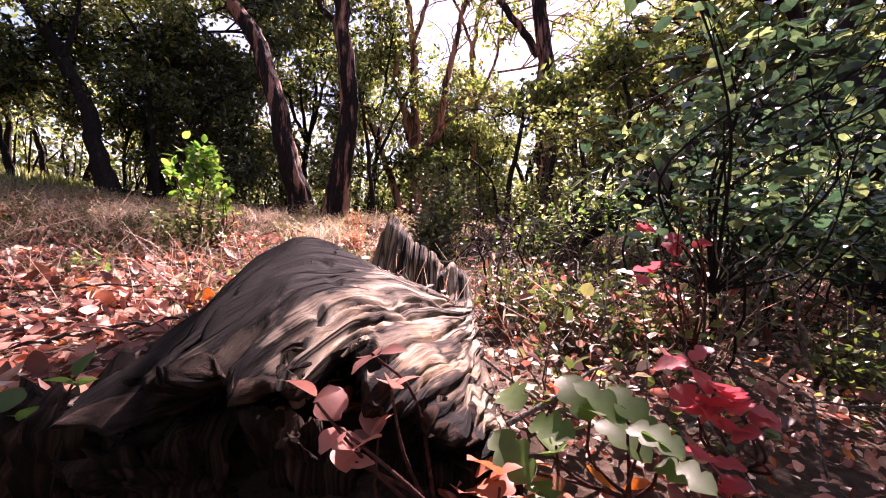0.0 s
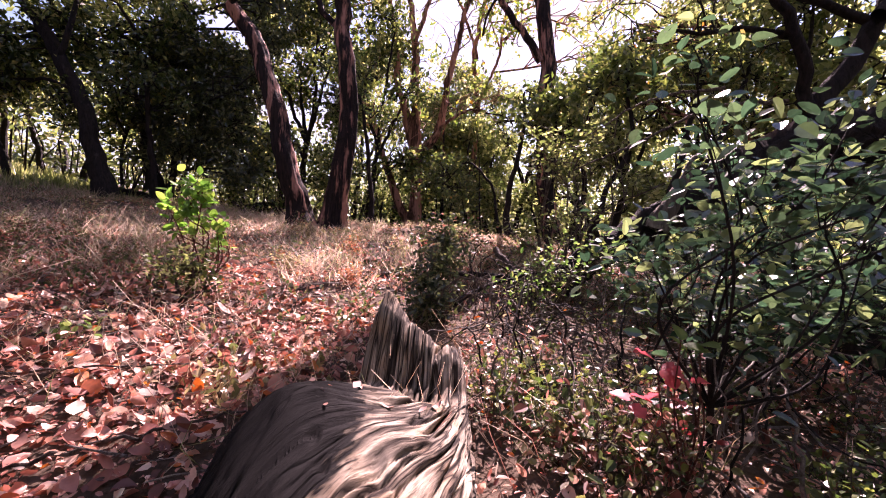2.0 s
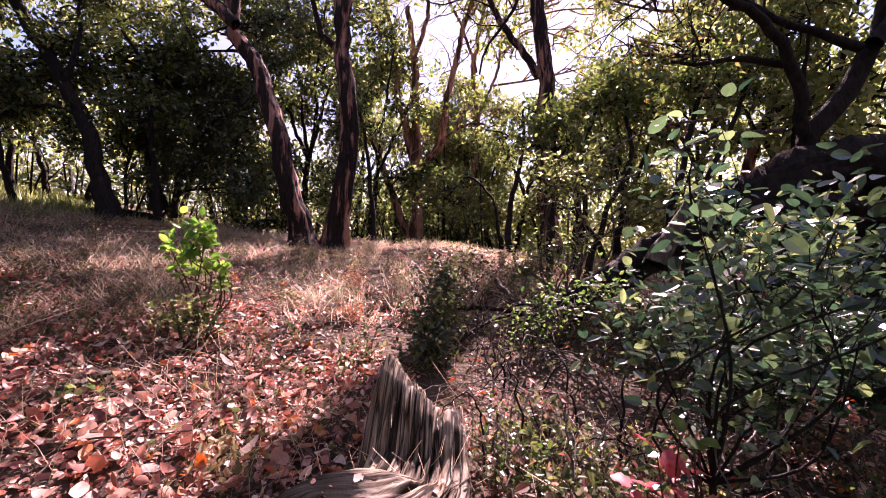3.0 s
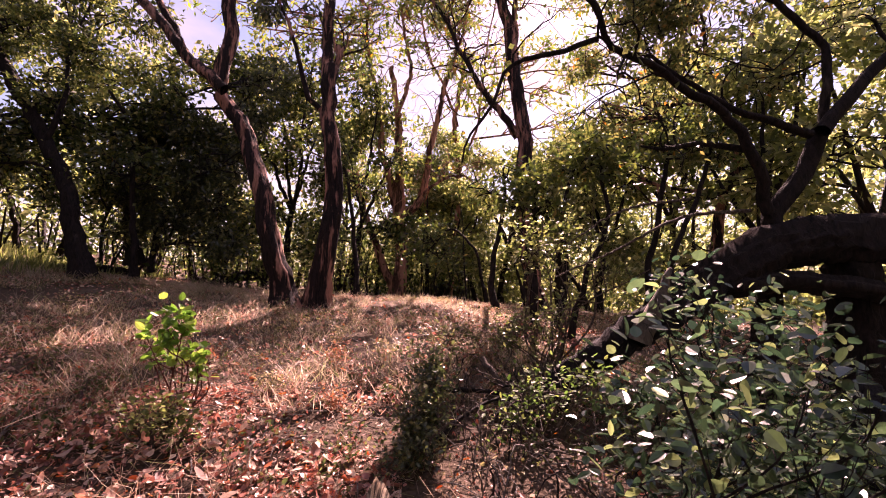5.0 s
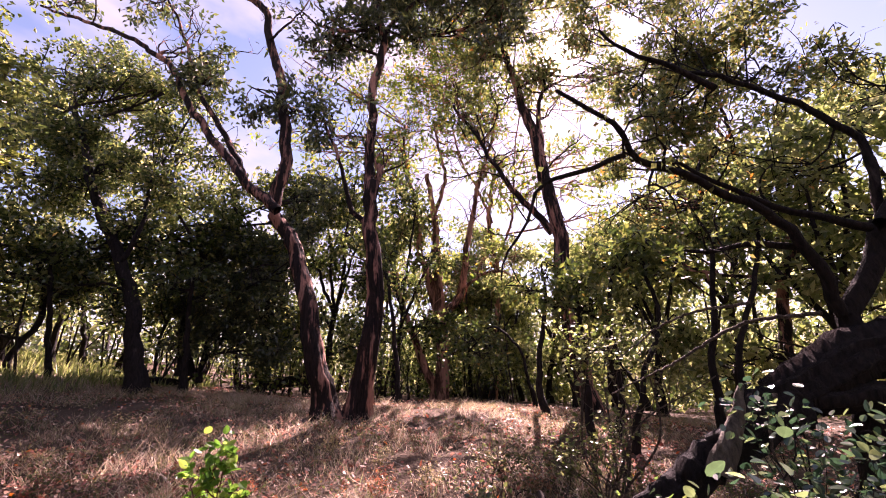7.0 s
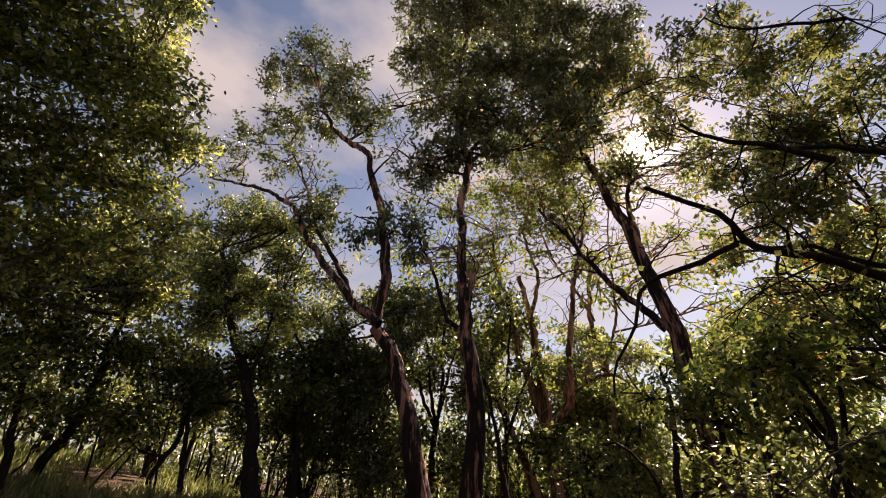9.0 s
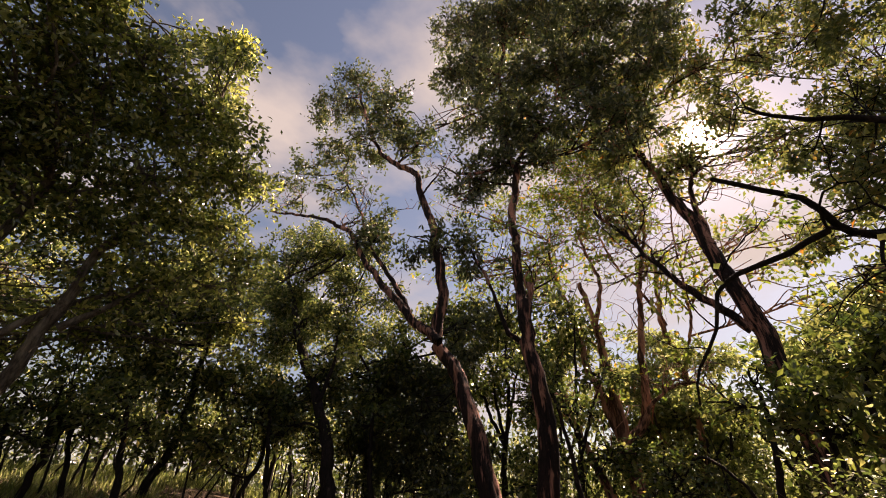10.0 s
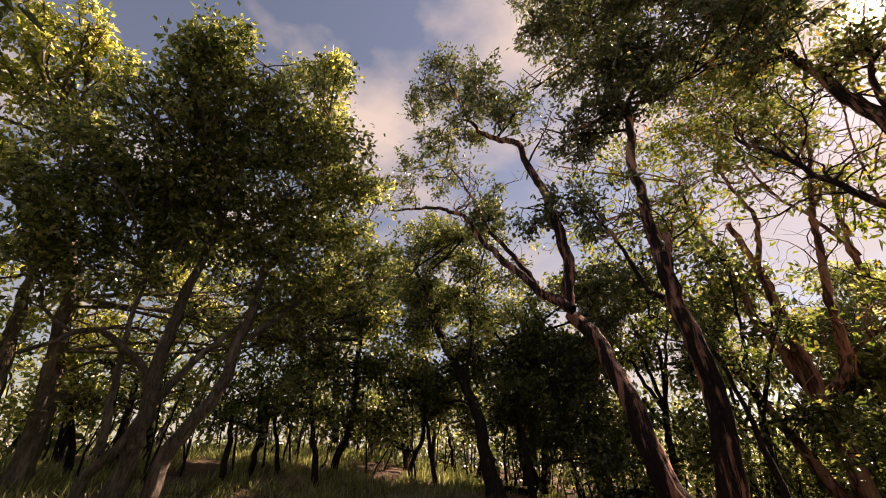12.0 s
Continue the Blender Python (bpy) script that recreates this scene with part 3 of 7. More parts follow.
clump(madrone_b, (0.66, 7.6, 17.7), 1.40, 1.23, 50)
clump(madrone_b, (-3.56, 7.6, 17.13), 0.65, 0.87, 14)
clump(madrone_b, (-2.93, 7.6, 6.95), 0.62, 0.69, 16)
clump(madrone_b, (-0.71, 7.6, 9.41), 0.58, 0.66, 16)
clump(madrone_b, (1.35, 7.6, 13.77), 0.98, 1.03, 46)
clump(madrone_b, (0.66, 7.6, 11.58), 0.76, 0.95, 36)

madrone_c = tree("madrone_tree", "slender madrone with several bare forking stems", (-0.55, 13.9), LEAF_LIGHT, BARK_PINK)
limb(madrone_c, "trunk", 0.247, 0.078, (-0.97,13.9,0.61), (-0.92,13.9,1.61), (-0.86,13.9,2.73), (-0.94,13.9,4.1), (-0.98,13.9,5.54), (-1.1,13.9,7.26), (-1.23,13.9,8.86))
limb(madrone_c, "limb", 0.156, 0.039, (-0.86,13.9,3.11), (-1.27,13.9,4.72), (-1.66,13.9,5.77), (-1.89,13.9,7.96), (-2.08,13.9,9.36), (-2.05,13.9,11.05))
limb(madrone_c, "limb", 0.143, 0.039, (-0.81,13.9,3.5), (-0.15,13.9,4.18), (0.26,13.9,5.92), (0.56,13.9,7.43), (0.99,13.9,9.24), (1.46,13.9,11.17))
limb(madrone_c, "limb", 0.169, 0.065, (-1.04,13.9,0.88), (-1.48,13.9,1.81), (-1.88,13.9,2.95), (-2.22,13.9,4.14), (-2.38,13.9,4.96))
limb(madrone_c, "limb", 0.065, 0.026, (-0.55,13.7,3.66), (0.05,13.7,4.33), (0.75,13.7,4.81), (1.38,13.7,4.89), (1.71,13.7,4.58))
limb(madrone_c, "limb", 0.091, 0.026, (-1.04,13.9,7.04), (-0.66,13.9,8.6), (-0.85,13.9,10.27), (-0.5,13.9,12.0), (-0.35,13.9,13.56))
clump(madrone_c, (-1.09, 13.9, 11.58), 1.02, 1.28, 16)
clump(madrone_c, (0.06, 13.9, 13.05), 1.14, 1.31, 22)
clump(madrone_c, (-1.6, 13.9, 13.27), 0.97, 1.24, 14)
clump(madrone_c, (0.9, 13.9, 10.48), 1.01, 1.19, 5)
clump(madrone_c, (0.96, 13.9, 15.46), 1.45, 1.27, 34)
clump(madrone_c, (1.16, 13.9, 8.92), 0.65, 0.81, 3)
clump(madrone_c, (-0.58, 13.9, 15.34), 1.26, 1.17, 26)
clump(madrone_c, (-2.32, 13.9, 9.95), 0.77, 1.01, 10)
clump(madrone_c, (1.41, 13.9, 12.92), 0.98, 1.16, 18)

slender_tree = tree("madrone_tree", "slender light-crowned tree behind the clearing", (0.6, 16.0), LEAF_LIGHT, BARK_PINK)
limb(slender_tree, "trunk", 0.13, 0.065, (0.78,16.0,0.56), (0.93,16.0,2.45), (1.31,16.0,4.91), (1.25,16.0,7.57), (1.59,16.0,10.7))
limb(slender_tree, "limb", 0.065, 0.026, (1.25,16.0,5.62), (2.16,16.0,7.79), (2.57,16.0,10.66), (2.99,16.0,13.47))
limb(slender_tree, "limb", 0.065, 0.026, (1.25,16.0,7.57), (0.34,16.0,9.93), (-0.33,16.0,12.73), (-0.54,16.0,15.42))
clump(slender_tree, (1.39, 14.5, 9.8), 1.0, 0.8, 7)
clump(slender_tree, (2.85, 14.5, 10.0), 1.0, 0.8, 7)
clump(slender_tree, (4.06, 14.5, 9.77), 1.0, 0.8, 7)
clump(slender_tree, (4.62, 14.5, 8.25), 1.0, 0.8, 7)
clump(slender_tree, (5.78, 14.5, 9.09), 1.0, 0.8, 7)
clump(slender_tree, (2.86, 14.5, 8.19), 1.0, 0.8, 7)
clump(slender_tree, (5.16, 14.5, 10.27), 1.0, 0.8, 7)
clump(slender_tree, (5.27, 14.5, 7.09), 1.0, 0.8, 7)
clump(slender_tree, (1.58, 14.5, 8.14), 1.0, 0.8, 7)
clump(slender_tree, (-0.06, 16.0, 13.59), 1.53, 1.53, 16)
clump(slender_tree, (1.14, 16.0, 11.82), 1.49, 1.25, 4)
clump(slender_tree, (-1.06, 16.0, 15.44), 1.30, 1.57, 16)
clump(slender_tree, (-2.36, 16.0, 13.98), 1.27, 1.54, 16)
clump(slender_tree, (2.47, 16.0, 13.2), 1.26, 1.52, 4)
clump(slender_tree, (0.53, 16.0, 15.99), 1.58, 1.58, 18)
clump(slender_tree, (2.88, 16.0, 15.89), 1.56, 1.57, 18)
clump(slender_tree, (-3.11, 16.0, 11.98), 0.99, 1.25, 12)

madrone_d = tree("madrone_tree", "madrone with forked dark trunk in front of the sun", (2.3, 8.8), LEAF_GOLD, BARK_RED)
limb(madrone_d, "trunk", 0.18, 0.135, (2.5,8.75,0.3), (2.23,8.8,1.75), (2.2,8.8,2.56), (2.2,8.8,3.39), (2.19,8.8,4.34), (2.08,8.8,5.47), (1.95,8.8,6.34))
limb(madrone_d, "limb", 0.135, 0.036, (1.95,8.8,6.34), (1.83,8.8,7.41), (1.59,8.8,8.47), (1.38,8.8,9.36), (1.35,8.8,10.97))
limb(madrone_d, "limb", 0.09, 0.027, (2.07,8.8,4.47), (1.61,8.8,5.16), (1.2,8.8,5.64), (0.77,8.8,6.32), (0.22,8.8,7.43), (-0.08,8.8,8.06))
limb(madrone_d, "limb", 0.09, 0.027, (1.94,8.8,6.49), (2.03,8.8,7.1), (2.04,8.8,7.95), (2.33,8.8,8.8))
clump(madrone_d, (1.16, 8.8, 10.81), 0.92, 0.98, 36)
clump(madrone_d, (2.12, 8.8, 11.62), 0.91, 0.91, 34)
clump(madrone_d, (3.23, 8.8, 12.39), 1.03, 0.91, 40)
clump(madrone_d, (0.74, 8.8, 9.38), 0.72, 0.69, 22)
clump(madrone_d, (3.83, 8.8, 10.53), 0.76, 0.75, 20)
clump(madrone_d, (2.8, 8.8, 13.85), 1.14, 0.90, 40)
clump(madrone_d, (0.15, 8.8, 7.8), 0.61, 0.65, 14)
clump(madrone_d, (4.85, 8.8, 11.99), 0.77, 0.78, 26)

right_tree = tree("oak_tree", "airy golden-leaved oak beyond the crooked oak", (6.6, 8.5), LEAF_GOLD, BARK_RED)
limb(right_tree, "trunk", 0.13, 0.06, (5.97,8.5,0.88), (6.18,8.5,2.22), (6.71,8.5,3.66), (6.85,8.5,5.24), (7.48,8.5,7.09))
limb(right_tree, "limb", 0.07, 0.03, (6.58,8.5,3.29), (7.57,8.5,4.54), (8.35,8.5,6.32), (9.04,8.5,8.11))
limb(right_tree, "limb", 0.06, 0.02, (6.77,8.5,4.57), (6.35,8.5,5.96), (6.23,8.5,7.44), (6.35,8.5,8.86))

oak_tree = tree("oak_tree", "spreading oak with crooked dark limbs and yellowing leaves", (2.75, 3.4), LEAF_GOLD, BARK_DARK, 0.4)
limb(oak_tree, "trunk", 0.1, 0.065, (2.55,3.2,-0.1), (2.51,3.1,0.68), (2.56,3.1,1.02), (2.64,3.1,1.37), (2.74,3.1,1.72), (2.99,3.1,2.04), (3.21,3.1,2.4))
limb(oak_tree, "limb", 0.056, 0.036, (3.11,3.0,2.36), (3.33,3.0,2.59), (3.57,3.0,2.81), (3.86,3.0,3.05), (4.21,3.0,3.45))
limb(oak_tree, "limb", 0.046, 0.015, (2.69,3.05,1.72), (2.57,3.0,2.09), (2.31,2.95,2.4), (1.9,2.9,2.61), (1.51,2.8,2.77), (1.23,2.7,2.89), (1.14,2.65,3.11), (0.96,2.6,3.24), (0.76,2.6,3.41))
limb(oak_tree, "limb", 0.036, 0.01, (3.02,3.0,2.33), (2.71,3.0,2.43), (2.36,3.0,2.53), (1.97,3.0,2.79), (1.76,3.0,2.96), (1.44,3.0,3.0))
limb(oak_tree, "limb", 0.04, 0.018, (3.36,3.2,2.51), (3.39,3.2,2.96), (3.32,3.2,3.27), (3.0,3.2,3.55), (2.62,3.2,3.73), (2.09,3.2,3.99))
limb(oak_tree, "limb", 0.022, 0.006, (1.2,2.65,2.86), (0.95,2.65,2.75), (0.67,2.65,2.68), (0.51,2.65,2.58), (0.43,2.65,2.36), (0.29,2.65,2.16), (0.24,2.65,1.97))
limb(oak_tree, "limb", 0.03, 0.01, (2.49,3.0,2.2), (2.11,3.0,2.24), (1.84,3.0,2.19), (1.66,3.0,2.22))
limb(oak_tree, "limb", 0.028, 0.012, (2.23,3.0,3.65), (2.01,3.0,3.81), (1.72,3.0,4.0), (1.46,3.0,4.18), (1.34,3.0,4.35))
limb(oak_tree, "limb", 0.02, 0.008, (2.99,3.0,5.23), (2.56,3.0,5.36), (2.16,3.0,5.49), (1.98,3.0,5.8))
clump(oak_tree, (2.13, 3.4, 5.2), 0.32, 0.26, 16)
clump(oak_tree, (2.64, 3.4, 5.29), 0.33, 0.28, 22)
clump(oak_tree, (2.6, 3.4, 4.5), 0.25, 0.30, 22)
clump(oak_tree, (2.15, 3.4, 4.65), 0.24, 0.21, 12)
clump(oak_tree, (2.3, 3.4, 6.07), 0.31, 0.25, 14)
clump(oak_tree, (1.97, 3.4, 3.71), 0.24, 0.19, 12)
clump(oak_tree, (2.26, 3.4, 3.61), 0.19, 0.22, 14)
clump(oak_tree, (2.56, 3.4, 5.66), 0.32, 0.30, 18)
clump(oak_tree, (3.14, 3.4, 5.58), 0.27, 0.28, 22)
clump(oak_tree, (1.55, 3.4, 3.99), 0.16, 0.15, 6)
clump(oak_tree, (3.01, 3.4, 4.7), 0.26, 0.40, 30)
clump(oak_tree, (2.13, 3.4, 3.05), 0.16, 0.20, 14)
clump(oak_tree, (1.86, 3.4, 6.13), 0.33, 0.26, 14)
clump(oak_tree, (2.44, 3.6, 4.39), 0.40, 0.35, 26)
clump(oak_tree, (3.13, 3.6, 4.09), 0.37, 0.40, 26)
clump(oak_tree, (3.87, 3.6, 4.33), 0.38, 0.41, 30)
clump(oak_tree, (2.04, 3.6, 3.62), 0.30, 0.28, 14)
clump(oak_tree, (3.31, 3.6, 3.14), 0.29, 0.27, 14)
clump(oak_tree, (2.54, 3.6, 3.35), 0.28, 0.22, 10)

oak_left = tree("oak_tree", "large dark evergreen oak with pale leaning stems", (-7.2, 6.2), LEAF_GLOSS, BARK_GREY)
limb(oak_left, "trunk", 0.15, 0.05, (-9.18, 1.6, 0.85), (-9.18, 1.6, 1.41), (-9.0, 1.63, 2.01), (-8.78, 1.52, 2.87), (-8.6, 1.48, 3.61), (-8.42, 1.48, 4.37), (-8.26, 1.51, 5.09), (-8.06, 1.57, 6.07))
limb(oak_left, "limb", 0.14, 0.04, (-9.08, 2.07, 0.85), (-9.08, 2.07, 1.41), (-8.85, 2.19, 2.13), (-8.5, 2.62, 3.04), (-8.23, 2.73, 4.03), (-8.01, 2.73, 5.06), (-7.72, 2.98, 6.14), (-7.45, 3.15, 7.34))
limb(oak_left, "limb", 0.1, 0.03, (-9.21, 1.2, 0.85), (-9.21, 1.2, 1.52), (-9.0, 1.43, 2.13), (-8.88, 1.57, 2.47), (-8.72, 1.71, 2.98), (-8.39, 2.24, 3.9), (-8.07, 2.87, 4.56), (-7.62, 3.61, 5.37))
limb(oak_left, "limb", 0.07, 0.025, (-9.07, 1.19, 1.99), (-8.86, 0.98, 2.8), (-8.67, 0.84, 3.57), (-8.55, 0.79, 4.04), (-8.37, 0.75, 4.84))
limb(oak_left, "limb", 0.08, 0.03, (-8.96, 1.71, 2.1), (-8.78, 1.52, 2.87), (-8.55, 1.49, 3.81), (-8.31, 1.52, 4.86), (-8.13, 1.46, 5.78))
limb(oak_left, "limb", 0.06, 0.02, (-8.23, 2.73, 4.03), (-7.85, 3.32, 4.82), (-7.38, 3.98, 5.7), (-7.01, 4.38, 6.45))
limb(oak_left, "limb", 0.08, 0.03, (-8.78, 1.52, 2.87), (-8.71, 1.04, 3.34), (-8.65, 0.32, 3.68), (-8.74, -0.3, 3.2))
clump(oak_left, (-6.32, -0.07, 8.26), 0.52, 0.46, 30)
clump(oak_left, (-5.92, 0.18, 8.6), 0.55, 0.41, 25)
clump(oak_left, (-6.9, 0.09, 7.68), 0.70, 0.62, 45)
clump(oak_left, (-6.54, 0.79, 7.99), 0.68, 0.65, 37)
clump(oak_left, (-6.76, 1.67, 7.59), 0.85, 0.69, 45)
clump(oak_left, (-6.38, 2.46, 7.72), 0.80, 0.72, 37)
clump(oak_left, (-6.42, 3.4, 7.22), 0.73, 0.62, 30)
clump(oak_left, (-7.06, 3.36, 6.46), 0.83, 0.56, 30)
clump(oak_left, (-7.45, 1.11, 6.9), 0.88, 0.78, 60)
clump(oak_left, (-7.73, 0.19, 6.62), 0.68, 0.73, 45)
clump(oak_left, (-8.11, -0.31, 6.01), 0.61, 0.69, 45)
clump(oak_left, (-7.77, 2.0, 6.14), 0.94, 0.70, 45)
clump(oak_left, (-8.22, 1.1, 5.65), 0.74, 0.65, 30)
clump(oak_left, (-8.48, -0.52, 5.25), 0.56, 0.57, 37)
clump(oak_left, (-8.25, -1.12, 5.61), 0.51, 0.72, 45)
clump(oak_left, (-7.66, 3.18, 5.63), 0.92, 0.49, 22)
clump(oak_left, (-5.41, 2.1, 8.68), 0.42, 0.52, 16)
clump(oak_left, (-8.51, 0.13, 5.22), 0.55, 0.40, 18)
clump(oak_left, (-7.08, 2.33, 6.98), 0.78, 0.71, 37)
clump(oak_left, (-6.99, 3.95, 6.11), 0.86, 0.63, 18)
clump(oak_left, (-7.07, 4.56, 5.37), 0.87, 0.57, 13)
clump(oak_left, (-8.05, 3.17, 4.83), 0.77, 0.53, 14)
clump(oak_left, (-8.22, 2.19, 5.2), 0.72, 0.57, 15)
clump(oak_left, (-7.69, 3.87, 4.94), 0.82, 0.55, 13)
clump(oak_left, (-8.68, 0.76, 4.72), 0.58, 0.52, 14)
clump(oak_left, (-8.74, -0.04, 4.67), 0.51, 0.48, 15)
clump(oak_left, (-8.76, -0.66, 4.55), 0.45, 0.55, 18)
clump(oak_left, (-8.64, 1.83, 4.36), 0.56, 0.49, 9)
clump(oak_left, (-7.19, -0.61, 7.31), 0.47, 0.49, 15)
clump(oak_left, (-7.72, -1.04, 6.55), 0.41, 0.47, 12)
clump(oak_left, (-8.18, 0.19, 6.08), 0.50, 0.52, 26)
clump(oak_left, (-8.25, 0.75, 5.89), 0.54, 0.54, 26)
clump(oak_left, (-7.89, 0.74, 6.51), 0.55, 0.55, 26)
clump(oak_left, (-8.49, 0.66, 5.45), 0.52, 0.48, 20)
clump(oak_left, (-7.87, -0.63, 6.56), 0.45, 0.49, 18)
clump(oak_left, (-8.06, 2.05, 5.96), 0.51, 0.64, 26)
clump(oak_left, (-7.86, 2.83, 5.89), 0.59, 0.59, 24)
clump(oak_left, (-7.27, 3.13, 6.61), 0.67, 0.63, 24)
clump(oak_left, (-6.66, 3.3, 7.29), 0.65, 0.66, 21)
clump(oak_left, (-6.08, 3.01, 8.02), 0.57, 0.55, 18)
clump(oak_left, (-7.07, 4.11, 6.19), 0.75, 0.56, 20)
clump(oak_left, (-8.21, 2.96, 5.12), 0.55, 0.57, 20)
clump(oak_left, (-7.75, 3.68, 5.43), 0.65, 0.52, 18)
clump(oak_left, (-6.4, 4.04, 7.1), 0.45, 0.57, 12)
clump(oak_left, (-7.69, 1.18, 6.85), 0.48, 0.70, 24)
clump(oak_left, (-6.83, 4.63, 6.05), 0.60, 0.52, 12)
clump(oak_left, (-7.01, 1.19, 7.69), 0.54, 0.64, 24)
clump(oak_left, (-6.32, 1.44, 8.34), 0.53, 0.58, 21)
clump(oak_left, (-6.33, 2.2, 8.11), 0.51, 0.62, 20)
clump(oak_left, (-7.12, 0.56, 7.66), 0.41, 0.51, 20)

oak_left_b = tree("oak_tree", "tall sunlit oak at the edge of the clearing", (-11, 4.2), LEAF_SUNLIT, BARK_GREY)
limb(oak_left_b, "trunk", 0.2, 0.05, (-11.51,0.45,0.31), (-11.51,0.45,1.53), (-11.45,0.47,2.66), (-11.2,0.14,4.1), (-10.71,-0.42,5.66), (-9.68,-1.26,7.55))
limb(oak_left_b, "limb", 0.14, 0.05, (-11.5,-0.34,2.02), (-11.32,-0.61,3.51), (-10.87,-0.9,5.14), (-10.23,-1.58,6.5))
clump(oak_left_b, (-8.81, -2.41, 8.93), 0.61, 0.65, 32)
clump(oak_left_b, (-8.79, -1.7, 9.14), 0.52, 0.58, 23)
clump(oak_left_b, (-8.92, -1.17, 9.08), 0.56, 0.60, 23)
clump(oak_left_b, (-9.47, -2.06, 8.2), 0.63, 0.67, 32)
clump(oak_left_b, (-9.57, -1.35, 8.23), 0.62, 0.71, 26)
clump(oak_left_b, (-10.07, -2.0, 7.3), 0.61, 0.66, 26)
clump(oak_left_b, (-8.36, -1.74, 9.59), 0.39, 0.34, 10)
clump(oak_left_b, (-9.28, -2.98, 8.12), 0.59, 0.91, 39)
clump(oak_left_b, (-10.2, -2.57, 6.83), 0.60, 0.93, 39)
clump(oak_left_b, (-11.05, -1.74, 5.25), 0.62, 0.96, 26)
clump(oak_left_b, (-11.42, -0.66, 4.42), 0.47, 0.67, 13)
clump(oak_left_b, (-11.58, 0.32, 3.75), 0.60, 0.58, 10)
clump(oak_left_b, (-11.74, 0.28, 2.77), 0.47, 0.44, 9)
clump(oak_left_b, (-11.25, -0.12, 5.04), 0.49, 0.54, 9)
clump(oak_left_b, (-11.06, 0.69, 5.53), 0.56, 0.58, 9)
clump(oak_left_b, (-11.43, 0.77, 4.31), 0.52, 0.56, 8)
clump(oak_left_b, (-11.17, 1.88, 4.79), 0.61, 0.60, 9)
clump(oak_left_b, (-10.79, 2.58, 5.48), 0.68, 0.57, 9)
clump(oak_left_b, (-11.44, 1.67, 3.87), 0.57, 0.58, 8)
clump(oak_left_b, (-10.87, 3.42, 4.53), 0.64, 0.64, 8)
clump(oak_left_b, (-11.31, 2.68, 3.52), 0.62, 0.53, 8)
clump(oak_left_b, (-10.4, 3.88, 5.44), 0.69, 0.60, 8)
clump(oak_left_b, (-11.65, 0.92, 3.18), 0.45, 0.47, 8)
clump(oak_left_b, (-6.89, 2.66, 10.84), 0.43, 0.65, 34)
clump(oak_left_b, (-7.47, 3.1, 10.25), 0.46, 0.53, 20)
clump(oak_left_b, (-7.36, 2.09, 10.64), 0.42, 0.50, 16)
clump(oak_left_b, (-9.9, 5.41, 6.8), 1.30, 0.84, 30)
clump(oak_left_b, (-10.9, 4.83, 5.18), 1.20, 0.80, 26)
clump(oak_left_b, (-11.33, 3.33, 5.54), 1.09, 0.76, 26)
clump(oak_left_b, (-11.4, 1.43, 6.39), 0.95, 0.72, 26)
clump(oak_left_b, (-12.02, 0.43, 4.9), 0.79, 0.65, 24)
clump(oak_left_b, (-9.7, 6.63, 5.68), 1.16, 0.84, 24)

tree_e = tree("oak_tree", "dark oak with a bent trunk in the shade", (-5.6, 8.4), LEAF_DARK, BARK_DARK)
limb(tree_e, "trunk", 0.15, 0.06, (-6.73,8.4,1.21), (-6.85,8.4,1.66), (-7.24,8.4,3.08), (-7.8,8.4,4.22), (-8.67,8.4,5.59), (-9.19,8.4,6.91), (-9.95,8.4,8.48))
limb(tree_e, "limb", 0.06, 0.03, (-7.72,8.4,4.09), (-7.43,8.4,5.0), (-7.42,8.4,6.11))
clump(tree_e, (-9.59, 8.6, 7.82), 0.80, 0.83, 50)
clump(tree_e, (-9.66, 8.6, 6.16), 0.75, 0.80, 50)
clump(tree_e, (-8.39, 8.6, 6.55), 0.71, 0.80, 44)
clump(tree_e, (-7.87, 8.6, 5.1), 0.60, 0.65, 26)
clump(tree_e, (-9.72, 8.6, 4.62), 0.53, 0.77, 30)
clump(tree_e, (-7.23, 8.6, 6.07), 0.63, 0.60, 30)
clump(tree_e, (-9.42, 8.6, 9.11), 0.84, 0.86, 50)
clump(tree_e, (-10.83, 8.6, 8.35), 0.77, 1.12, 50)
clump(tree_e, (-7.6, 8.6, 7.59), 0.55, 0.69, 24)
clump(tree_e, (-9.08, 8.6, 3.42), 0.53, 0.62, 20)
clump(tree_e, (-7.8, 8.6, 3.25), 0.47, 0.62, 16)
clump(tree_e, (-10.98, 8.8, 10.05), 0.83, 0.89, 34)
clump(tree_e, (-9.65, 8.8, 10.17), 0.88, 0.74, 30)
clump(tree_e, (-8.18, 8.8, 9.4), 0.81, 0.73, 26)
clump(tree_e, (-6.89, 8.8, 8.51), 0.71, 0.71, 20)
clump(tree_e, (-7.44, 8.8, 7.4), 0.67, 0.70, 20)
clump(tree_e, (-6.12, 8.8, 6.89), 0.59, 0.62, 16)
clump(tree_e, (-10.14, 8.8, 7.5), 0.69, 0.84, 30)
clump(tree_e, (-6.87, 8.8, 9.52), 0.61, 0.58, 12)
clump(tree_e, (-12.19, 8.8, 8.89), 0.85, 1.30, 40)

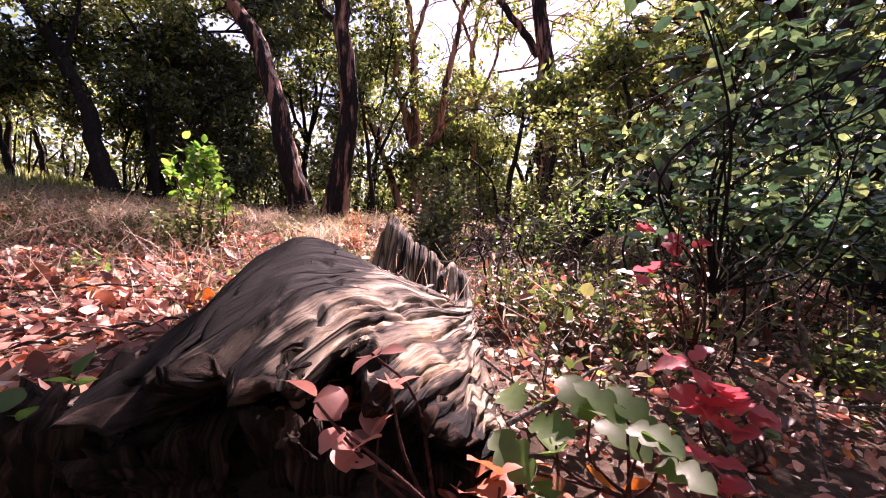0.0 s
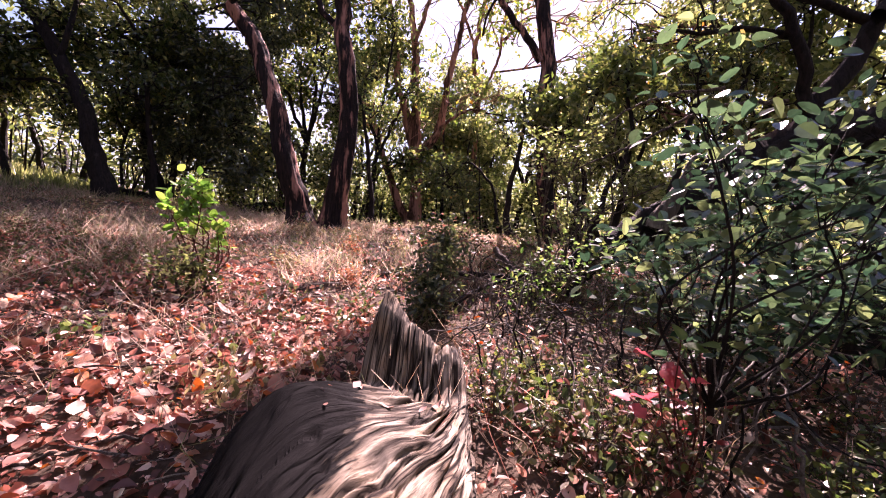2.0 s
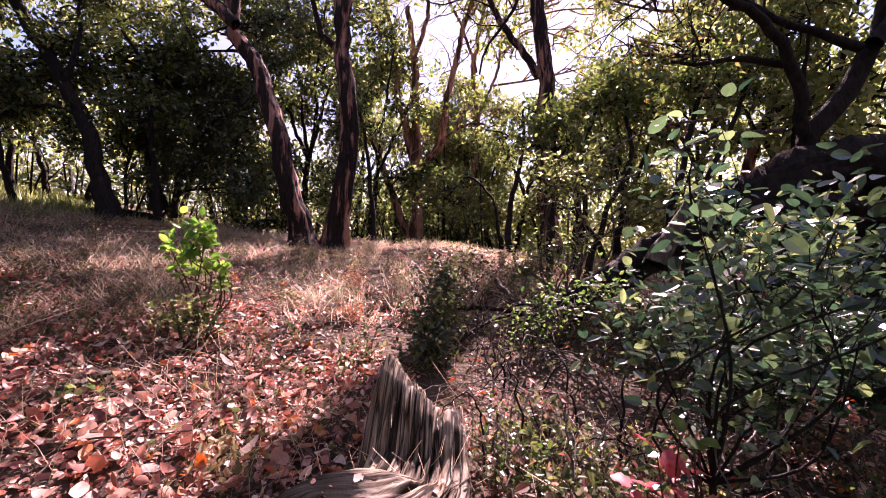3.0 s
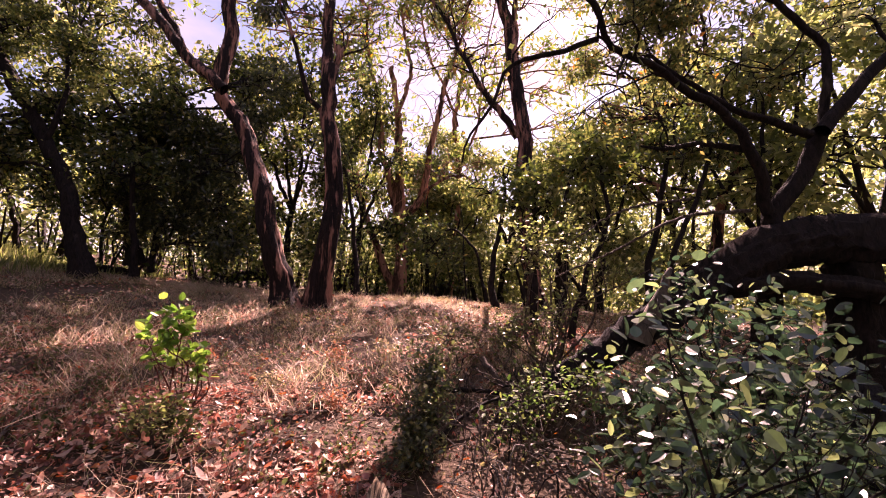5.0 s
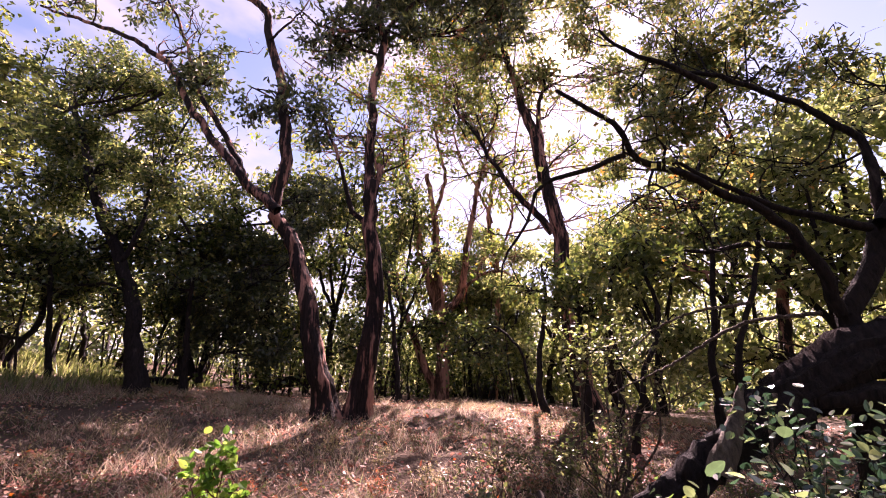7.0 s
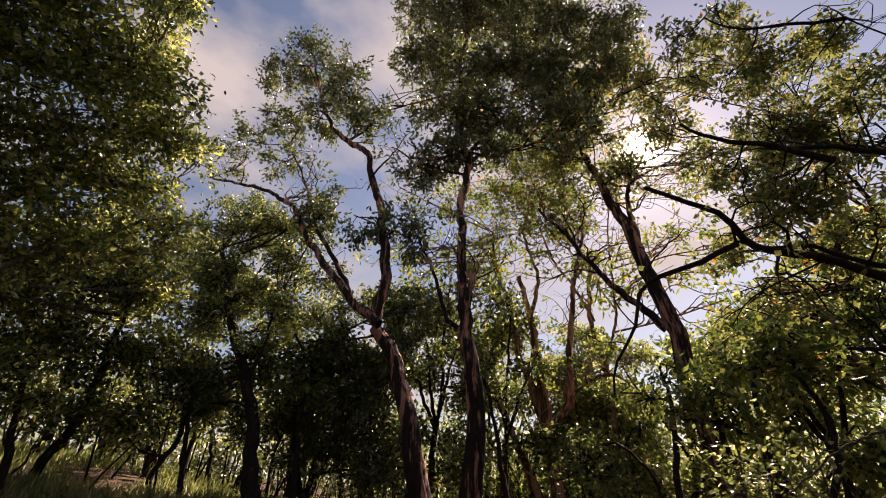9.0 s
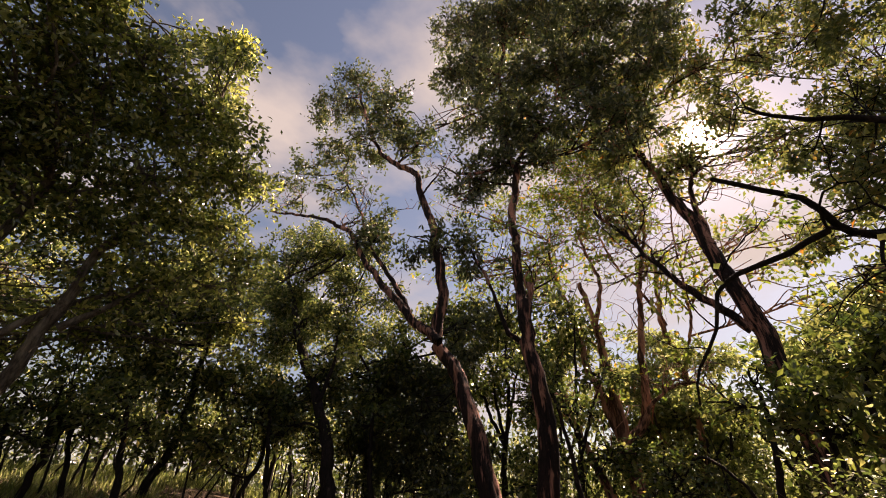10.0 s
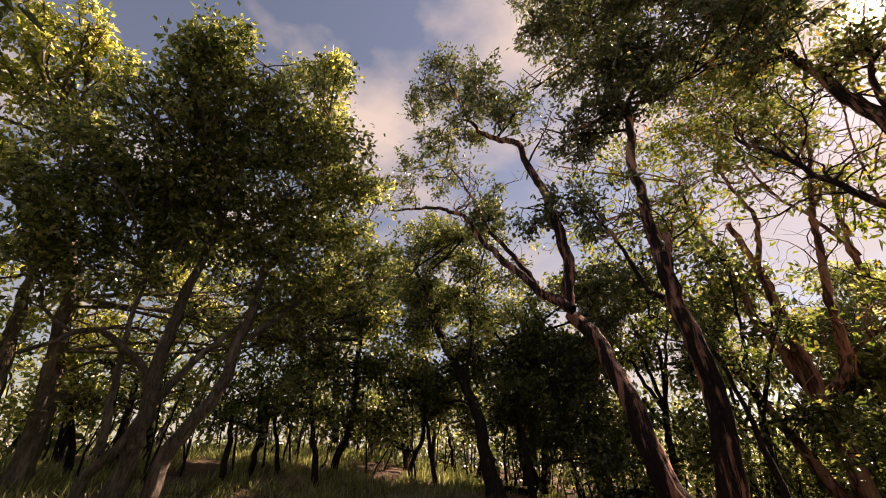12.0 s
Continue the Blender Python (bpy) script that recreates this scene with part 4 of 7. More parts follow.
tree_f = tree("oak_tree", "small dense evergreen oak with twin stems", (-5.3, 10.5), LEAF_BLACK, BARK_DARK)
limb(tree_f, "trunk", 0.14, 0.07, (-7.15,10.4,1.64), (-7.29,10.4,2.56), (-7.4,10.4,3.6), (-7.31,10.4,4.68), (-6.96,10.4,5.64))
limb(tree_f, "limb", 0.09, 0.04, (-6.79,10.4,1.49), (-6.82,10.4,2.55), (-7.28,10.4,3.9), (-8.08,10.4,4.71))
clump(tree_f, (-6.75, 10.4, 5.14), 0.92, 0.69, 60)
clump(tree_f, (-5.64, 10.4, 4.79), 0.82, 0.76, 50)
clump(tree_f, (-7.44, 10.4, 4.53), 0.76, 0.76, 46)
clump(tree_f, (-6.0, 10.4, 3.86), 0.92, 0.75, 50)
clump(tree_f, (-7.0, 10.4, 3.44), 0.87, 0.67, 36)
clump(tree_f, (-5.21, 10.4, 3.38), 0.67, 0.74, 36)
clump(tree_f, (-4.83, 10.4, 4.29), 0.55, 0.68, 26)
clump(tree_f, (-6.03, 10.4, 2.67), 0.89, 0.65, 40)
clump(tree_f, (-7.18, 10.4, 2.56), 0.60, 0.58, 20)
clump(tree_f, (-4.97, 10.4, 2.21), 0.65, 0.57, 26)
clump(tree_f, (-4.32, 10.4, 5.72), 0.65, 0.93, 30)
clump(tree_f, (-3.9, 10.4, 6.55), 0.60, 0.63, 18)

tree_g = tree("oak_tree", "yellow-green oak crown behind the clearing", (-6.5, 13.0), LEAF_YELLOW, BARK_DARK)
limb(tree_g, "trunk", 0.16, 0.06, (-4.9,13.4,1.5), (-9.52,11.56,1.4), (-9.61,11.27,3.68), (-10.02,10.04,6.24), (-10.14,9.29,7.36))
clump(tree_g, (-9.86, 9.59, 7.37), 1.44, 0.82, 40)
clump(tree_g, (-8.92, 10.95, 6.41), 1.21, 0.81, 40)
clump(tree_g, (-8.07, 11.25, 7.12), 0.80, 0.61, 20)
clump(tree_g, (-10.98, 9.01, 6.22), 1.41, 1.01, 40)
clump(tree_g, (-8.52, 9.41, 9.37), 1.24, 0.83, 30)
clump(tree_g, (-10.31, 8.87, 7.72), 1.03, 0.82, 26)
clump(tree_g, (-11.77, 7.53, 6.87), 1.18, 0.80, 30)

tree_h = tree("oak_tree", "dark evergreen oak under the taller crowns", (-8.4, 9.5), LEAF_DARK, BARK_DARK)
limb(tree_h, "trunk", 0.14, 0.06, (-8.9,9.7,1.5), (-10.97,6.96,1.38), (-10.84,6.99,3.03), (-10.65,6.88,4.24), (-10.2,6.52,6.14))
limb(tree_h, "limb", 0.09, 0.05, (-7.3,10.6,1.5), (-9.38,8.24,1.65), (-9.23,8.25,3.01), (-9.21,7.96,4.19))
clump(tree_h, (-9.96, 6.31, 6.38), 1.18, 0.86, 50)
clump(tree_h, (-10.73, 5.31, 5.94), 1.12, 0.84, 50)
clump(tree_h, (-9.77, 7.64, 4.55), 1.17, 0.84, 44)
clump(tree_h, (-10.54, 6.57, 4.49), 1.13, 0.83, 40)
clump(tree_h, (-11.15, 5.44, 4.55), 1.07, 0.81, 36)
clump(tree_h, (-9.04, 8.58, 4.27), 1.01, 0.84, 36)
clump(tree_h, (-8.31, 9.28, 4.27), 1.00, 0.84, 36)
clump(tree_h, (-10.03, 7.77, 3.03), 0.96, 0.64, 24)
clump(tree_h, (-10.83, 6.59, 3.14), 0.92, 0.63, 20)
clump(tree_h, (-7.28, 9.92, 4.87), 1.00, 1.01, 40)
clump(tree_h, (-6.44, 10.27, 5.45), 0.82, 0.84, 36)
clump(tree_h, (-7.55, 10.1, 3.49), 0.96, 0.81, 34)
clump(tree_h, (-5.96, 10.83, 4.63), 0.78, 0.98, 30)
clump(tree_h, (-11.29, 4.44, 5.51), 0.90, 0.81, 36)
clump(madrone_d, (-1.55, 8.8, 18.72), 1.17, 1.08, 16)
clump(madrone_d, (0.63, 8.8, 17.19), 1.04, 0.99, 7)
clump(madrone_d, (1.67, 8.8, 14.18), 0.88, 0.86, 7)
clump(madrone_d, (2.93, 8.8, 14.33), 0.83, 0.84, 12)
clump(right_tree, (4.31, 8.5, 12.28), 0.67, 0.72, 9)
clump(right_tree, (5.88, 8.5, 12.99), 0.62, 0.72, 12)
clump(right_tree, (5.98, 8.5, 12.29), 0.59, 0.69, 7)
clump(right_tree, (7.21, 8.5, 11.39), 0.49, 0.64, 9)
clump(oak_tree, (3.85, 4.4, 6.4), 0.24, 0.32, 12)
clump(madrone_d, (-2.15, 8.8, 15.24), 1.05, 0.97, 12)
clump(madrone_d, (0.59, 8.8, 13.19), 0.88, 0.84, 16)
clump(madrone_d, (1.51, 8.8, 13.19), 0.85, 0.83, 16)
clump(madrone_d, (2.45, 8.8, 12.63), 0.78, 0.79, 7)
clump(right_tree, (3.3, 8.5, 11.41), 0.68, 0.71, 16)
clump(madrone_d, (5.13, 8.8, 11.43), 0.61, 0.69, 7)
clump(right_tree, (5.55, 8.5, 10.65), 0.54, 0.64, 12)
clump(right_tree, (6.03, 8.5, 9.97), 0.49, 0.61, 9)
clump(oak_tree, (3.85, 4.4, 5.76), 0.22, 0.30, 9)
clump(madrone_d, (-1.92, 8.8, 11.89), 0.91, 0.85, 9)
clump(madrone_c, (-1.14, 13.9, 16.05), 1.31, 1.23, 16)
clump(madrone_d, (0.63, 8.8, 11.21), 0.80, 0.77, 7)
clump(right_tree, (2.37, 8.5, 9.12), 0.63, 0.65, 7)
clump(madrone_d, (3.2, 8.8, 10.12), 0.64, 0.68, 16)
clump(madrone_d, (4.32, 8.8, 8.77), 0.53, 0.61, 12)
clump(right_tree, (4.77, 8.5, 8.24), 0.48, 0.57, 9)
clump(oak_tree, (2.82, 4.4, 5.04), 0.24, 0.29, 12)
clump(right_tree, (6.41, 8.5, 8.26), 0.40, 0.54, 9)
clump(madrone_c, (-3.08, 13.9, 14.12), 1.29, 1.20, 7)
clump(slender_tree, (-0.75, 16.0, 16.9), 1.43, 1.35, 7)
clump(slender_tree, (0.8, 16.0, 16.78), 1.37, 1.32, 9)
clump(madrone_d, (1.94, 8.8, 8.56), 0.64, 0.65, 12)
clump(right_tree, (3.29, 8.5, 8.4), 0.55, 0.61, 5)
clump(madrone_d, (3.97, 8.8, 8.32), 0.53, 0.61, 3)
clump(oak_tree, (2.26, 4.4, 4.59), 0.24, 0.29, 16)
clump(right_tree, (5.0, 8.5, 7.1), 0.42, 0.53, 9)
clump(right_tree, (5.99, 8.5, 7.48), 0.39, 0.52, 12)
clump(slender_tree, (-3.92, 16.0, 14.74), 1.45, 1.34, 16)
clump(slender_tree, (-0.3, 16.0, 13.83), 1.29, 1.24, 12)
clump(madrone_c, (0.69, 13.9, 10.14), 1.00, 0.98, 3)
clump(right_tree, (5.67, 8.5, 6.27), 0.35, 0.48, 7)
clump(madrone_c, (-2.54, 13.9, 9.37), 1.09, 1.02, 16)
clump(madrone_c, (0.07, 13.9, 9.81), 1.01, 0.98, 3)
clump(oak_tree, (1.77, 4.4, 3.73), 0.23, 0.27, 16)
clump(oak_tree, (1.59, 4.4, 2.89), 0.20, 0.24, 4)
clump(madrone_b, (-4.07, 7.6, 12.51), 0.88, 0.81, 5)
clump(madrone_b, (-2.07, 7.6, 10.94), 0.79, 0.72, 12)
clump(slender_tree, (-1.59, 16.0, 20.76), 1.55, 1.44, 9)
clump(madrone_c, (0.31, 13.9, 16.85), 1.24, 1.18, 5)
clump(slender_tree, (3.02, 16.0, 18.42), 1.29, 1.28, 12)
clump(slender_tree, (7.61, 16.0, 16.37), 1.00, 1.12, 7)
clump(right_tree, (4.92, 8.5, 8.98), 0.48, 0.57, 7)
clump(oak_tree, (2.5, 3.9, 4.63), 0.20, 0.25, 9)
clump(oak_tree, (2.9, 3.9, 4.49), 0.18, 0.24, 12)
clump(madrone_b, (-3.27, 7.6, 9.49), 0.76, 0.70, 9)
clump(madrone_b, (-1.96, 7.6, 9.76), 0.74, 0.68, 9)
clump(madrone_c, (-1.16, 13.9, 15.08), 1.22, 1.14, 5)
clump(madrone_c, (0.51, 13.9, 14.03), 1.12, 1.08, 7)
clump(madrone_c, (1.34, 13.9, 13.38), 1.06, 1.04, 5)
clump(madrone_d, (2.27, 8.8, 8.53), 0.60, 0.62, 7)
clump(slender_tree, (7.09, 16.0, 13.53), 0.91, 1.04, 12)
clump(right_tree, (4.85, 8.5, 8.08), 0.45, 0.54, 7)
clump(right_tree, (5.23, 8.5, 7.94), 0.42, 0.53, 12)
clump(right_tree, (6.08, 8.5, 7.44), 0.37, 0.50, 9)
clump(madrone_c, (-6.59, 13.9, 14.74), 1.34, 1.23, 5)
clump(madrone_c, (-4.4, 13.9, 13.06), 1.24, 1.13, 12)
clump(slender_tree, (-1.97, 16.0, 14.51), 1.32, 1.24, 12)
clump(madrone_c, (0.39, 13.9, 12.14), 1.05, 1.01, 5)
clump(madrone_c, (1.27, 13.9, 11.28), 0.98, 0.97, 9)
clump(slender_tree, (6.21, 16.0, 12.68), 0.92, 1.02, 7)
clump(right_tree, (4.49, 8.5, 7.09), 0.42, 0.51, 9)
clump(oak_tree, (2.15, 3.9, 3.98), 0.19, 0.23, 7)
clump(madrone_c, (-6.86, 13.9, 11.26), 1.22, 1.12, 9)
clump(madrone_c, (-3.92, 13.9, 11.19), 1.15, 1.06, 7)
clump(madrone_c, (-1.9, 13.9, 10.65), 1.08, 1.01, 5)
clump(madrone_c, (-0.46, 13.9, 10.23), 1.01, 0.96, 3)
clump(slender_tree, (1.37, 16.0, 12.06), 1.11, 1.09, 4)
clump(right_tree, (3.62, 8.5, 5.87), 0.41, 0.49, 7)
clump(right_tree, (4.34, 8.5, 6.13), 0.39, 0.48, 5)
clump(right_tree, (4.88, 8.5, 5.64), 0.35, 0.46, 7)
clump(madrone_c, (-5.51, 13.9, 9.83), 1.14, 1.04, 12)
clump(madrone_c, (-4.38, 13.9, 10.05), 1.12, 1.03, 7)
clump(madrone_c, (-2.92, 13.9, 9.05), 1.05, 0.97, 9)
clump(madrone_c, (1.16, 13.9, 8.79), 0.89, 0.89, 3)
clump(right_tree, (3.81, 8.5, 4.93), 0.37, 0.45, 7)
clump(right_tree, (4.85, 8.5, 5.1), 0.33, 0.44, 5)
clump(madrone_c, (-6.73, 13.9, 8.53), 1.11, 1.02, 9)
clump(madrone_c, (-4.04, 13.9, 8.37), 1.05, 0.97, 5)
clump(madrone_c, (-3.2, 13.9, 7.29), 0.99, 0.92, 7)
clump(right_tree, (3.64, 8.5, 4.2), 0.35, 0.43, 9)
clump(right_tree, (4.45, 8.5, 4.44), 0.32, 0.42, 9)
clump(madrone_c, (-5.8, 13.9, 6.16), 1.01, 0.92, 9)
clump(madrone_c, (-4.86, 13.9, 5.63), 0.97, 0.89, 7)

thin_1 = tree("young_oak", "thin dark oak stem in the shaded wood", (1.61, 6.0), LEAF_OLIVE, BARK_DARK)
limb(thin_1, "trunk", 0.055, 0.0275, (1.61,6.0,0.22), (1.61,6.0,0.62), (1.67,6.0,1.7), (1.62,6.0,2.46))
clump(thin_1, (1.64, 6.0, 2.67), 0.37, 0.30, 12)
clump(thin_1, (1.85, 6.0, 2.28), 0.28, 0.21, 8)
clump(thin_1, (1.32, 6.0, 2.38), 0.29, 0.21, 8)
leaf_out(thin_1, 24, 0.12, 0.06, 0.13)

thin_2 = tree("young_oak", "thin dark oak stem in the shaded wood", (2.05, 6.4), LEAF_OLIVE, BARK_DARK)
limb(thin_2, "trunk", 0.05, 0.025, (2.05,6.4,0.21), (2.05,6.4,0.56), (2.2,6.4,1.38), (2.19,6.4,2.25), (2.49,6.4,3.17))
clump(thin_2, (2.52, 6.4, 3.41), 0.39, 0.32, 12)
clump(thin_2, (2.74, 6.4, 2.97), 0.29, 0.23, 8)
clump(thin_2, (2.16, 6.4, 3.08), 0.30, 0.23, 8)
leaf_out(thin_2, 24, 0.12, 0.06, 0.13)

thin_3 = tree("young_oak", "thin dark oak stem in the shaded wood", (2.02, 5.6), LEAF_OLIVE, BARK_DARK)
limb(thin_3, "trunk", 0.045, 0.0225, (2.02,5.6,0.13), (2.02,5.6,0.58), (2.22,5.6,1.36), (2.47,5.6,2.11), (2.48,5.6,2.93))
clump(thin_3, (2.51, 5.6, 3.14), 0.33, 0.28, 12)
clump(thin_3, (2.7, 5.6, 2.75), 0.25, 0.20, 8)
clump(thin_3, (2.19, 5.6, 2.85), 0.26, 0.20, 8)
leaf_out(thin_3, 24, 0.12, 0.06, 0.13)

thin_4 = tree("young_oak", "thin dark oak stem in the shaded wood", (1.48, 8.5), LEAF_OLIVE, BARK_DARK)
limb(thin_4, "trunk", 0.07, 0.035, (1.48,8.5,0.48), (1.48,8.5,0.83), (1.5,8.5,1.89), (1.68,8.5,3.2))
clump(thin_4, (1.7, 8.5, 3.51), 0.54, 0.42, 12)
clump(thin_4, (2.02, 8.5, 2.94), 0.41, 0.30, 8)
clump(thin_4, (1.25, 8.5, 3.09), 0.42, 0.30, 8)
leaf_out(thin_4, 24, 0.12, 0.06, 0.13)

thin_5 = tree("young_oak", "thin dark oak stem in the shaded wood", (4.11, 7.5), LEAF_OLIVE, BARK_DARK)
limb(thin_5, "trunk", 0.07, 0.035, (4.11,7.5,0.14), (4.11,7.5,0.77), (4.25,7.5,1.94), (4.5,7.5,3.1), (4.76,7.5,3.88))
clump(thin_5, (4.81, 7.5, 4.17), 0.42, 0.38, 12)
clump(thin_5, (5.04, 7.5, 3.64), 0.32, 0.27, 8)
clump(thin_5, (4.37, 7.5, 3.78), 0.33, 0.27, 8)
leaf_out(thin_5, 24, 0.12, 0.06, 0.13)

thin_6 = tree("young_oak", "thin dark oak stem in the shaded wood", (3.97, 6.5), LEAF_OLIVE, BARK_DARK)
limb(thin_6, "trunk", 0.06, 0.03, (3.97,6.5,0.04), (3.97,6.5,0.91), (4.17,6.5,1.85), (4.58,6.5,2.84), (4.8,6.5,3.52))
clump(thin_6, (4.85, 6.5, 3.77), 0.35, 0.33, 12)
clump(thin_6, (5.04, 6.5, 3.31), 0.26, 0.23, 8)
clump(thin_6, (4.45, 6.5, 3.43), 0.27, 0.23, 8)
leaf_out(thin_6, 24, 0.12, 0.06, 0.13)

thin_7 = tree("young_oak", "thin dark oak stem in the shaded wood", (-1.73, 10.5), LEAF_OLIVE, BARK_DARK)
limb(thin_7, "trunk", 0.07, 0.035, (-1.73,10.5,0.66), (-1.73,10.5,1.01), (-1.94,10.5,2.71), (-2.14,10.5,4.23))
clump(thin_7, (-2.14, 10.5, 4.63), 0.67, 0.53, 12)
clump(thin_7, (-1.68, 10.5, 3.91), 0.52, 0.38, 8)
clump(thin_7, (-2.66, 10.5, 4.09), 0.51, 0.38, 8)
leaf_out(thin_7, 24, 0.12, 0.06, 0.13)

thin_8 = tree("young_oak", "thin dark oak stem in the shaded wood", (1.57, 11.0), LEAF_OLIVE, BARK_DARK)
limb(thin_8, "trunk", 0.05, 0.025, (1.57,11.0,0.56), (1.57,11.0,0.91), (1.27,11.0,2.08), (0.7,11.0,2.7), (0.07,11.0,2.11))
clump(thin_8, (0.08, 11.0, 2.49), 0.68, 0.53, 12)
clump(thin_8, (0.51, 11.0, 1.8), 0.52, 0.37, 8)
clump(thin_8, (-0.46, 11.0, 1.98), 0.53, 0.38, 8)
leaf_out(thin_8, 24, 0.12, 0.06, 0.13)

thin_9 = tree("young_oak", "thin dark oak stem in the shaded wood", (-10.38, 3.67), LEAF_OLIVE, BARK_DARK)
limb(thin_9, "trunk", 0.1, 0.05, (-10.38,3.67,0.58), (-10.38,3.67,1.32), (-10.37,3.59,2.21), (-10.31,3.5,3.0))
clump(thin_9, (-10.29, 3.42, 3.29), 0.51, 0.45, 12)
clump(thin_9, (-10.2, 3.89, 2.8), 0.41, 0.32, 8)
clump(thin_9, (-10.45, 3.16, 2.86), 0.38, 0.31, 8)
leaf_out(thin_9, 24, 0.12, 0.06, 0.13)

thin_10 = tree("young_oak", "thin dark oak stem in the shaded wood", (-10.67, 4.3), LEAF_OLIVE, BARK_DARK)
limb(thin_10, "trunk", 0.09, 0.045, (-10.67,4.3,0.66), (-10.67,4.3,1.48), (-10.62,4.28,2.51), (-10.53,4.13,3.49))
clump(thin_10, (-10.5, 4.04, 3.81), 0.57, 0.49, 12)
clump(thin_10, (-10.4, 4.55, 3.27), 0.45, 0.35, 8)
clump(thin_10, (-10.7, 3.76, 3.33), 0.42, 0.34, 8)
leaf_out(thin_10, 24, 0.12, 0.06, 0.13)

thin_11 = tree("young_oak", "thin dark oak stem in the shaded wood", (-10.84, 5.14), LEAF_OLIVE, BARK_DARK)
limb(thin_11, "trunk", 0.08, 0.04, (-10.84,5.14,0.77), (-10.84,5.14,1.49), (-10.88,4.97,2.45), (-10.87,4.7,3.35))
clump(thin_11, (-10.85, 4.62, 3.68), 0.61, 0.51, 12)
clump(thin_11, (-10.71, 5.14, 3.11), 0.48, 0.36, 8)
clump(thin_11, (-11.06, 4.31, 3.19), 0.45, 0.35, 8)
leaf_out(thin_11, 24, 0.12, 0.06, 0.13)

thin_12 = tree("young_oak", "thin dark oak stem in the shaded wood", (-9.54, 5.47), LEAF_OLIVE, BARK_DARK)
limb(thin_12, "trunk", 0.1, 0.05, (-9.54,5.47,0.75), (-9.54,5.47,1.38), (-9.6,5.28,2.39), (-9.61,4.98,3.36))
clump(thin_12, (-9.58, 4.91, 3.68), 0.59, 0.48, 12)
clump(thin_12, (-9.43, 5.38, 3.13), 0.46, 0.34, 8)
clump(thin_12, (-9.82, 4.61, 3.21), 0.44, 0.34, 8)
leaf_out(thin_12, 24, 0.12, 0.06, 0.13)

thin_13 = tree("young_oak", "thin dark oak stem in the shaded wood", (-12.44, 1.41), LEAF_OLIVE, BARK_DARK)
limb(thin_13, "trunk", 0.1, 0.05, (-12.44,1.41,0.41), (-12.44,1.41,1.35), (-12.44,1.17,2.28), (-12.36,0.77,3.25))
clump(thin_13, (-12.32, 0.66, 3.53), 0.41, 0.44, 12)
clump(thin_13, (-12.36, 1.14, 3.07), 0.33, 0.31, 8)
clump(thin_13, (-12.4, 0.5, 3.1), 0.31, 0.30, 8)
leaf_out(thin_13, 24, 0.12, 0.06, 0.13)

thin_14 = tree("young_oak", "thin dark oak stem in the shaded wood", (-8.71, 8.22), LEAF_OLIVE, BARK_DARK)
limb(thin_14, "trunk", 0.08, 0.04, (-8.71,8.22,1.03), (-8.71,8.22,1.76), (-8.75,8.07,2.81), (-8.75,7.84,3.79))
clump(thin_14, (-8.7, 7.78, 4.16), 0.71, 0.55, 12)
clump(thin_14, (-8.47, 8.22, 3.51), 0.54, 0.39, 8)
clump(thin_14, (-9.12, 7.45, 3.64), 0.54, 0.39, 8)
leaf_out(thin_14, 24, 0.12, 0.06, 0.13)

thin_15 = tree("young_oak", "thin dark oak stem in the shaded wood", (-6.58, 9.4), LEAF_OLIVE, BARK_DARK)
limb(thin_15, "trunk", 0.09, 0.045, (-6.58,9.4,1.07), (-6.58,9.4,1.47), (-6.56,9.3,2.88), (-6.51,9.14,3.82))
clump(thin_15, (-6.44, 9.09, 4.16), 0.66, 0.52, 12)
clump(thin_15, (-6.21, 9.41, 3.53), 0.50, 0.36, 8)
clump(thin_15, (-6.95, 8.85, 3.69), 0.52, 0.37, 8)
leaf_out(thin_15, 24, 0.12, 0.06, 0.13)

thin_16 = tree("young_oak", "thin dark oak stem in the shaded wood", (-10.42, 10.0), LEAF_OLIVE, BARK_DARK)
limb(thin_16, "trunk", 0.1, 0.05, (-10.42,10.0,1.31), (-10.42,10.0,1.79), (-10.61,10.0,3.18), (-10.69,10.0,4.36))
clump(thin_16, (-10.77, 10.0, 4.75), 0.47, 0.52, 12)
clump(thin_16, (-10.18, 10.0, 4.05), 0.37, 0.36, 8)
clump(thin_16, (-11.17, 10.0, 4.23), 0.35, 0.36, 8)
leaf_out(thin_16, 24, 0.12, 0.06, 0.13)

thin_17 = tree("young_oak", "thin dark oak stem in the shaded wood", (-10.71, 11.0), LEAF_OLIVE, BARK_DARK)
limb(thin_17, "trunk", 0.08, 0.04, (-10.71,11.0,1.17), (-10.71,11.0,1.52), (-10.84,11.0,2.72), (-11.28,11.0,4.32))
clump(thin_17, (-11.36, 11.0, 4.74), 0.52, 0.56, 12)
clump(thin_17, (-10.73, 11.0, 3.98), 0.41, 0.40, 8)
clump(thin_17, (-11.81, 11.0, 4.17), 0.39, 0.40, 8)
leaf_out(thin_17, 24, 0.12, 0.06, 0.13)

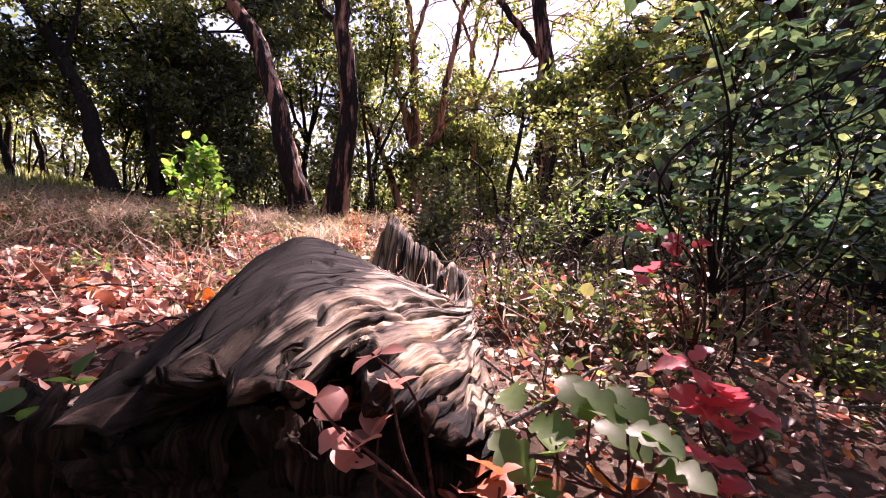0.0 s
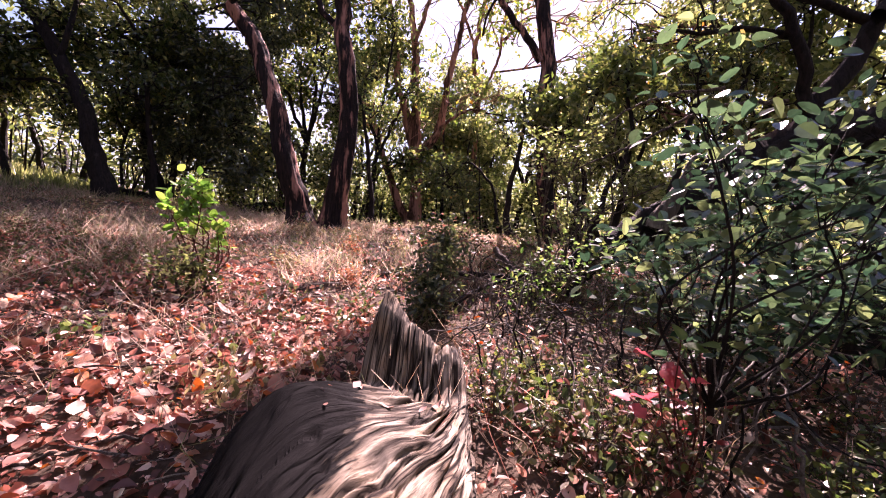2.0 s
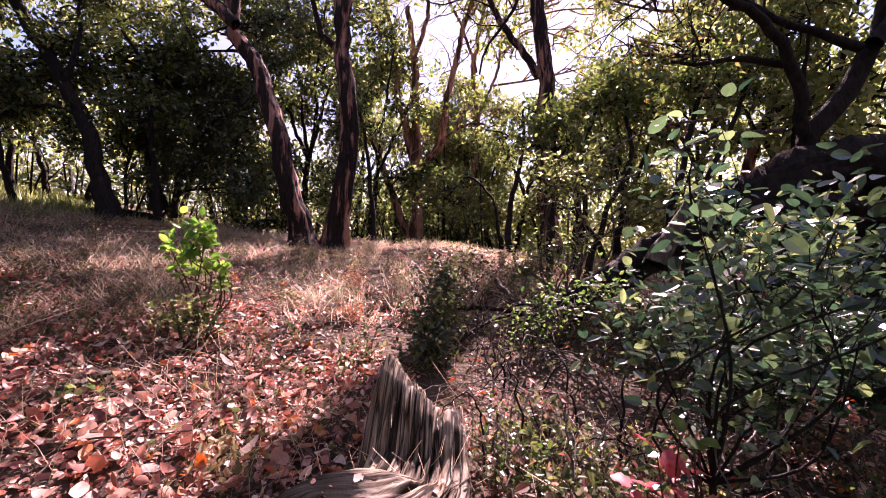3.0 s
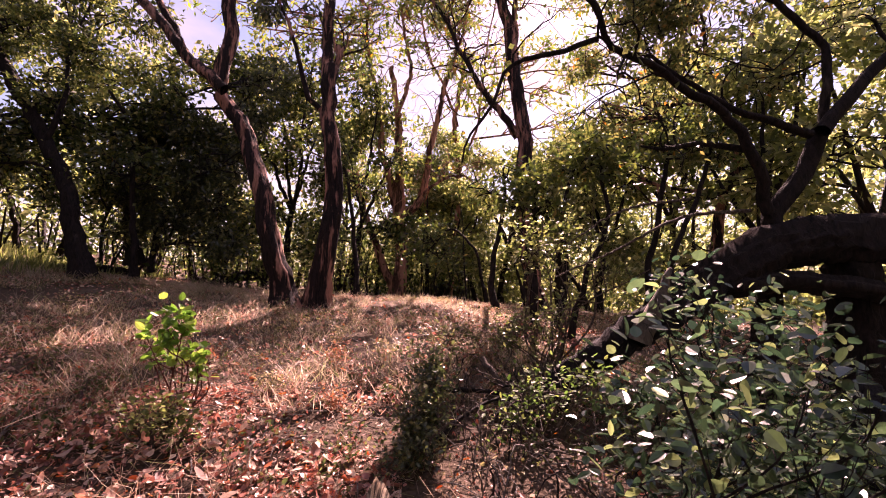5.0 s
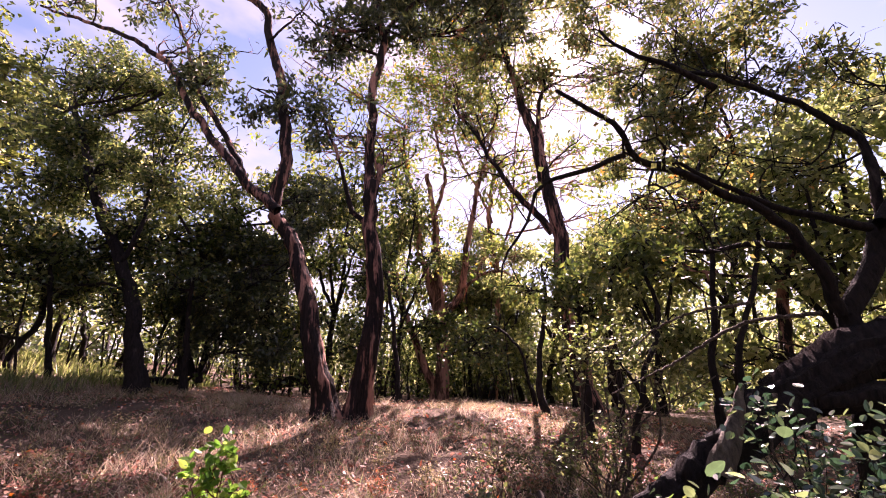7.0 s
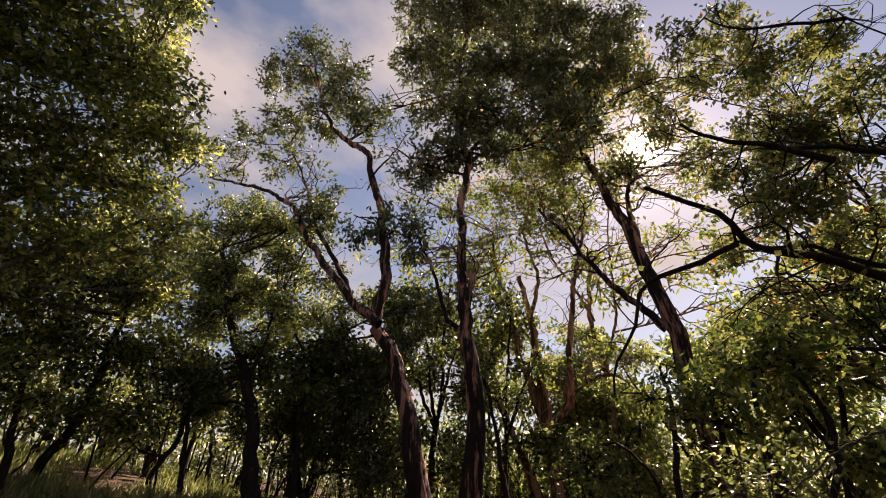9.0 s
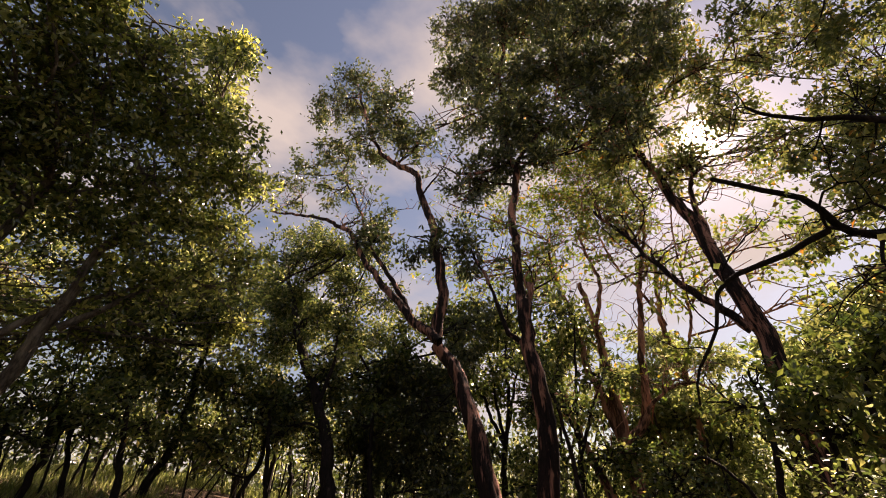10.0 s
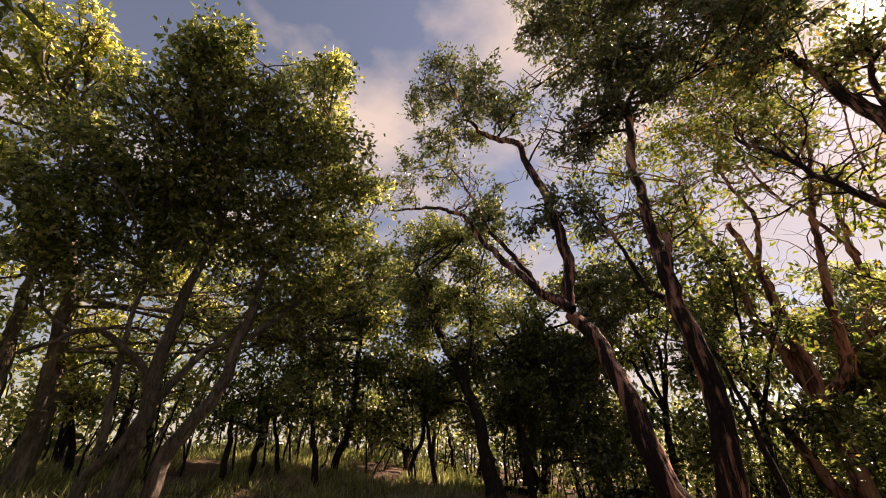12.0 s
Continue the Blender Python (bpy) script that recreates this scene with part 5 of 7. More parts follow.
tracery(madrone_a, 7, 1.3, 0.5)
tracery(madrone_b, 6, 1.2, 0.55)
tracery(madrone_c, 14, 2.0, 0.4)
tracery(slender_tree, 6, 2.2, 0.6, 1)
tracery(madrone_d, 18, 1.6, 0.45)
tracery(right_tree, 16, 1.5, 0.4)
tracery(tree_e, 5, 1.2, 0.5, 1)
tracery(oak_tree, 4, 0.5, 0.4, 1)
leaf_out(madrone_a, 30, 0.135, 0.066, 0.11)
leaf_out(madrone_b, 32, 0.17, 0.062, 0.12)
leaf_out(right_tree, 27, 0.125, 0.062, 0.11)
leaf_out(madrone_c, 26, 0.19, 0.085, 0.16)
leaf_out(slender_tree, 18, 0.22, 0.1, 0.18)
leaf_out(madrone_d, 33, 0.14, 0.066, 0.12)
leaf_out(oak_tree, 26, 0.06, 0.033, 0.055)
leaf_out(oak_left, 33, 0.115, 0.066, 0.13)
leaf_out(oak_left_b, 28, 0.12, 0.068, 0.13)
for one in (tree_e, tree_f):
    leaf_out(one, 36, 0.125, 0.066, 0.13)
for one in (tree_g, tree_h):
    leaf_out(one, 31, 0.16, 0.085, 0.17)


def wood_tree(x, y, height, leaf, bark, label, spread=1.6, low=0.3, twigs=16, girth=0.11, leaf_size=0.19):
    """A tree of the surrounding woods: bent trunk, forking limbs and uneven clumps."""
    ob = tree("oak_tree", label, (x, y), leaf, bark)
    f = np.array([x, y, float(ground_height(x, y)) - 0.1])
    lean = RNG.normal(0, 0.09, 2) * height
    fork = f + (lean[0] * 0.5, lean[1] * 0.5, height * RNG.uniform(0.3, 0.42))
    limb(ob, "trunk", girth, girth * 0.7, f, f + (lean[0] * 0.05, lean[1] * 0.25, height * 0.15), fork)
    for k in range(4):
        a = k * 1.6 + RNG.uniform(0, 1)
        out = np.array([math.cos(a), math.sin(a), 0]) * spread * RNG.uniform(0.4, 0.9)
        top = fork + out + (0, 0, height * RNG.uniform(0.35, 0.6))
        limb(ob, "limb", girth * 0.6, girth * 0.2, fork, fork + out * 0.35 + (0, 0, height * 0.16), top)
        for c in (top, 0.5 * (top + fork) + out * 0.5, top - out * 0.5 + (0, 0, 0.3)):
            clump(ob, c + RNG.normal(0, 0.25, 3), spread * RNG.uniform(0.35, 0.6), spread * RNG.uniform(0.28, 0.45), twigs)
    for _ in range(3):
        a = RNG.uniform(0, 2 * math.pi)
        c = f + (math.cos(a) * spread * 0.8, math.sin(a) * spread * 0.8, height * RNG.uniform(low * 0.6, low * 1.5))
        clump(ob, c, spread * 0.45, spread * 0.3, twigs)
    leaf_out(ob, 21, leaf_size, leaf_size * 0.52, 0.15)
    return ob


def unseen_canopy():
    """Unseen taller trees added behind and above the camera: close the wood, cut skylight."""
    for x, y, h in ((-2.5, -4.5, 9.0), (2.8, -4.0, 9.0), (-6.5, -6.5, 9.0), (6.0, -2.0, 8.5), (0.5, -9.0, 10.0), (-4.0, -10.5, 10.0), (5.5, -8.0, 10.0)):
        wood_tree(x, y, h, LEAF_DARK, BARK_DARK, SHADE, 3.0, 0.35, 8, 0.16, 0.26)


# sun and shade sit in the leaf colour: yellow crowns lit, dark crowns shaded
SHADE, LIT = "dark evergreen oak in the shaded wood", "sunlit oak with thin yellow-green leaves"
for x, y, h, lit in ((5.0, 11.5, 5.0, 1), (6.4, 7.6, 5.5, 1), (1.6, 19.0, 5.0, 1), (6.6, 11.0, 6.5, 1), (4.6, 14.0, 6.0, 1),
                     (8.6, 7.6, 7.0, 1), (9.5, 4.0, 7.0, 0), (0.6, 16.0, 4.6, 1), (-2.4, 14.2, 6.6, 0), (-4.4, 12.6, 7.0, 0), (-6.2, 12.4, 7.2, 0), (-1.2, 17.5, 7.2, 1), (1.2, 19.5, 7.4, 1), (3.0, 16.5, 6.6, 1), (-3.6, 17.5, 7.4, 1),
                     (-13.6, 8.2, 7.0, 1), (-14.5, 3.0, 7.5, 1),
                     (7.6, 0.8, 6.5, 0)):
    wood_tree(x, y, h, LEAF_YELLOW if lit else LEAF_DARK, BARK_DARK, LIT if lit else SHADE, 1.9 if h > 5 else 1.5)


unseen_canopy()

# ---- far woods ----
def far_woods():
    """Dim woodland that closes the view all round."""
    n = 4900
    a = np.r_[RNG.uniform(-np.pi, np.pi, 2900), RNG.uniform(-0.15, 1.45, 2000)]
    r = RNG.uniform(14.5, 36, n)
    x, y = r * np.sin(a), 2 + r * np.cos(a)
    g = ground_height(x, y)
    top = np.where(np.abs(a - 0.03) < 0.3, 3.4 + 0.05 * r, np.where((a < -0.2) & (a > -1.9), 4.5 + 0.07 * r, 7.0 + 0.08 * r)) * (0.85 + 0.25 * np.sin(a * 23) * np.sin(a * 7 + 1))
    z = g + RNG.uniform(0.0, 1, n) ** 1.8 * top
    c = np.stack([x, y, z], -1)
    k = 30
    p = np.repeat(c, k, 0) + RNG.normal(0, 0.5, (n * k, 3)) * (1, 1, 0.62)
    # sunlit and shaded leaves by colour: yellow ones mostly higher, near-black ones below
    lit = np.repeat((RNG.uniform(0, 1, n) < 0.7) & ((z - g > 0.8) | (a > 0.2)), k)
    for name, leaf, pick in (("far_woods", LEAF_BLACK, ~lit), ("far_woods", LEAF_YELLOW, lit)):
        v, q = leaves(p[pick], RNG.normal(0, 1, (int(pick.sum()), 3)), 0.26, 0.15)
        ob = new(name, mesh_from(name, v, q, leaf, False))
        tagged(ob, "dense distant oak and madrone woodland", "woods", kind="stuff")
    stems = []
    for _ in range(320):
        b, d = RNG.uniform(0, 2 * np.pi), RNG.uniform(12.5, 34)
        fx, fy = d * math.sin(b), 2 + d * math.cos(b)
        f = np.array([fx, fy, float(ground_height(fx, fy)) - 0.1])
        lean = RNG.normal(0, 0.7, 2)
        h = RNG.uniform(2.5, 5.0)
        line = smooth_line([f, f + (lean[0] * 0.3, lean[1] * 0.3, h * 0.35), f + (lean[0] * 1.2, lean[1], h * 0.7), f + (lean[0] * 1.6, lean[1] * 2, h)], 0.8)
        stems.append(tube(line, np.linspace(RNG.uniform(0.06, 0.14), 0.03, len(line)), 6, 0.1))
    v, q = join(stems)
    ob = new("far_trunk_stand", mesh_from("far_trunk_stand", v, q, BARK_DARK))
    tagged(ob, "thin dark trunks of the distant woodland", "trunks", kind="stuff")


far_woods()


def understory():
    """Dark evergreen saplings that fill the shaded wood between the trunks."""
    n = 1000
    a = RNG.uniform(-2.0, 0.12, n)
    r = RNG.uniform(11.5, 18, n)
    x, y = r * np.sin(a), 1 + r * np.cos(a)
    g = ground_height(x, y)
    z = g + 0.25 + RNG.uniform(0, 1, n) ** 1.2 * (1.8 + 2.6 * value_noise(x * 0.7 + 11, y * 0.7 + 3))
    keep = value_noise(x * 0.9 + 3, y * 0.9 + 17) > 0.3
    keep &= (z - g > 1.0) | (x > -8.5)
    c = np.stack([x, y, z], -1)[keep]
    k = 30
    p = np.repeat(c, k, 0) + RNG.normal(0, 0.27, (len(c) * k, 3)) * (1, 1, 0.7)
    v, q = leaves(p, RNG.normal(0, 1, p.shape), 0.15, 0.085)
    tagged(new("understory", mesh_from("understory", v, q, LEAF_DARK, False)), "dark evergreen saplings in the shaded wood", "undergrowth", kind="stuff")
    stems = []
    for e in c[::3]:
        f = np.array([e[0] + RNG.normal(0, 0.3), e[1] + RNG.normal(0, 0.3), 0])
        f[2] = float(ground_height(f[0], f[1])) - 0.05
        line = np.array([f, f + (e - f) * 0.35 + RNG.normal(0, 0.12, 3), f + (e - f) * 0.7 + RNG.normal(0, 0.12, 3), e])
        stems.append(tube(line, [0.03, 0.022, 0.014, 0.007], 5))
    v, q = join(stems)
    tagged(new("sapling_stand", mesh_from("sapling_stand", v, q, BARK_DARK)), "thin crooked sapling stems in the shaded wood", "stems", kind="stuff")


# ---- the weathered log ----
LATTICE = np.random.default_rng(3).uniform(0, 1, (64, 64))


def value_noise(x, y):
    xi, yi = np.floor(x).astype(int), np.floor(y).astype(int)
    fx, fy = x - xi, y - yi
    fx, fy = fx * fx * (3 - 2 * fx), fy * fy * (3 - 2 * fy)
    g = lambda i, j: LATTICE[i % 64, j % 64]
    return (g(xi, yi) * (1 - fx) + g(xi + 1, yi) * fx) * (1 - fy) + (g(xi, yi + 1) * (1 - fx) + g(xi + 1, yi + 1) * fx) * fy


def bell(x, c, w):
    return np.exp(-(((x - c) / w) ** 2))


understory()


def add_uv(me, u, v):
    layer = me.uv_layers.new(name="grain")
    idx = np.empty(len(me.loops), np.int32)
    me.loops.foreach_get("vertex_index", idx)
    layer.data.foreach_set("uv", np.stack([u[idx], v[idx]], -1).astype(np.float32).ravel())


LOG_LEAVES = []


def build_log():
    """A hollow, silvered trunk on the slope, torn open at the near end and split into a raised spur at the far one."""
    origin = np.array([-0.1, 0.85, 0.1])
    ob = thing("fallen_log", "weathered silver-grey fallen log, cracked and hollow", "log", tuple(origin))
    nv, nt_ = 130, 420
    v = np.linspace(0, 1, nv)[:, None]
    uu = np.linspace(-1, 1, nt_, endpoint=False)[None, :]
    th = np.pi * np.sign(uu) * np.abs(uu) ** 1.35
    y = 0.47 + 0.99 * v + 0 * th
    # the grain sweeps from the near left to the far right, then up the spur
    swirl = th + 1.0 * (1 - v) ** 2 + 0.1 * np.sin(2.0 * v * np.pi + 0.6) * bell(th, -0.2, 1.3)
    half = np.interp(v, [0, 0.15, 0.35, 0.6, 0.72, 1], [0.27, 0.275, 0.25, 0.19, 0.175, 0.155])
    lean = np.interp(v, [0, 0.15, 0.3, 0.5, 0.62, 0.75, 1], [0.2, 0.225, 0.25, 0.265, 0.2, 0.175, 0.155])
    mid = np.interp(v, [0, 0.3, 0.6, 0.75, 1], [-0.17, -0.16, -0.085, -0.065, -0.05])
    low = np.interp(v, [0, 1], [0.08, 0.19])
    top = np.interp(v, [0, 0.12, 0.33, 0.55, 0.68, 0.76, 0.83, 0.9, 0.95, 1], [0.27, 0.31, 0.335, 0.3, 0.262, 0.28, 0.35, 0.415, 0.425, 0.405])
    s, c = np.sin(th), np.cos(th)
    steep = np.where(s < 0, 0.42, 0.62)
    x = mid + np.where(s < 0, lean, half) * np.sign(s) * np.abs(s) ** np.where(s < 0, 0.9, 1.0)
    z = np.where(c > 0, low + (top - low) * np.abs(c) ** steep, low - 0.16 * np.abs(c) ** 0.8)
    over = np.clip(c * 1.6 + 0.25, 0, 1)
    z = z + over * (0.085 * bell(s, -0.42, 0.5) * bell(v, 0.3, 0.28) - 0.05 * bell(s, 0.8, 0.5) * bell(v, 0.25, 0.3))
    # raised spur at the far left, a gap before it, a lower rim at the right
    z = z + over * (0.125 * bell(s, -0.8, 0.4) * np.clip((v - 0.76) / 0.2, 0, 1) ** 0.9 - 0.085 * bell(s, 0.5, 0.55) * np.clip((v - 0.84) / 0.12, 0, 1))
    z = z - over * (0.03 * bell(s, 0.1, 0.5) * bell(v, 0.71, 0.1) + 0.13 * bell(s, -0.95, 0.22) * bell(v, 0.66, 0.055))
    # broken ends
    jag = value_noise(th * 5 + 9, 0 * th + 3) + 0.5 * value_noise(th * 14, 0 * th + 7) - 0.75
    y = y - 0.2 * jag * np.clip(1 - v / 0.25, 0, 1) ** 1.5
    y = y + (0.06 * jag + 0.02 * value_noise(th * 16, 0 * th + 5)) * np.clip((v - 0.85) / 0.15, 0, 1) ** 1.5
    z = z + over * (0.02 * (value_noise(th * 9 + 3, 0 * th + 1) - 0.5) + 0.007 * (value_noise(th * 22, 0 * th + 2) - 0.5)) * np.clip((v - 0.88) / 0.12, 0, 1)
    z = z + over * 0.035 * bell(s, 0.86, 0.12) * np.clip((v - 0.9) / 0.1, 0, 1)
    # long fissures along the grain, lens-shaped, merging and tapering off
    along = v + 0 * th
    drift = 0.14 * value_noise(swirl * 1.1 + 20, along * 2.0 + 2) + 0.03 * value_noise(swirl * 2.0 + 8, along * 4.5 + 5)

    def fissure(across, stretch, width, shift):
        n = value_noise((swirl + drift) * across + shift, along * stretch + shift * 1.7)
        slope = np.abs(np.gradient(n, axis=1) / np.gradient(swirl, axis=1)) + 0.25 * across
        gape = np.clip(2.4 * value_noise(swirl * across * 0.4 + shift + 5, along * 2.6 + shift) - 0.5, 0, 1)
        return gape * np.exp(-((np.abs(n - 0.5) / slope / (width * (0.4 + 0.6 * gape))) ** 2))

    ribs = value_noise((swirl + drift) * 13 + 31, along * 1.6 + 4) * 0.6 + value_noise((swirl + drift) * 29 + 3, along * 2.6 + 9) * 0.4
    n3 = value_noise((swirl + drift) * 70 + 5, along * 7.0 + 17)
    spur = np.clip((v - 0.72) / 0.12, 0, 1)
    cut = 0.045 * fissure(3.4, 1.0, 0.026, 0.3) + 0.028 * fissure(6.0, 1.2, 0.018, 5.3) + 0.012 * fissure(11, 1.8, 0.012, 3.4)
    cut = cut + (0.004 + 0.004 * spur) * (1 - ribs) + 0.002 * n3
    # slabs that stand at different heights, with sharp steps between them
    slab = value_noise((swirl + drift) * 3.1 + 44, along * 2.4 + 13)
    cut = cut + 0.013 * (np.floor(slab * 4) / 4 + np.clip((slab * 4) % 1 * 5, 0, 1) / 4 - 0.5) * (1 - spur)
    cut = cut + 0.02 * np.clip(value_noise(th * 4 + 3, along * 9 + 2) - 0.62, 0, 1) * (1 - spur)
    pits = np.clip(value_noise(th * 11 + 14, along * 22) - 0.8, 0, 1) * 0.04
    knot = 0.012 * (value_noise(th * 2.6 + 4, along * 5) - 0.5)
    out = -cut - pits + knot
    x = x + out * s
    z = z + out * np.maximum(c, -0.3)
    V = np.stack([x + 0 * th, y, z], -1)
    # the hollow: the near rim turns inwards and runs back into the dark
    rim = V[0]
    centre = rim.mean(0)
    inner = []
    for k, (f, d) in enumerate(((0.93, -0.006), (0.84, 0.02), (0.77, 0.09), (0.68, 0.2), (0.5, 0.33), (0.05, 0.36))):
        ring = centre + (rim - centre) * f
        ring[:, 1] = rim[:, 1] * f + (1 - f) * centre[1] + d + 0.05 * f * (value_noise(th[0] * 7 + k, th[0] * 0 + k) - 0.5)
        inner.append(ring)
    back = V[-1]
    bc = back.mean(0)
    tail = [bc + (back - bc) * f + (0, 0.012 * (1 - f), -0.05 * (1 - f)) for f in (0.85, 0.6, 0.3, 0.05)]
    rows = np.vstack([V, np.array(tail)])
    n = len(rows)
    i, j = np.meshgrid(np.arange(n - 1), np.arange(nt_), indexing="ij")
    q = np.stack([i * nt_ + j, i * nt_ + (j + 1) % nt_, (i + 1) * nt_ + (j + 1) % nt_, (i + 1) * nt_ + j], -1).reshape(-1, 4)
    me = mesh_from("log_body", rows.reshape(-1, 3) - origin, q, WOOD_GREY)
    grain = 0.25 * (swirl + drift)
    grain_u = np.vstack([grain] + [grain[-1:]] * len(tail)).ravel()
    grain_v = np.vstack([v + 0 * th] + [v[-1:] + 0 * th] * len(tail)).ravel() * 1.06
    add_uv(me, grain_u, grain_v)
    part_mesh("log_body", me, ob)
    lie = random.Random(5)
    for k in range(16):
        a, b = lie.randint(int(nv * 0.3), int(nv * 0.66)), nt_ // 2 + int(lie.uniform(-0.2, 0.32) * nt_ * 0.5)
        LOG_LEAVES.append(tuple(V[a, b] + (0, 0, 0.002)))
    rows = np.array([rim] + inner)
    n = len(rows)
    i, j = np.meshgrid(np.arange(n - 1), np.arange(nt_), indexing="ij")
    q = np.stack([i * nt_ + j, (i + 1) * nt_ + j, (i + 1) * nt_ + (j + 1) % nt_, i * nt_ + (j + 1) % nt_], -1).reshape(-1, 4)
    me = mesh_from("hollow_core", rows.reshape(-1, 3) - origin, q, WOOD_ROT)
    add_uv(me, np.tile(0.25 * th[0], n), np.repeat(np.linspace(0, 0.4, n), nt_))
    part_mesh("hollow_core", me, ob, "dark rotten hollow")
    # splintered shards round the torn rim, each following the grain
    shard = random.Random(11)
    for k in range(18):
        b = int(nt_ * (0.5 + shard.uniform(-0.3, 0.34)))
        a = V[shard.randint(0, 3), b % nt_]
        long, wide = shard.uniform(0.025, 0.07), shard.uniform(0.004, 0.011)
        way = np.array([shard.uniform(-0.5, 0.35), -1.0, shard.uniform(-0.55, 0.25)])
        way /= np.linalg.norm(way)
        p0 = a - way * long * 0.6 - (0, 0, 0.004)
        line = smooth_line([p0, p0 + way * long * 0.5 + np.array([shard.uniform(-0.01, 0.01), 0, shard.uniform(-0.004, 0.012)]), p0 + way * long], 0.012)
        m = len(line)
        girth = wide * (1 - 0.75 * np.linspace(0, 1, m) ** 2) * (0.7 + 0.6 * value_noise(np.arange(m) * 0.8 + k * 7.3, np.zeros(m)))
        tv, tq = tube(line, girth, 9, 0.4)
        spine = np.r_[np.repeat(line[:, 2], 9), line[-1, 2]]
        tv[:, 2] = spine + 0.5 * (tv[:, 2] - spine)
        me = mesh_from("splinter", tv - origin, tq, WOOD_SHARD if k % 3 else WOOD_ROT, False)
        add_uv(me, tv[:, 0] * 2, tv[:, 1])
        part_mesh("splinter", me, ob, "ragged pale splinter" if k % 3 else "ragged dark splinter")
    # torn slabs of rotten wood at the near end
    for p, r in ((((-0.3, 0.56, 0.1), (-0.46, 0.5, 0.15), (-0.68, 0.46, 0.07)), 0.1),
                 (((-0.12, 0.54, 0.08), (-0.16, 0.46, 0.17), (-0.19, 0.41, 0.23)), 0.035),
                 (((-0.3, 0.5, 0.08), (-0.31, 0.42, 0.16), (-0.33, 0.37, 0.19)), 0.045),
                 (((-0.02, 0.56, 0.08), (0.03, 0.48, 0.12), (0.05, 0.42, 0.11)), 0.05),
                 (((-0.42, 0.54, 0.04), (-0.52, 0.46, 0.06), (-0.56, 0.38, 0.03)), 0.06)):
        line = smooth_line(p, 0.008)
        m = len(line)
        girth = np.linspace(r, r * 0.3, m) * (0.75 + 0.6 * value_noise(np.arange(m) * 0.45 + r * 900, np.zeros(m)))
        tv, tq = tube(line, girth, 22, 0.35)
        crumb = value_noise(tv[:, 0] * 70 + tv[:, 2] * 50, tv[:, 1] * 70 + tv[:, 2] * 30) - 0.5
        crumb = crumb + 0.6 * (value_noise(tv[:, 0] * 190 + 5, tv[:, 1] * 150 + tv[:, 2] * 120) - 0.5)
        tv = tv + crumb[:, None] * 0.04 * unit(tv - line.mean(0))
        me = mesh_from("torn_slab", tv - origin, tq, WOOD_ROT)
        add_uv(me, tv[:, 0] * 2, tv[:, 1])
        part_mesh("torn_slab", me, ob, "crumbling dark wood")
    return ob


build_log()

# ---- small plants ----


def round_leaves(places, ways, length, width, fold=0.15, spread=0.3, ups=None, fine=False):
    """Broad leaves folded along the midrib, two quads each, or four with a rounder edge."""
    n = len(places)
    ways = unit(ways)
    flat = unit(np.cross(ways, (RNG.normal(0, 1, (n, 3)) if ups is None else ups)))
    face = np.cross(flat, ways)
    ln = length * (1 + spread * RNG.uniform(-1, 1, (n, 1)))
    wd = width * (1 + spread * RNG.uniform(-1, 1, (n, 1)))
    curl = RNG.uniform(-0.25, 0.25, (n, 1)) * ln
    lift = face * wd * fold
    at = lambda f, s, k: places + ways * ln * f + flat * wd * s + lift * k + face * curl * f * f
    if fine:
        edge = ((0.1, 0.3), (0.35, 0.5), (0.65, 0.44), (0.88, 0.22))
        v = [at(0, 0, 0)] + [at(f, w, w * 2) for f, w in edge] + [at(1, 0, 0)] + [at(f, -w, w * 2) for f, w in edge[::-1]]
        b = np.arange(n)[:, None] * 10
        q = np.stack([b + [0, 1, 2, 3], b + [0, 3, 4, 5], b + [0, 5, 6, 7], b + [0, 7, 8, 9]], 1)
        return np.stack(v, 1).reshape(-1, 3), q.reshape(-1, 4)
    v = np.stack([at(0, 0, 0), at(0.28, 0.46, 1), at(0.7, 0.38, 1), at(1, 0, 0), at(0.7, -0.38, 1), at(0.28, -0.46, 1)], 1)
    b = np.arange(n)[:, None] * 6
    q = np.stack([b + [0, 1, 2, 3], b + [0, 3, 4, 5]], 1)
    return v.reshape(-1, 3), q.reshape(-1, 4)


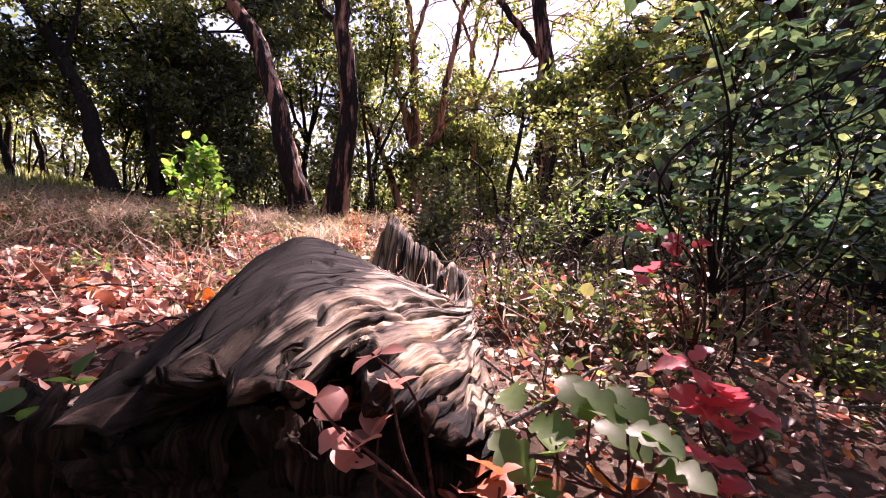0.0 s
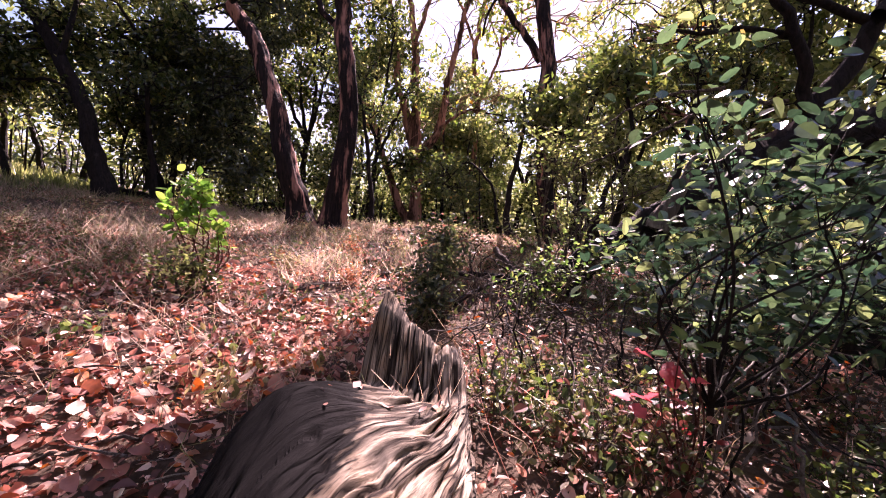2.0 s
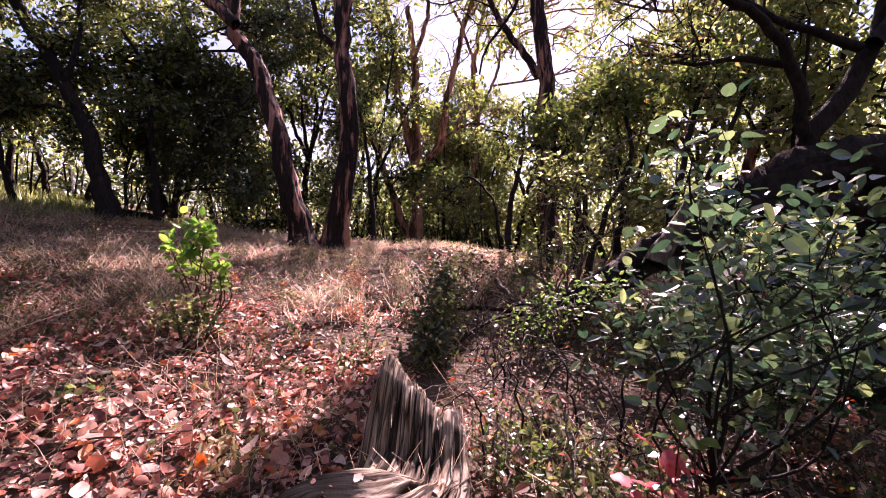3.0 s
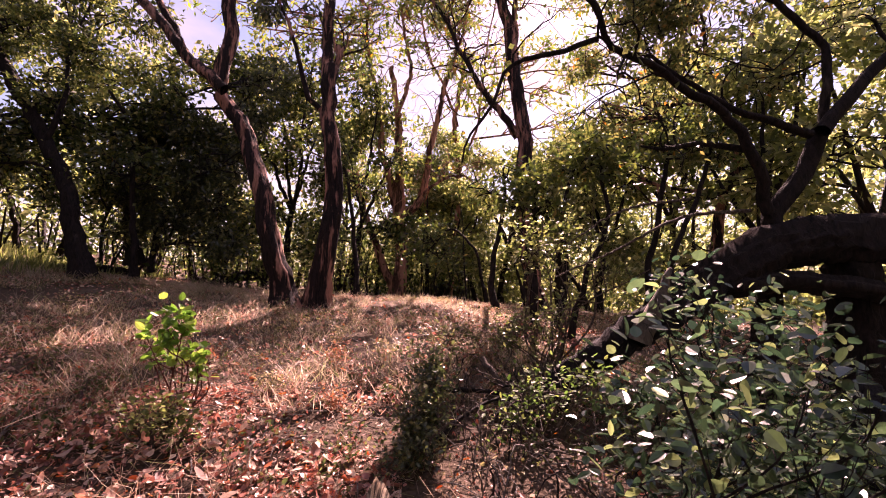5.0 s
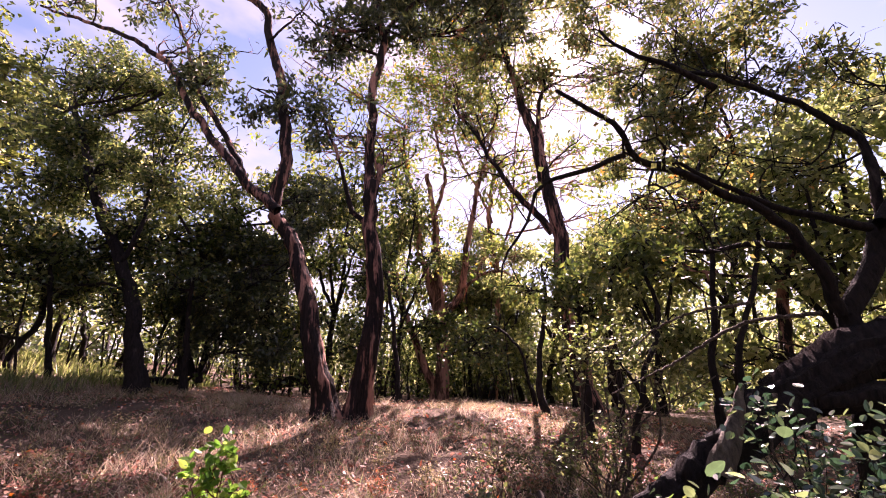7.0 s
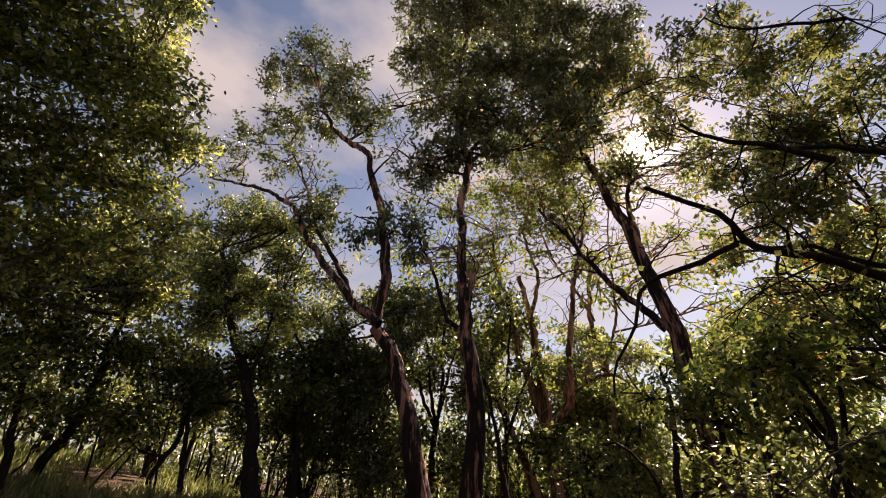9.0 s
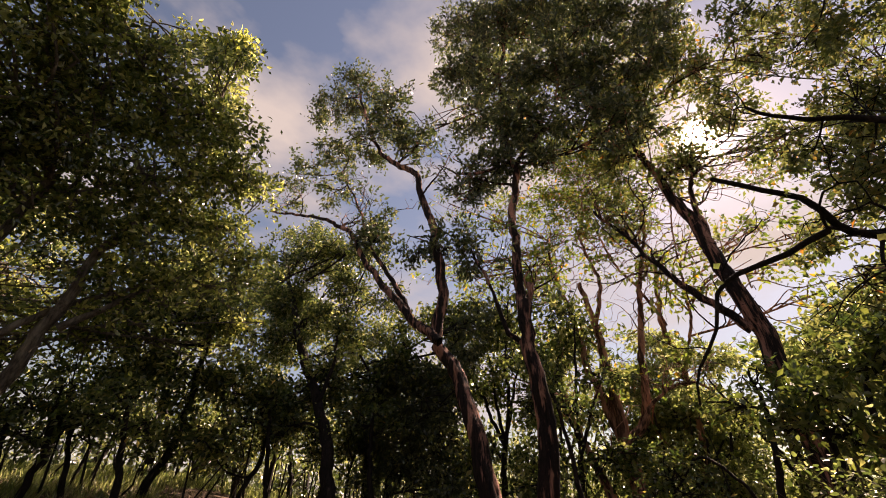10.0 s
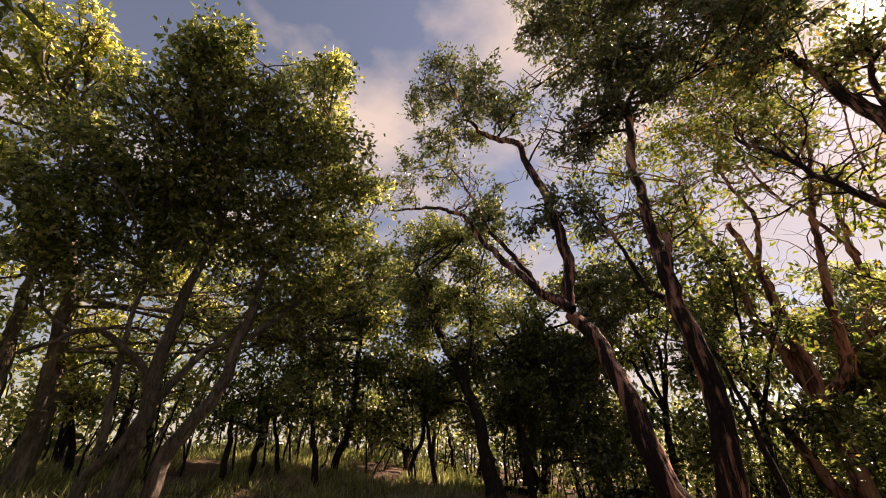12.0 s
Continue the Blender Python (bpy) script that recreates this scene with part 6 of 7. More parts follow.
def bush(name, label, category, foot, stems, blobs, leaf, size, per=14, bark=None, group="", thick=0.008, sigma=0.045, fork=None):
    """A shrub: crooked stems from the foot into blobs (centre, radii, twigs) of leaves."""
    base = np.array([foot[0], foot[1], float(ground_height(*foot)) - 0.02])
    ob = thing(name, label, category, tuple(base), group)
    bark = bark or TWIG
    wood, ends = [], []
    if fork is not None:
        line = smooth_line([base, base + (np.array(fork) - base) * 0.45 + RNG.normal(0, 0.03, 3), np.array(fork)], 0.03)
        wood.append(tube(line, np.linspace(thick * 2.4, thick * 1.7, len(line)), 9, 0.15))
    for (cx, cy, cz), (rx, ry, rz), count in blobs:
        c = np.array([cx, cy, cz])
        for k in range(stems):
            f = base + RNG.normal(0, 0.035, 3) * (1, 1, 0) if fork is None else np.array(fork) - (0, 0, 0.02)
            e = c + RNG.normal(0, 0.3, 3) * (rx, ry, rz)
            span = np.linalg.norm(e - f)
            line = smooth_line([f, f + (e - f) * 0.4 + RNG.normal(0, 0.12, 3) * span, f + (e - f) * 0.75 + RNG.normal(0, 0.1, 3) * span, e], 0.05)
            wood.append(tube(line, np.linspace(thick, thick * 0.4, len(line)), 6, 0.06))
            for _ in range(max(1, count // stems)):
                t = unit(RNG.normal(0, 1, 3)) * np.array([rx, ry, rz]) * RNG.uniform(0.3, 1.1)
                a = line[RNG.integers(len(line) // 2, len(line))]
                tip = c + t
                w = smooth_line([a, 0.5 * (a + tip) + RNG.normal(0, 0.12, 3) * np.linalg.norm(tip - a), tip], 0.06)
                wood.append(tube(w, np.linspace(thick * 0.35, thick * 0.12, len(w)), 4))
                ends.append(np.c_[w[RNG.integers(len(w) // 3, len(w), per)], np.repeat(unit(t)[None], per, 0)])
    v, q = join(wood)
    part_mesh("stem", mesh_from("stem", v - base, q, bark), ob)
    e = np.vstack(ends)
    p = e[:, :3] + RNG.normal(0, sigma, (len(e), 3))
    w = RNG.normal(0, 0.7, (len(e), 3)) * (1, 1, 0.5) + e[:, 3:] * 0.5
    v, q = round_leaves(p - base, w, size, size * (0.76 if size > 0.04 else 0.66), 0.15, 0.4, RNG.normal(0, 0.55, (len(e), 3)) + (0, 0, 1), size > 0.027)
    part_mesh("foliage", mesh_from("foliage", v, q, leaf, False), ob, kind="stuff")
    return ob


LEAF_STRAW = leaf_material("straw_leaf", [(0.0, (0.09, 0.1, 0.04)), (0.4, (0.2, 0.18, 0.08)), (0.7, (0.36, 0.28, 0.16)), (1.0, (0.5, 0.4, 0.27))], 0.3)
STEM_RED = bark_material("red_stem_bark", (0.08, 0.025, 0.02), (0.25, 0.09, 0.07), (0.32, 0.16, 0.12), 0.6, (25, 25, 25))

# evergreen shrub close to the log, leathery leaves
bush("manzanita_shrub", "leathery green shrub with grey-green glossy leaves", "shrub", (0.68, 1.06), 2,
     [((0.72, 1.0, 0.82), (0.2, 0.18, 0.13), 16), ((0.98, 0.95, 0.9), (0.22, 0.18, 0.16), 17), ((0.58, 1.1, 0.68), (0.16, 0.16, 0.09), 10),
      ((0.52, 0.87, 1.05), (0.07, 0.07, 0.24), 8), ((1.14, 1.12, 0.76), (0.2, 0.2, 0.12), 12), ((0.86, 0.84, 0.98), (0.14, 0.12, 0.1), 6), ((0.76, 1.06, 0.5), (0.26, 0.22, 0.14), 9), ((0.9, 1.3, 0.56), (0.24, 0.2, 0.1), 10)],
     LEAF_SHRUB, 0.037, 11, BARK_DARK, "", 0.0045, 0.055, (0.7, 1.05, 0.3))
bush("manzanita_shrub", "tall leathery shrub tangled in front of the fallen tree", "shrub", (1.45, 2.05), 2,
     [((1.35, 2.0, 0.75), (0.3, 0.28, 0.26), 24), ((1.7, 1.95, 0.92), (0.32, 0.28, 0.26), 24), ((1.1, 2.2, 0.55), (0.25, 0.25, 0.2), 18),
      ((1.95, 2.2, 0.66), (0.26, 0.26, 0.2), 18), ((1.5, 2.2, 1.2), (0.22, 0.2, 0.2), 14)],
     LEAF_SHRUB, 0.046, 11, BARK_DARK, "", 0.007, 0.06)
bush("manzanita_shrub", "low dense leathery shrub on the slope", "shrub", (1.25, 1.55), 3,
     [((1.15, 1.5, 0.46), (0.32, 0.28, 0.16), 40), ((1.55, 1.6, 0.5), (0.3, 0.28, 0.2), 36), ((1.9, 1.75, 0.45), (0.25, 0.25, 0.18), 24)],
     LEAF_SHRUB, 0.044, 10, BARK_DARK, "", 0.005, 0.055)
bush("oak_shrub", "low scrub oak with pale sunlit leaves", "shrub", (0.75, 2.55), 3,
     [((0.7, 2.5, 0.55), (0.24, 0.24, 0.16), 26), ((0.95, 2.35, 0.62), (0.2, 0.2, 0.18), 20), ((0.45, 2.35, 0.42), (0.18, 0.18, 0.12), 14)],
     LEAF_FRESH, 0.03, 10)
bush("oak_shrub", "yellowing scrub oak beside the brush pile", "shrub", (1.0, 3.5), 3,
     [((0.95, 3.4, 0.85), (0.3, 0.3, 0.2), 20), ((1.25, 3.6, 1.0), (0.25, 0.25, 0.25), 14), ((0.6, 3.6, 0.8), (0.22, 0.22, 0.16), 12)],
     LEAF_YELLOW, 0.035, 12)
bush("oak_shrub", "yellow-green scrub below the madrone trunk", "shrub", (1.35, 4.3), 2,
     [((1.2, 4.1, 1.55), (0.45, 0.35, 0.3), 26), ((1.6, 4.3, 1.85), (0.4, 0.35, 0.3), 22), ((0.9, 4.2, 1.8), (0.35, 0.3, 0.2), 14), ((1.9, 4.2, 1.4), (0.4, 0.35, 0.3), 16)],
     LEAF_YELLOW, 0.052, 8, None, "", 0.012)
bush("oak_shrub", "small yellow-green scrub at the foot of the slope", "shrub", (0.2, 3.6), 3,
     [((0.2, 3.5, 0.75), (0.3, 0.3, 0.16), 30), ((-0.1, 3.2, 0.66), (0.22, 0.22, 0.14), 18)], LEAF_MIXED, 0.03, 10)
# the mound's shadowed look is put into its near-black leaf colour
bush("dark_tussock", "shaded mound of dry vines and small leaves", "bush", (-0.02, 2.15), 4,
     [((-0.02, 2.15, 0.5), (0.15, 0.2, 0.24), 90), ((0.04, 2.35, 0.66), (0.14, 0.2, 0.2), 70), ((-0.08, 2.0, 0.38), (0.13, 0.16, 0.12), 40)], LEAF_BLACK, 0.026, 14, None, "", 0.004, 0.03)
bush("young_madrone", "young madrone with red stems and bright green leaves", "sapling", (-1.5, 2.66), 4,
     [((-1.56, 2.66, 0.96), (0.12, 0.12, 0.13), 16), ((-1.4, 2.62, 0.76), (0.1, 0.1, 0.1), 9), ((-1.72, 2.7, 0.82), (0.1, 0.1, 0.1), 9)],
     LEAF_SAP, 0.058, 7, STEM_RED, "", 0.006, 0.022)
bush("oak_seedling", "pale yellow-green seedling among dry leaves", "shrub", (-1.32, 2.2), 4,
     [((-1.32, 2.2, 0.5), (0.16, 0.14, 0.13), 30), ((-1.5, 2.25, 0.46), (0.12, 0.12, 0.1), 14), ((-1.15, 2.15, 0.42), (0.1, 0.1, 0.08), 10)],
     LEAF_YELLOW, 0.03, 10)
bush("oak_seedling", "small green seedling in the leaf litter", "seedling", (-1.36, 1.56), 3,
     [((-1.36, 1.56, 0.28), (0.08, 0.08, 0.05), 9)], LEAF_FRESH, 0.03, 6)
bush("oak_seedling", "tiny pale green seedling in the leaf litter", "seedling", (-0.52, 2.2), 3,
     [((-0.52, 2.2, 0.3), (0.05, 0.05, 0.03), 5)], LEAF_YELLOW, 0.03, 5)
for x, y, s in ((0.33, 1.05, 0.7), (0.64, 1.12, 1.0), (0.95, 1.4, 0.75), (0.4, 1.55, 0.7), (1.3, 1.5, 0.8), (-0.5, 3.1, 0.9), (-0.25, 2.85, 0.7), (0.5, 3.1, 0.9)):
    g = float(ground_height(x, y))
    bush("poison_oak", "low creeping plant with turning autumn leaves", "plant", (x, y), 3,
         [((x, y, g + 0.13 * s), (0.12 * s, 0.12 * s, 0.08 * s), 14)], LEAF_RED if s > 0.95 else LEAF_MIXED, 0.032, 6, STEM_RED, "red plants on the slope", 0.003, 0.03)

for x, y, s, red in ((-0.75, 3.6, 1.0, 1), (-2.9, 3.3, 1.2, 0), (-2.2, 2.9, 0.8, 0), (-0.9, 4.4, 0.9, 0), (0.1, 4.3, 1.1, 0), (-3.6, 4.2, 1.2, 0), (0.9, 4.9, 1.2, 0), (-1.9, 3.7, 0.8, 1), (-0.2, 5.3, 1.0, 0), (-2.6, 5.2, 1.0, 0), (0.55, 3.9, 1.1, 1), (-0.6, 2.75, 0.6, 1), (1.5, 5.4, 1.4, 0), (-1.1, 3.0, 0.7, 0),
                     (-2.3, 3.9, 1.5, 0), (-3.1, 4.9, 1.6, 0), (-1.5, 4.7, 1.3, 0), (-4.4, 5.2, 1.7, 0), (-2.0, 5.9, 1.4, 0), (-0.6, 4.9, 1.2, 0), (-3.4, 3.4, 1.4, 0), (-1.0, 5.8, 1.3, 0), (-4.6, 3.9, 1.6, 0), (-0.35, 3.75, 1.1, 0), (-2.75, 2.6, 1.2, 0)):
    g = float(ground_height(x, y))
    bush("dry_herb", "low reddish herb in the dry grass" if red else "low dry brown and olive herb", "plant", (x, y), 4,
         [((x, y, g + 0.12 * s), (0.16 * s, 0.16 * s, 0.1 * s), 36)], LEAF_RUST if red else (LEAF_MIXED, LEAF_STRAW)[int(10 * s) % 2], 0.02, 9, TWIG, "herbs in the clearing", 0.0025, 0.03)


def lobed_leaf(length, width, lobes=3, seed=0):
    """One broad leaf with rounded lobes, slightly cupped, with thickness."""
    rng = random.Random(seed)
    bm = bmesh.new()
    left, right, spine = [], [], []
    n = 17
    for k in range(n + 1):
        t = k / n
        w = width * 0.5 * math.sin(math.pi * min(1, t * 0.92 + 0.06)) ** 0.6 * (0.5 + 0.56 * abs(math.sin(math.pi * lobes * t + 0.3)) ** 0.7)
        if k in (0, n):
            w = width * 0.02
        z = 0.12 * length * math.sin(2.2 * t)
        spine.append(bm.verts.new((0, t * length, z)))
        left.append(bm.verts.new((-w, t * length + rng.uniform(-0.02, 0.02) * length, z + 0.25 * w)))
        right.append(bm.verts.new((w, t * length + rng.uniform(-0.02, 0.02) * length, z + 0.25 * w)))
    for k in range(n):
        bm.faces.new((left[k], spine[k], spine[k + 1], left[k + 1]))
        bm.faces.new((spine[k], right[k], right[k + 1], spine[k + 1]))
    for f in bm.faces:
        f.smooth = True
    return bm


def sprig(name, label, foot, tops, leaf, length, width, count, lobes=3, seed=1):
    """A low plant with a few large leaves on bent stalks, each leaf a part."""
    rng = np.random.default_rng(seed)
    base = np.array([foot[0], foot[1], float(ground_height(*foot)) - 0.01])
    ob = thing(name, label, "plant", tuple(base))
    bms = [lobed_leaf(length * k, width * k, lobes, seed + i) for i, k in enumerate((1.0, 0.85, 0.7))]
    meshes = []
    for bm in bms:
        me = bpy.data.meshes.new("leaf")
        bm.to_mesh(me)
        bm.free()
        me.materials.append(leaf)
        meshes.append(me)
    for top in tops:
        t = np.array(top)
        line = smooth_line([base, 0.5 * (base + t) + rng.normal(0, 0.02, 3), t], 0.02)
        v, q = tube(line, np.linspace(0.0028, 0.0014, len(line)), 6)
        part_mesh("stalk", mesh_from("stalk", v - base, q, STEM_RED), ob)
        for k in range(count):
            m = Matrix.Translation(Vector(t - base + rng.normal(0, 0.008, 3))) @ Euler((rng.uniform(-0.5, 0.6), rng.uniform(-0.6, 0.6), rng.uniform(0, 0.8) + k * 2 * math.pi / count)).to_matrix().to_4x4()
            o = part_mesh("leaf", meshes[k % 3], ob)
            o.matrix_local = m
    return ob


sprig("oak_seedling", "young oak with broad lobed green leaves", (0.24, 0.5), ((0.09, 0.454, 0.21), (0.125, 0.434, 0.185), (0.162, 0.436, 0.217), (0.194, 0.418, 0.205), (0.215, 0.397, 0.184), (0.209, 0.414, 0.213), (0.103, 0.426, 0.159)), LEAF_FRESH, 0.066, 0.044, 2, 3, 5)
sprig("poison_oak", "upright plant with large crimson lobed leaves", (0.44, 0.6), ((0.339, 0.545, 0.245), (0.356, 0.524, 0.215), (0.37, 0.508, 0.199), (0.334, 0.524, 0.178), (0.358, 0.5, 0.16), (0.333, 0.504, 0.134), (0.34, 0.488, 0.115), (0.377, 0.498, 0.186)), LEAF_CRIMSON, 0.052, 0.042, 3, 2, 11)
sprig("poison_oak", "climbing plant with rose-red lobed leaves", (0.62, 1.0), ((0.493, 0.926, 0.427), (0.542, 0.899, 0.395), (0.447, 0.948, 0.341), (0.478, 0.932, 0.33), (0.519, 0.912, 0.369)), LEAF_CRIMSON, 0.05, 0.042, 2, 2, 15)
sprig("honeysuckle_sprig", "green sprig climbing among red leaves", (0.6, 0.98), ((0.504, 0.858, 0.496), (0.534, 0.841, 0.489), (0.521, 0.852, 0.46)), LEAF_FRESH, 0.05, 0.036, 2, 1, 16)
sprig("poison_oak", "low plant with orange and red lobed leaves", (0.1, 0.5), ((0.08, 0.46, 0.14), (0.13, 0.42, 0.12), (0.03, 0.43, 0.13), (0.06, 0.4, 0.16), (0.1, 0.41, 0.15)), LEAF_RUST, 0.05, 0.04, 3, 2, 12)
sprig("honeysuckle_sprig", "thin sprig with pink and olive rounded leaves", (0.0, 0.43), ((-0.1, 0.4, 0.22), (-0.07, 0.41, 0.29), (-0.05, 0.42, 0.25), (-0.12, 0.39, 0.25), (-0.08, 0.39, 0.19), (-0.06, 0.4, 0.21)), LEAF_PINK, 0.042, 0.028, 3, 1, 13)
sprig("honeysuckle_sprig", "thin green sprig beside the rotten wood", (-0.5, 0.48), ((-0.46, 0.45, 0.2), (-0.42, 0.47, 0.24), (-0.5, 0.4, 0.16)), LEAF_FRESH, 0.04, 0.026, 3, 1, 14)


# ---- undergrowth, grass and litter ----
def undergrowth():
    """Creeping stems with small turning leaves over the slope to the right of the log."""
    n = 5200
    x = np.r_[RNG.uniform(0.12, 3.4, 3900), RNG.uniform(0.16, 1.5, 1300)]
    y = np.r_[RNG.uniform(0.35, 4.8, 3900), RNG.uniform(0.35, 1.7, 1300)]
    far = value_noise(x * 5 + 7, y * 5) > 0.55
    far &= (y > 0.62) | (x > 0.62)
    x, y = x[far], y[far]
    g = ground_height(x, y)
    wood, leaf = [], []
    for a, b, c in zip(x, y, g):
        h = RNG.uniform(0.04, 0.2)
        f = np.array([a, b, c])
        e = f + (RNG.normal(0, 0.06), RNG.normal(0, 0.06), h)
        line = np.array([f, 0.5 * (f + e) + RNG.normal(0, 0.02, 3), e])
        wood.append(tube(line, [0.002, 0.0016, 0.001], 3))
        leaf.append(line[1] + (e - line[1]) * RNG.uniform(-0.6, 1.1, (9, 1)) + RNG.normal(0, 0.022, (9, 3)))
    v, q = join(wood)
    tagged(new("creeper_stem", mesh_from("creeper_stem", v, q, TWIG)), "thin dry creeper stems on the slope", "stems", kind="stuff")
    p = np.vstack(leaf)
    pick = value_noise(p[:, 0] * 2.3, p[:, 1] * 2.3) + RNG.normal(0, 0.15, len(p))
    for label, m, lo, hi in (("small turning leaves of the ground cover", LEAF_MIXED, 0.52, 9), ("small fresh green leaves of the ground cover", LEAF_OLIVE, -9, 0.52)):
        s = p[(pick >= lo) & (pick < hi)]
        v, q = round_leaves(s, RNG.normal(0, 1, s.shape) * (1, 1, 0.6), 0.021, 0.0155, 0.15, 0.55, RNG.normal(0, 0.6, s.shape) + (0, 0, 1))
        tagged(new("ground_cover", mesh_from("ground_cover", v, q, m, False)), label, "ground cover", kind="stuff")


undergrowth()


def curled_leaves(places, ways, ups, length, width):
    """Dry leaves with a midrib, curled margins and a bent tip, ten faces each."""
    n = len(places)
    ways = unit(ways)
    flat = unit(np.cross(ways, ups))
    face = np.cross(flat, ways)
    ln = length * np.exp(np.minimum(RNG.normal(0, 0.42, (n, 1)), 0.45))
    wd = ln * width * RNG.uniform(0.75, 1.25, (n, 1))
    cup = RNG.uniform(-0.2, 1.1, (n, 1))
    bend = RNG.uniform(-0.6, 1.2, (n, 1))
    skew = RNG.uniform(-0.35, 0.35, (n, 1))
    v = []
    for t, w in ((0.0, 0.04), (0.12, 0.31), (0.36, 0.49), (0.62, 0.46), (0.86, 0.26), (1.0, 0.03)):
        for s in (-1, 0, 1):
            side = s * w * wd * (1 + 0.12 * RNG.normal(0, 1, (n, 1)))
            v.append(places + ways * ln * (t + 0.05 * abs(s)) + flat * (side + skew * ln * t * t * 0.4) + face * (cup * np.abs(side) + bend * ln * (t - 0.4) ** 2))
    v = np.stack(v, 1)
    b = np.arange(n)[:, None] * 18
    q = np.stack([b + [r * 3 + k, r * 3 + k + 1, r * 3 + k + 4, r * 3 + k + 3] for r in range(5) for k in range(2)], 1)
    return v.reshape(-1, 3), q.reshape(-1, 4)


def litter():
    """Curled dead leaves over the whole floor; the nearest are pieces of their own."""
    sets = ((8500, -3.2, -0.1, 0.62, 3.0, 0.036), (16000, -3.2, -0.1, 0.62, 3.2, 0.017), (9000, 0.1, 2.6, 0.5, 3.2, 0.016), (4500, 0.0, 3.2, 0.45, 3.8, 0.03), (13000, -9, 4, 3.2, 12.5, 0.055), (6000, -6, -2.5, -1, 4.5, 0.055), (6000, 1.5, 8, 1.8, 9, 0.06), (1500, -3, 3, -3, 0.5, 0.055))
    V, Q, n0 = [], [], 0
    for n, x0, x1, y0, y1, size in sets:
        x, y = RNG.uniform(x0, x1, n), RNG.uniform(y0, y1, n)
        keep = value_noise(x * 1.6 + 31, y * 1.6) > RNG.uniform(0.1, 0.75, n)
        x, y = x[keep], y[keep]
        z = ground_height(x, y) + RNG.uniform(0.0, 0.03, len(x))
        w = RNG.normal(0, 1, (len(x), 3)) * (1, 1, 0.45)
        up = RNG.normal(0, 0.75, (len(x), 3)) + (0, 0, 1)
        place = np.stack([x, y, z], -1)
        v, q = curled_leaves(place, w, up, size, 0.62) if 0.02 < size <= 0.05 else round_leaves(place, w, size, size * 0.6, 0.25, 0.4, up)
        V.append(v)
        Q.append(q + n0)
        n0 += len(v)
    ob = new("leaf_litter", mesh_from("leaf_litter", np.vstack(V), np.vstack(Q), LEAF_LITTER))
    tagged(ob, "pinkish-brown dead leaves covering the soil", "leaf litter", kind="stuff")
    shapes = []
    for k in range(8):
        v, q = curled_leaves(np.zeros((1, 3)), np.array([[0, 1, 0.05]]), np.array([[0.0, 0.1, 1]]), 0.036 + 0.003 * k, 0.6)
        shapes.append(mesh_from("fallen_leaf", v, q, LEAF_LOOSE))
    for k in range(290):
        x, y = RNG.uniform(-1.9, -0.45), RNG.uniform(0.7, 2.3)
        o = new("fallen_leaf", shapes[k % 8])
        o.parent = GROUND
        o.location = (x, y, float(ground_height(x, y)) + RNG.uniform(0.015, 0.04))
        o.rotation_euler = (RNG.normal(0, 0.4), RNG.normal(0, 0.4), RNG.uniform(0, 6.28))


def loose_leaf_material():
    m, nt, bsdf, out = nodes("loose_leaf")
    info = nt.nodes.new("ShaderNodeObjectInfo")
    c = ramp(nt, info.outputs["Random"], [(0.0, (0.2, 0.09, 0.07)), (0.4, (0.4, 0.2, 0.15)), (0.75, (0.58, 0.35, 0.27)), (0.95, (0.66, 0.48, 0.38)), (1.0, (0.6, 0.18, 0.07))])
    ns = put(nt, "ShaderNodeTexNoise", Scale=60.0, Detail=4.0)
    tc = nt.nodes.new("ShaderNodeTexCoord")
    nt.links.new(tc.outputs["Object"], ns.inputs["Vector"])
    mx = nt.nodes.new("ShaderNodeMix")
    mx.data_type, mx.blend_type = "RGBA", "MULTIPLY"
    mx.inputs[0].default_value = 0.7
    r = ramp(nt, ns.outputs[0], [(0.35, (0.55, 0.5, 0.45)), (0.65, (1, 1, 1))])
    nt.links.new(c.outputs[0], mx.inputs[6])
    nt.links.new(r.outputs[0], mx.inputs[7])
    nt.links.new(mx.outputs[2], bsdf.inputs["Base Color"])
    bsdf.inputs["Roughness"].default_value = 0.6
    bsdf.inputs["Specular IOR Level"].default_value = 0.35
    return m


LEAF_LOOSE = loose_leaf_material()


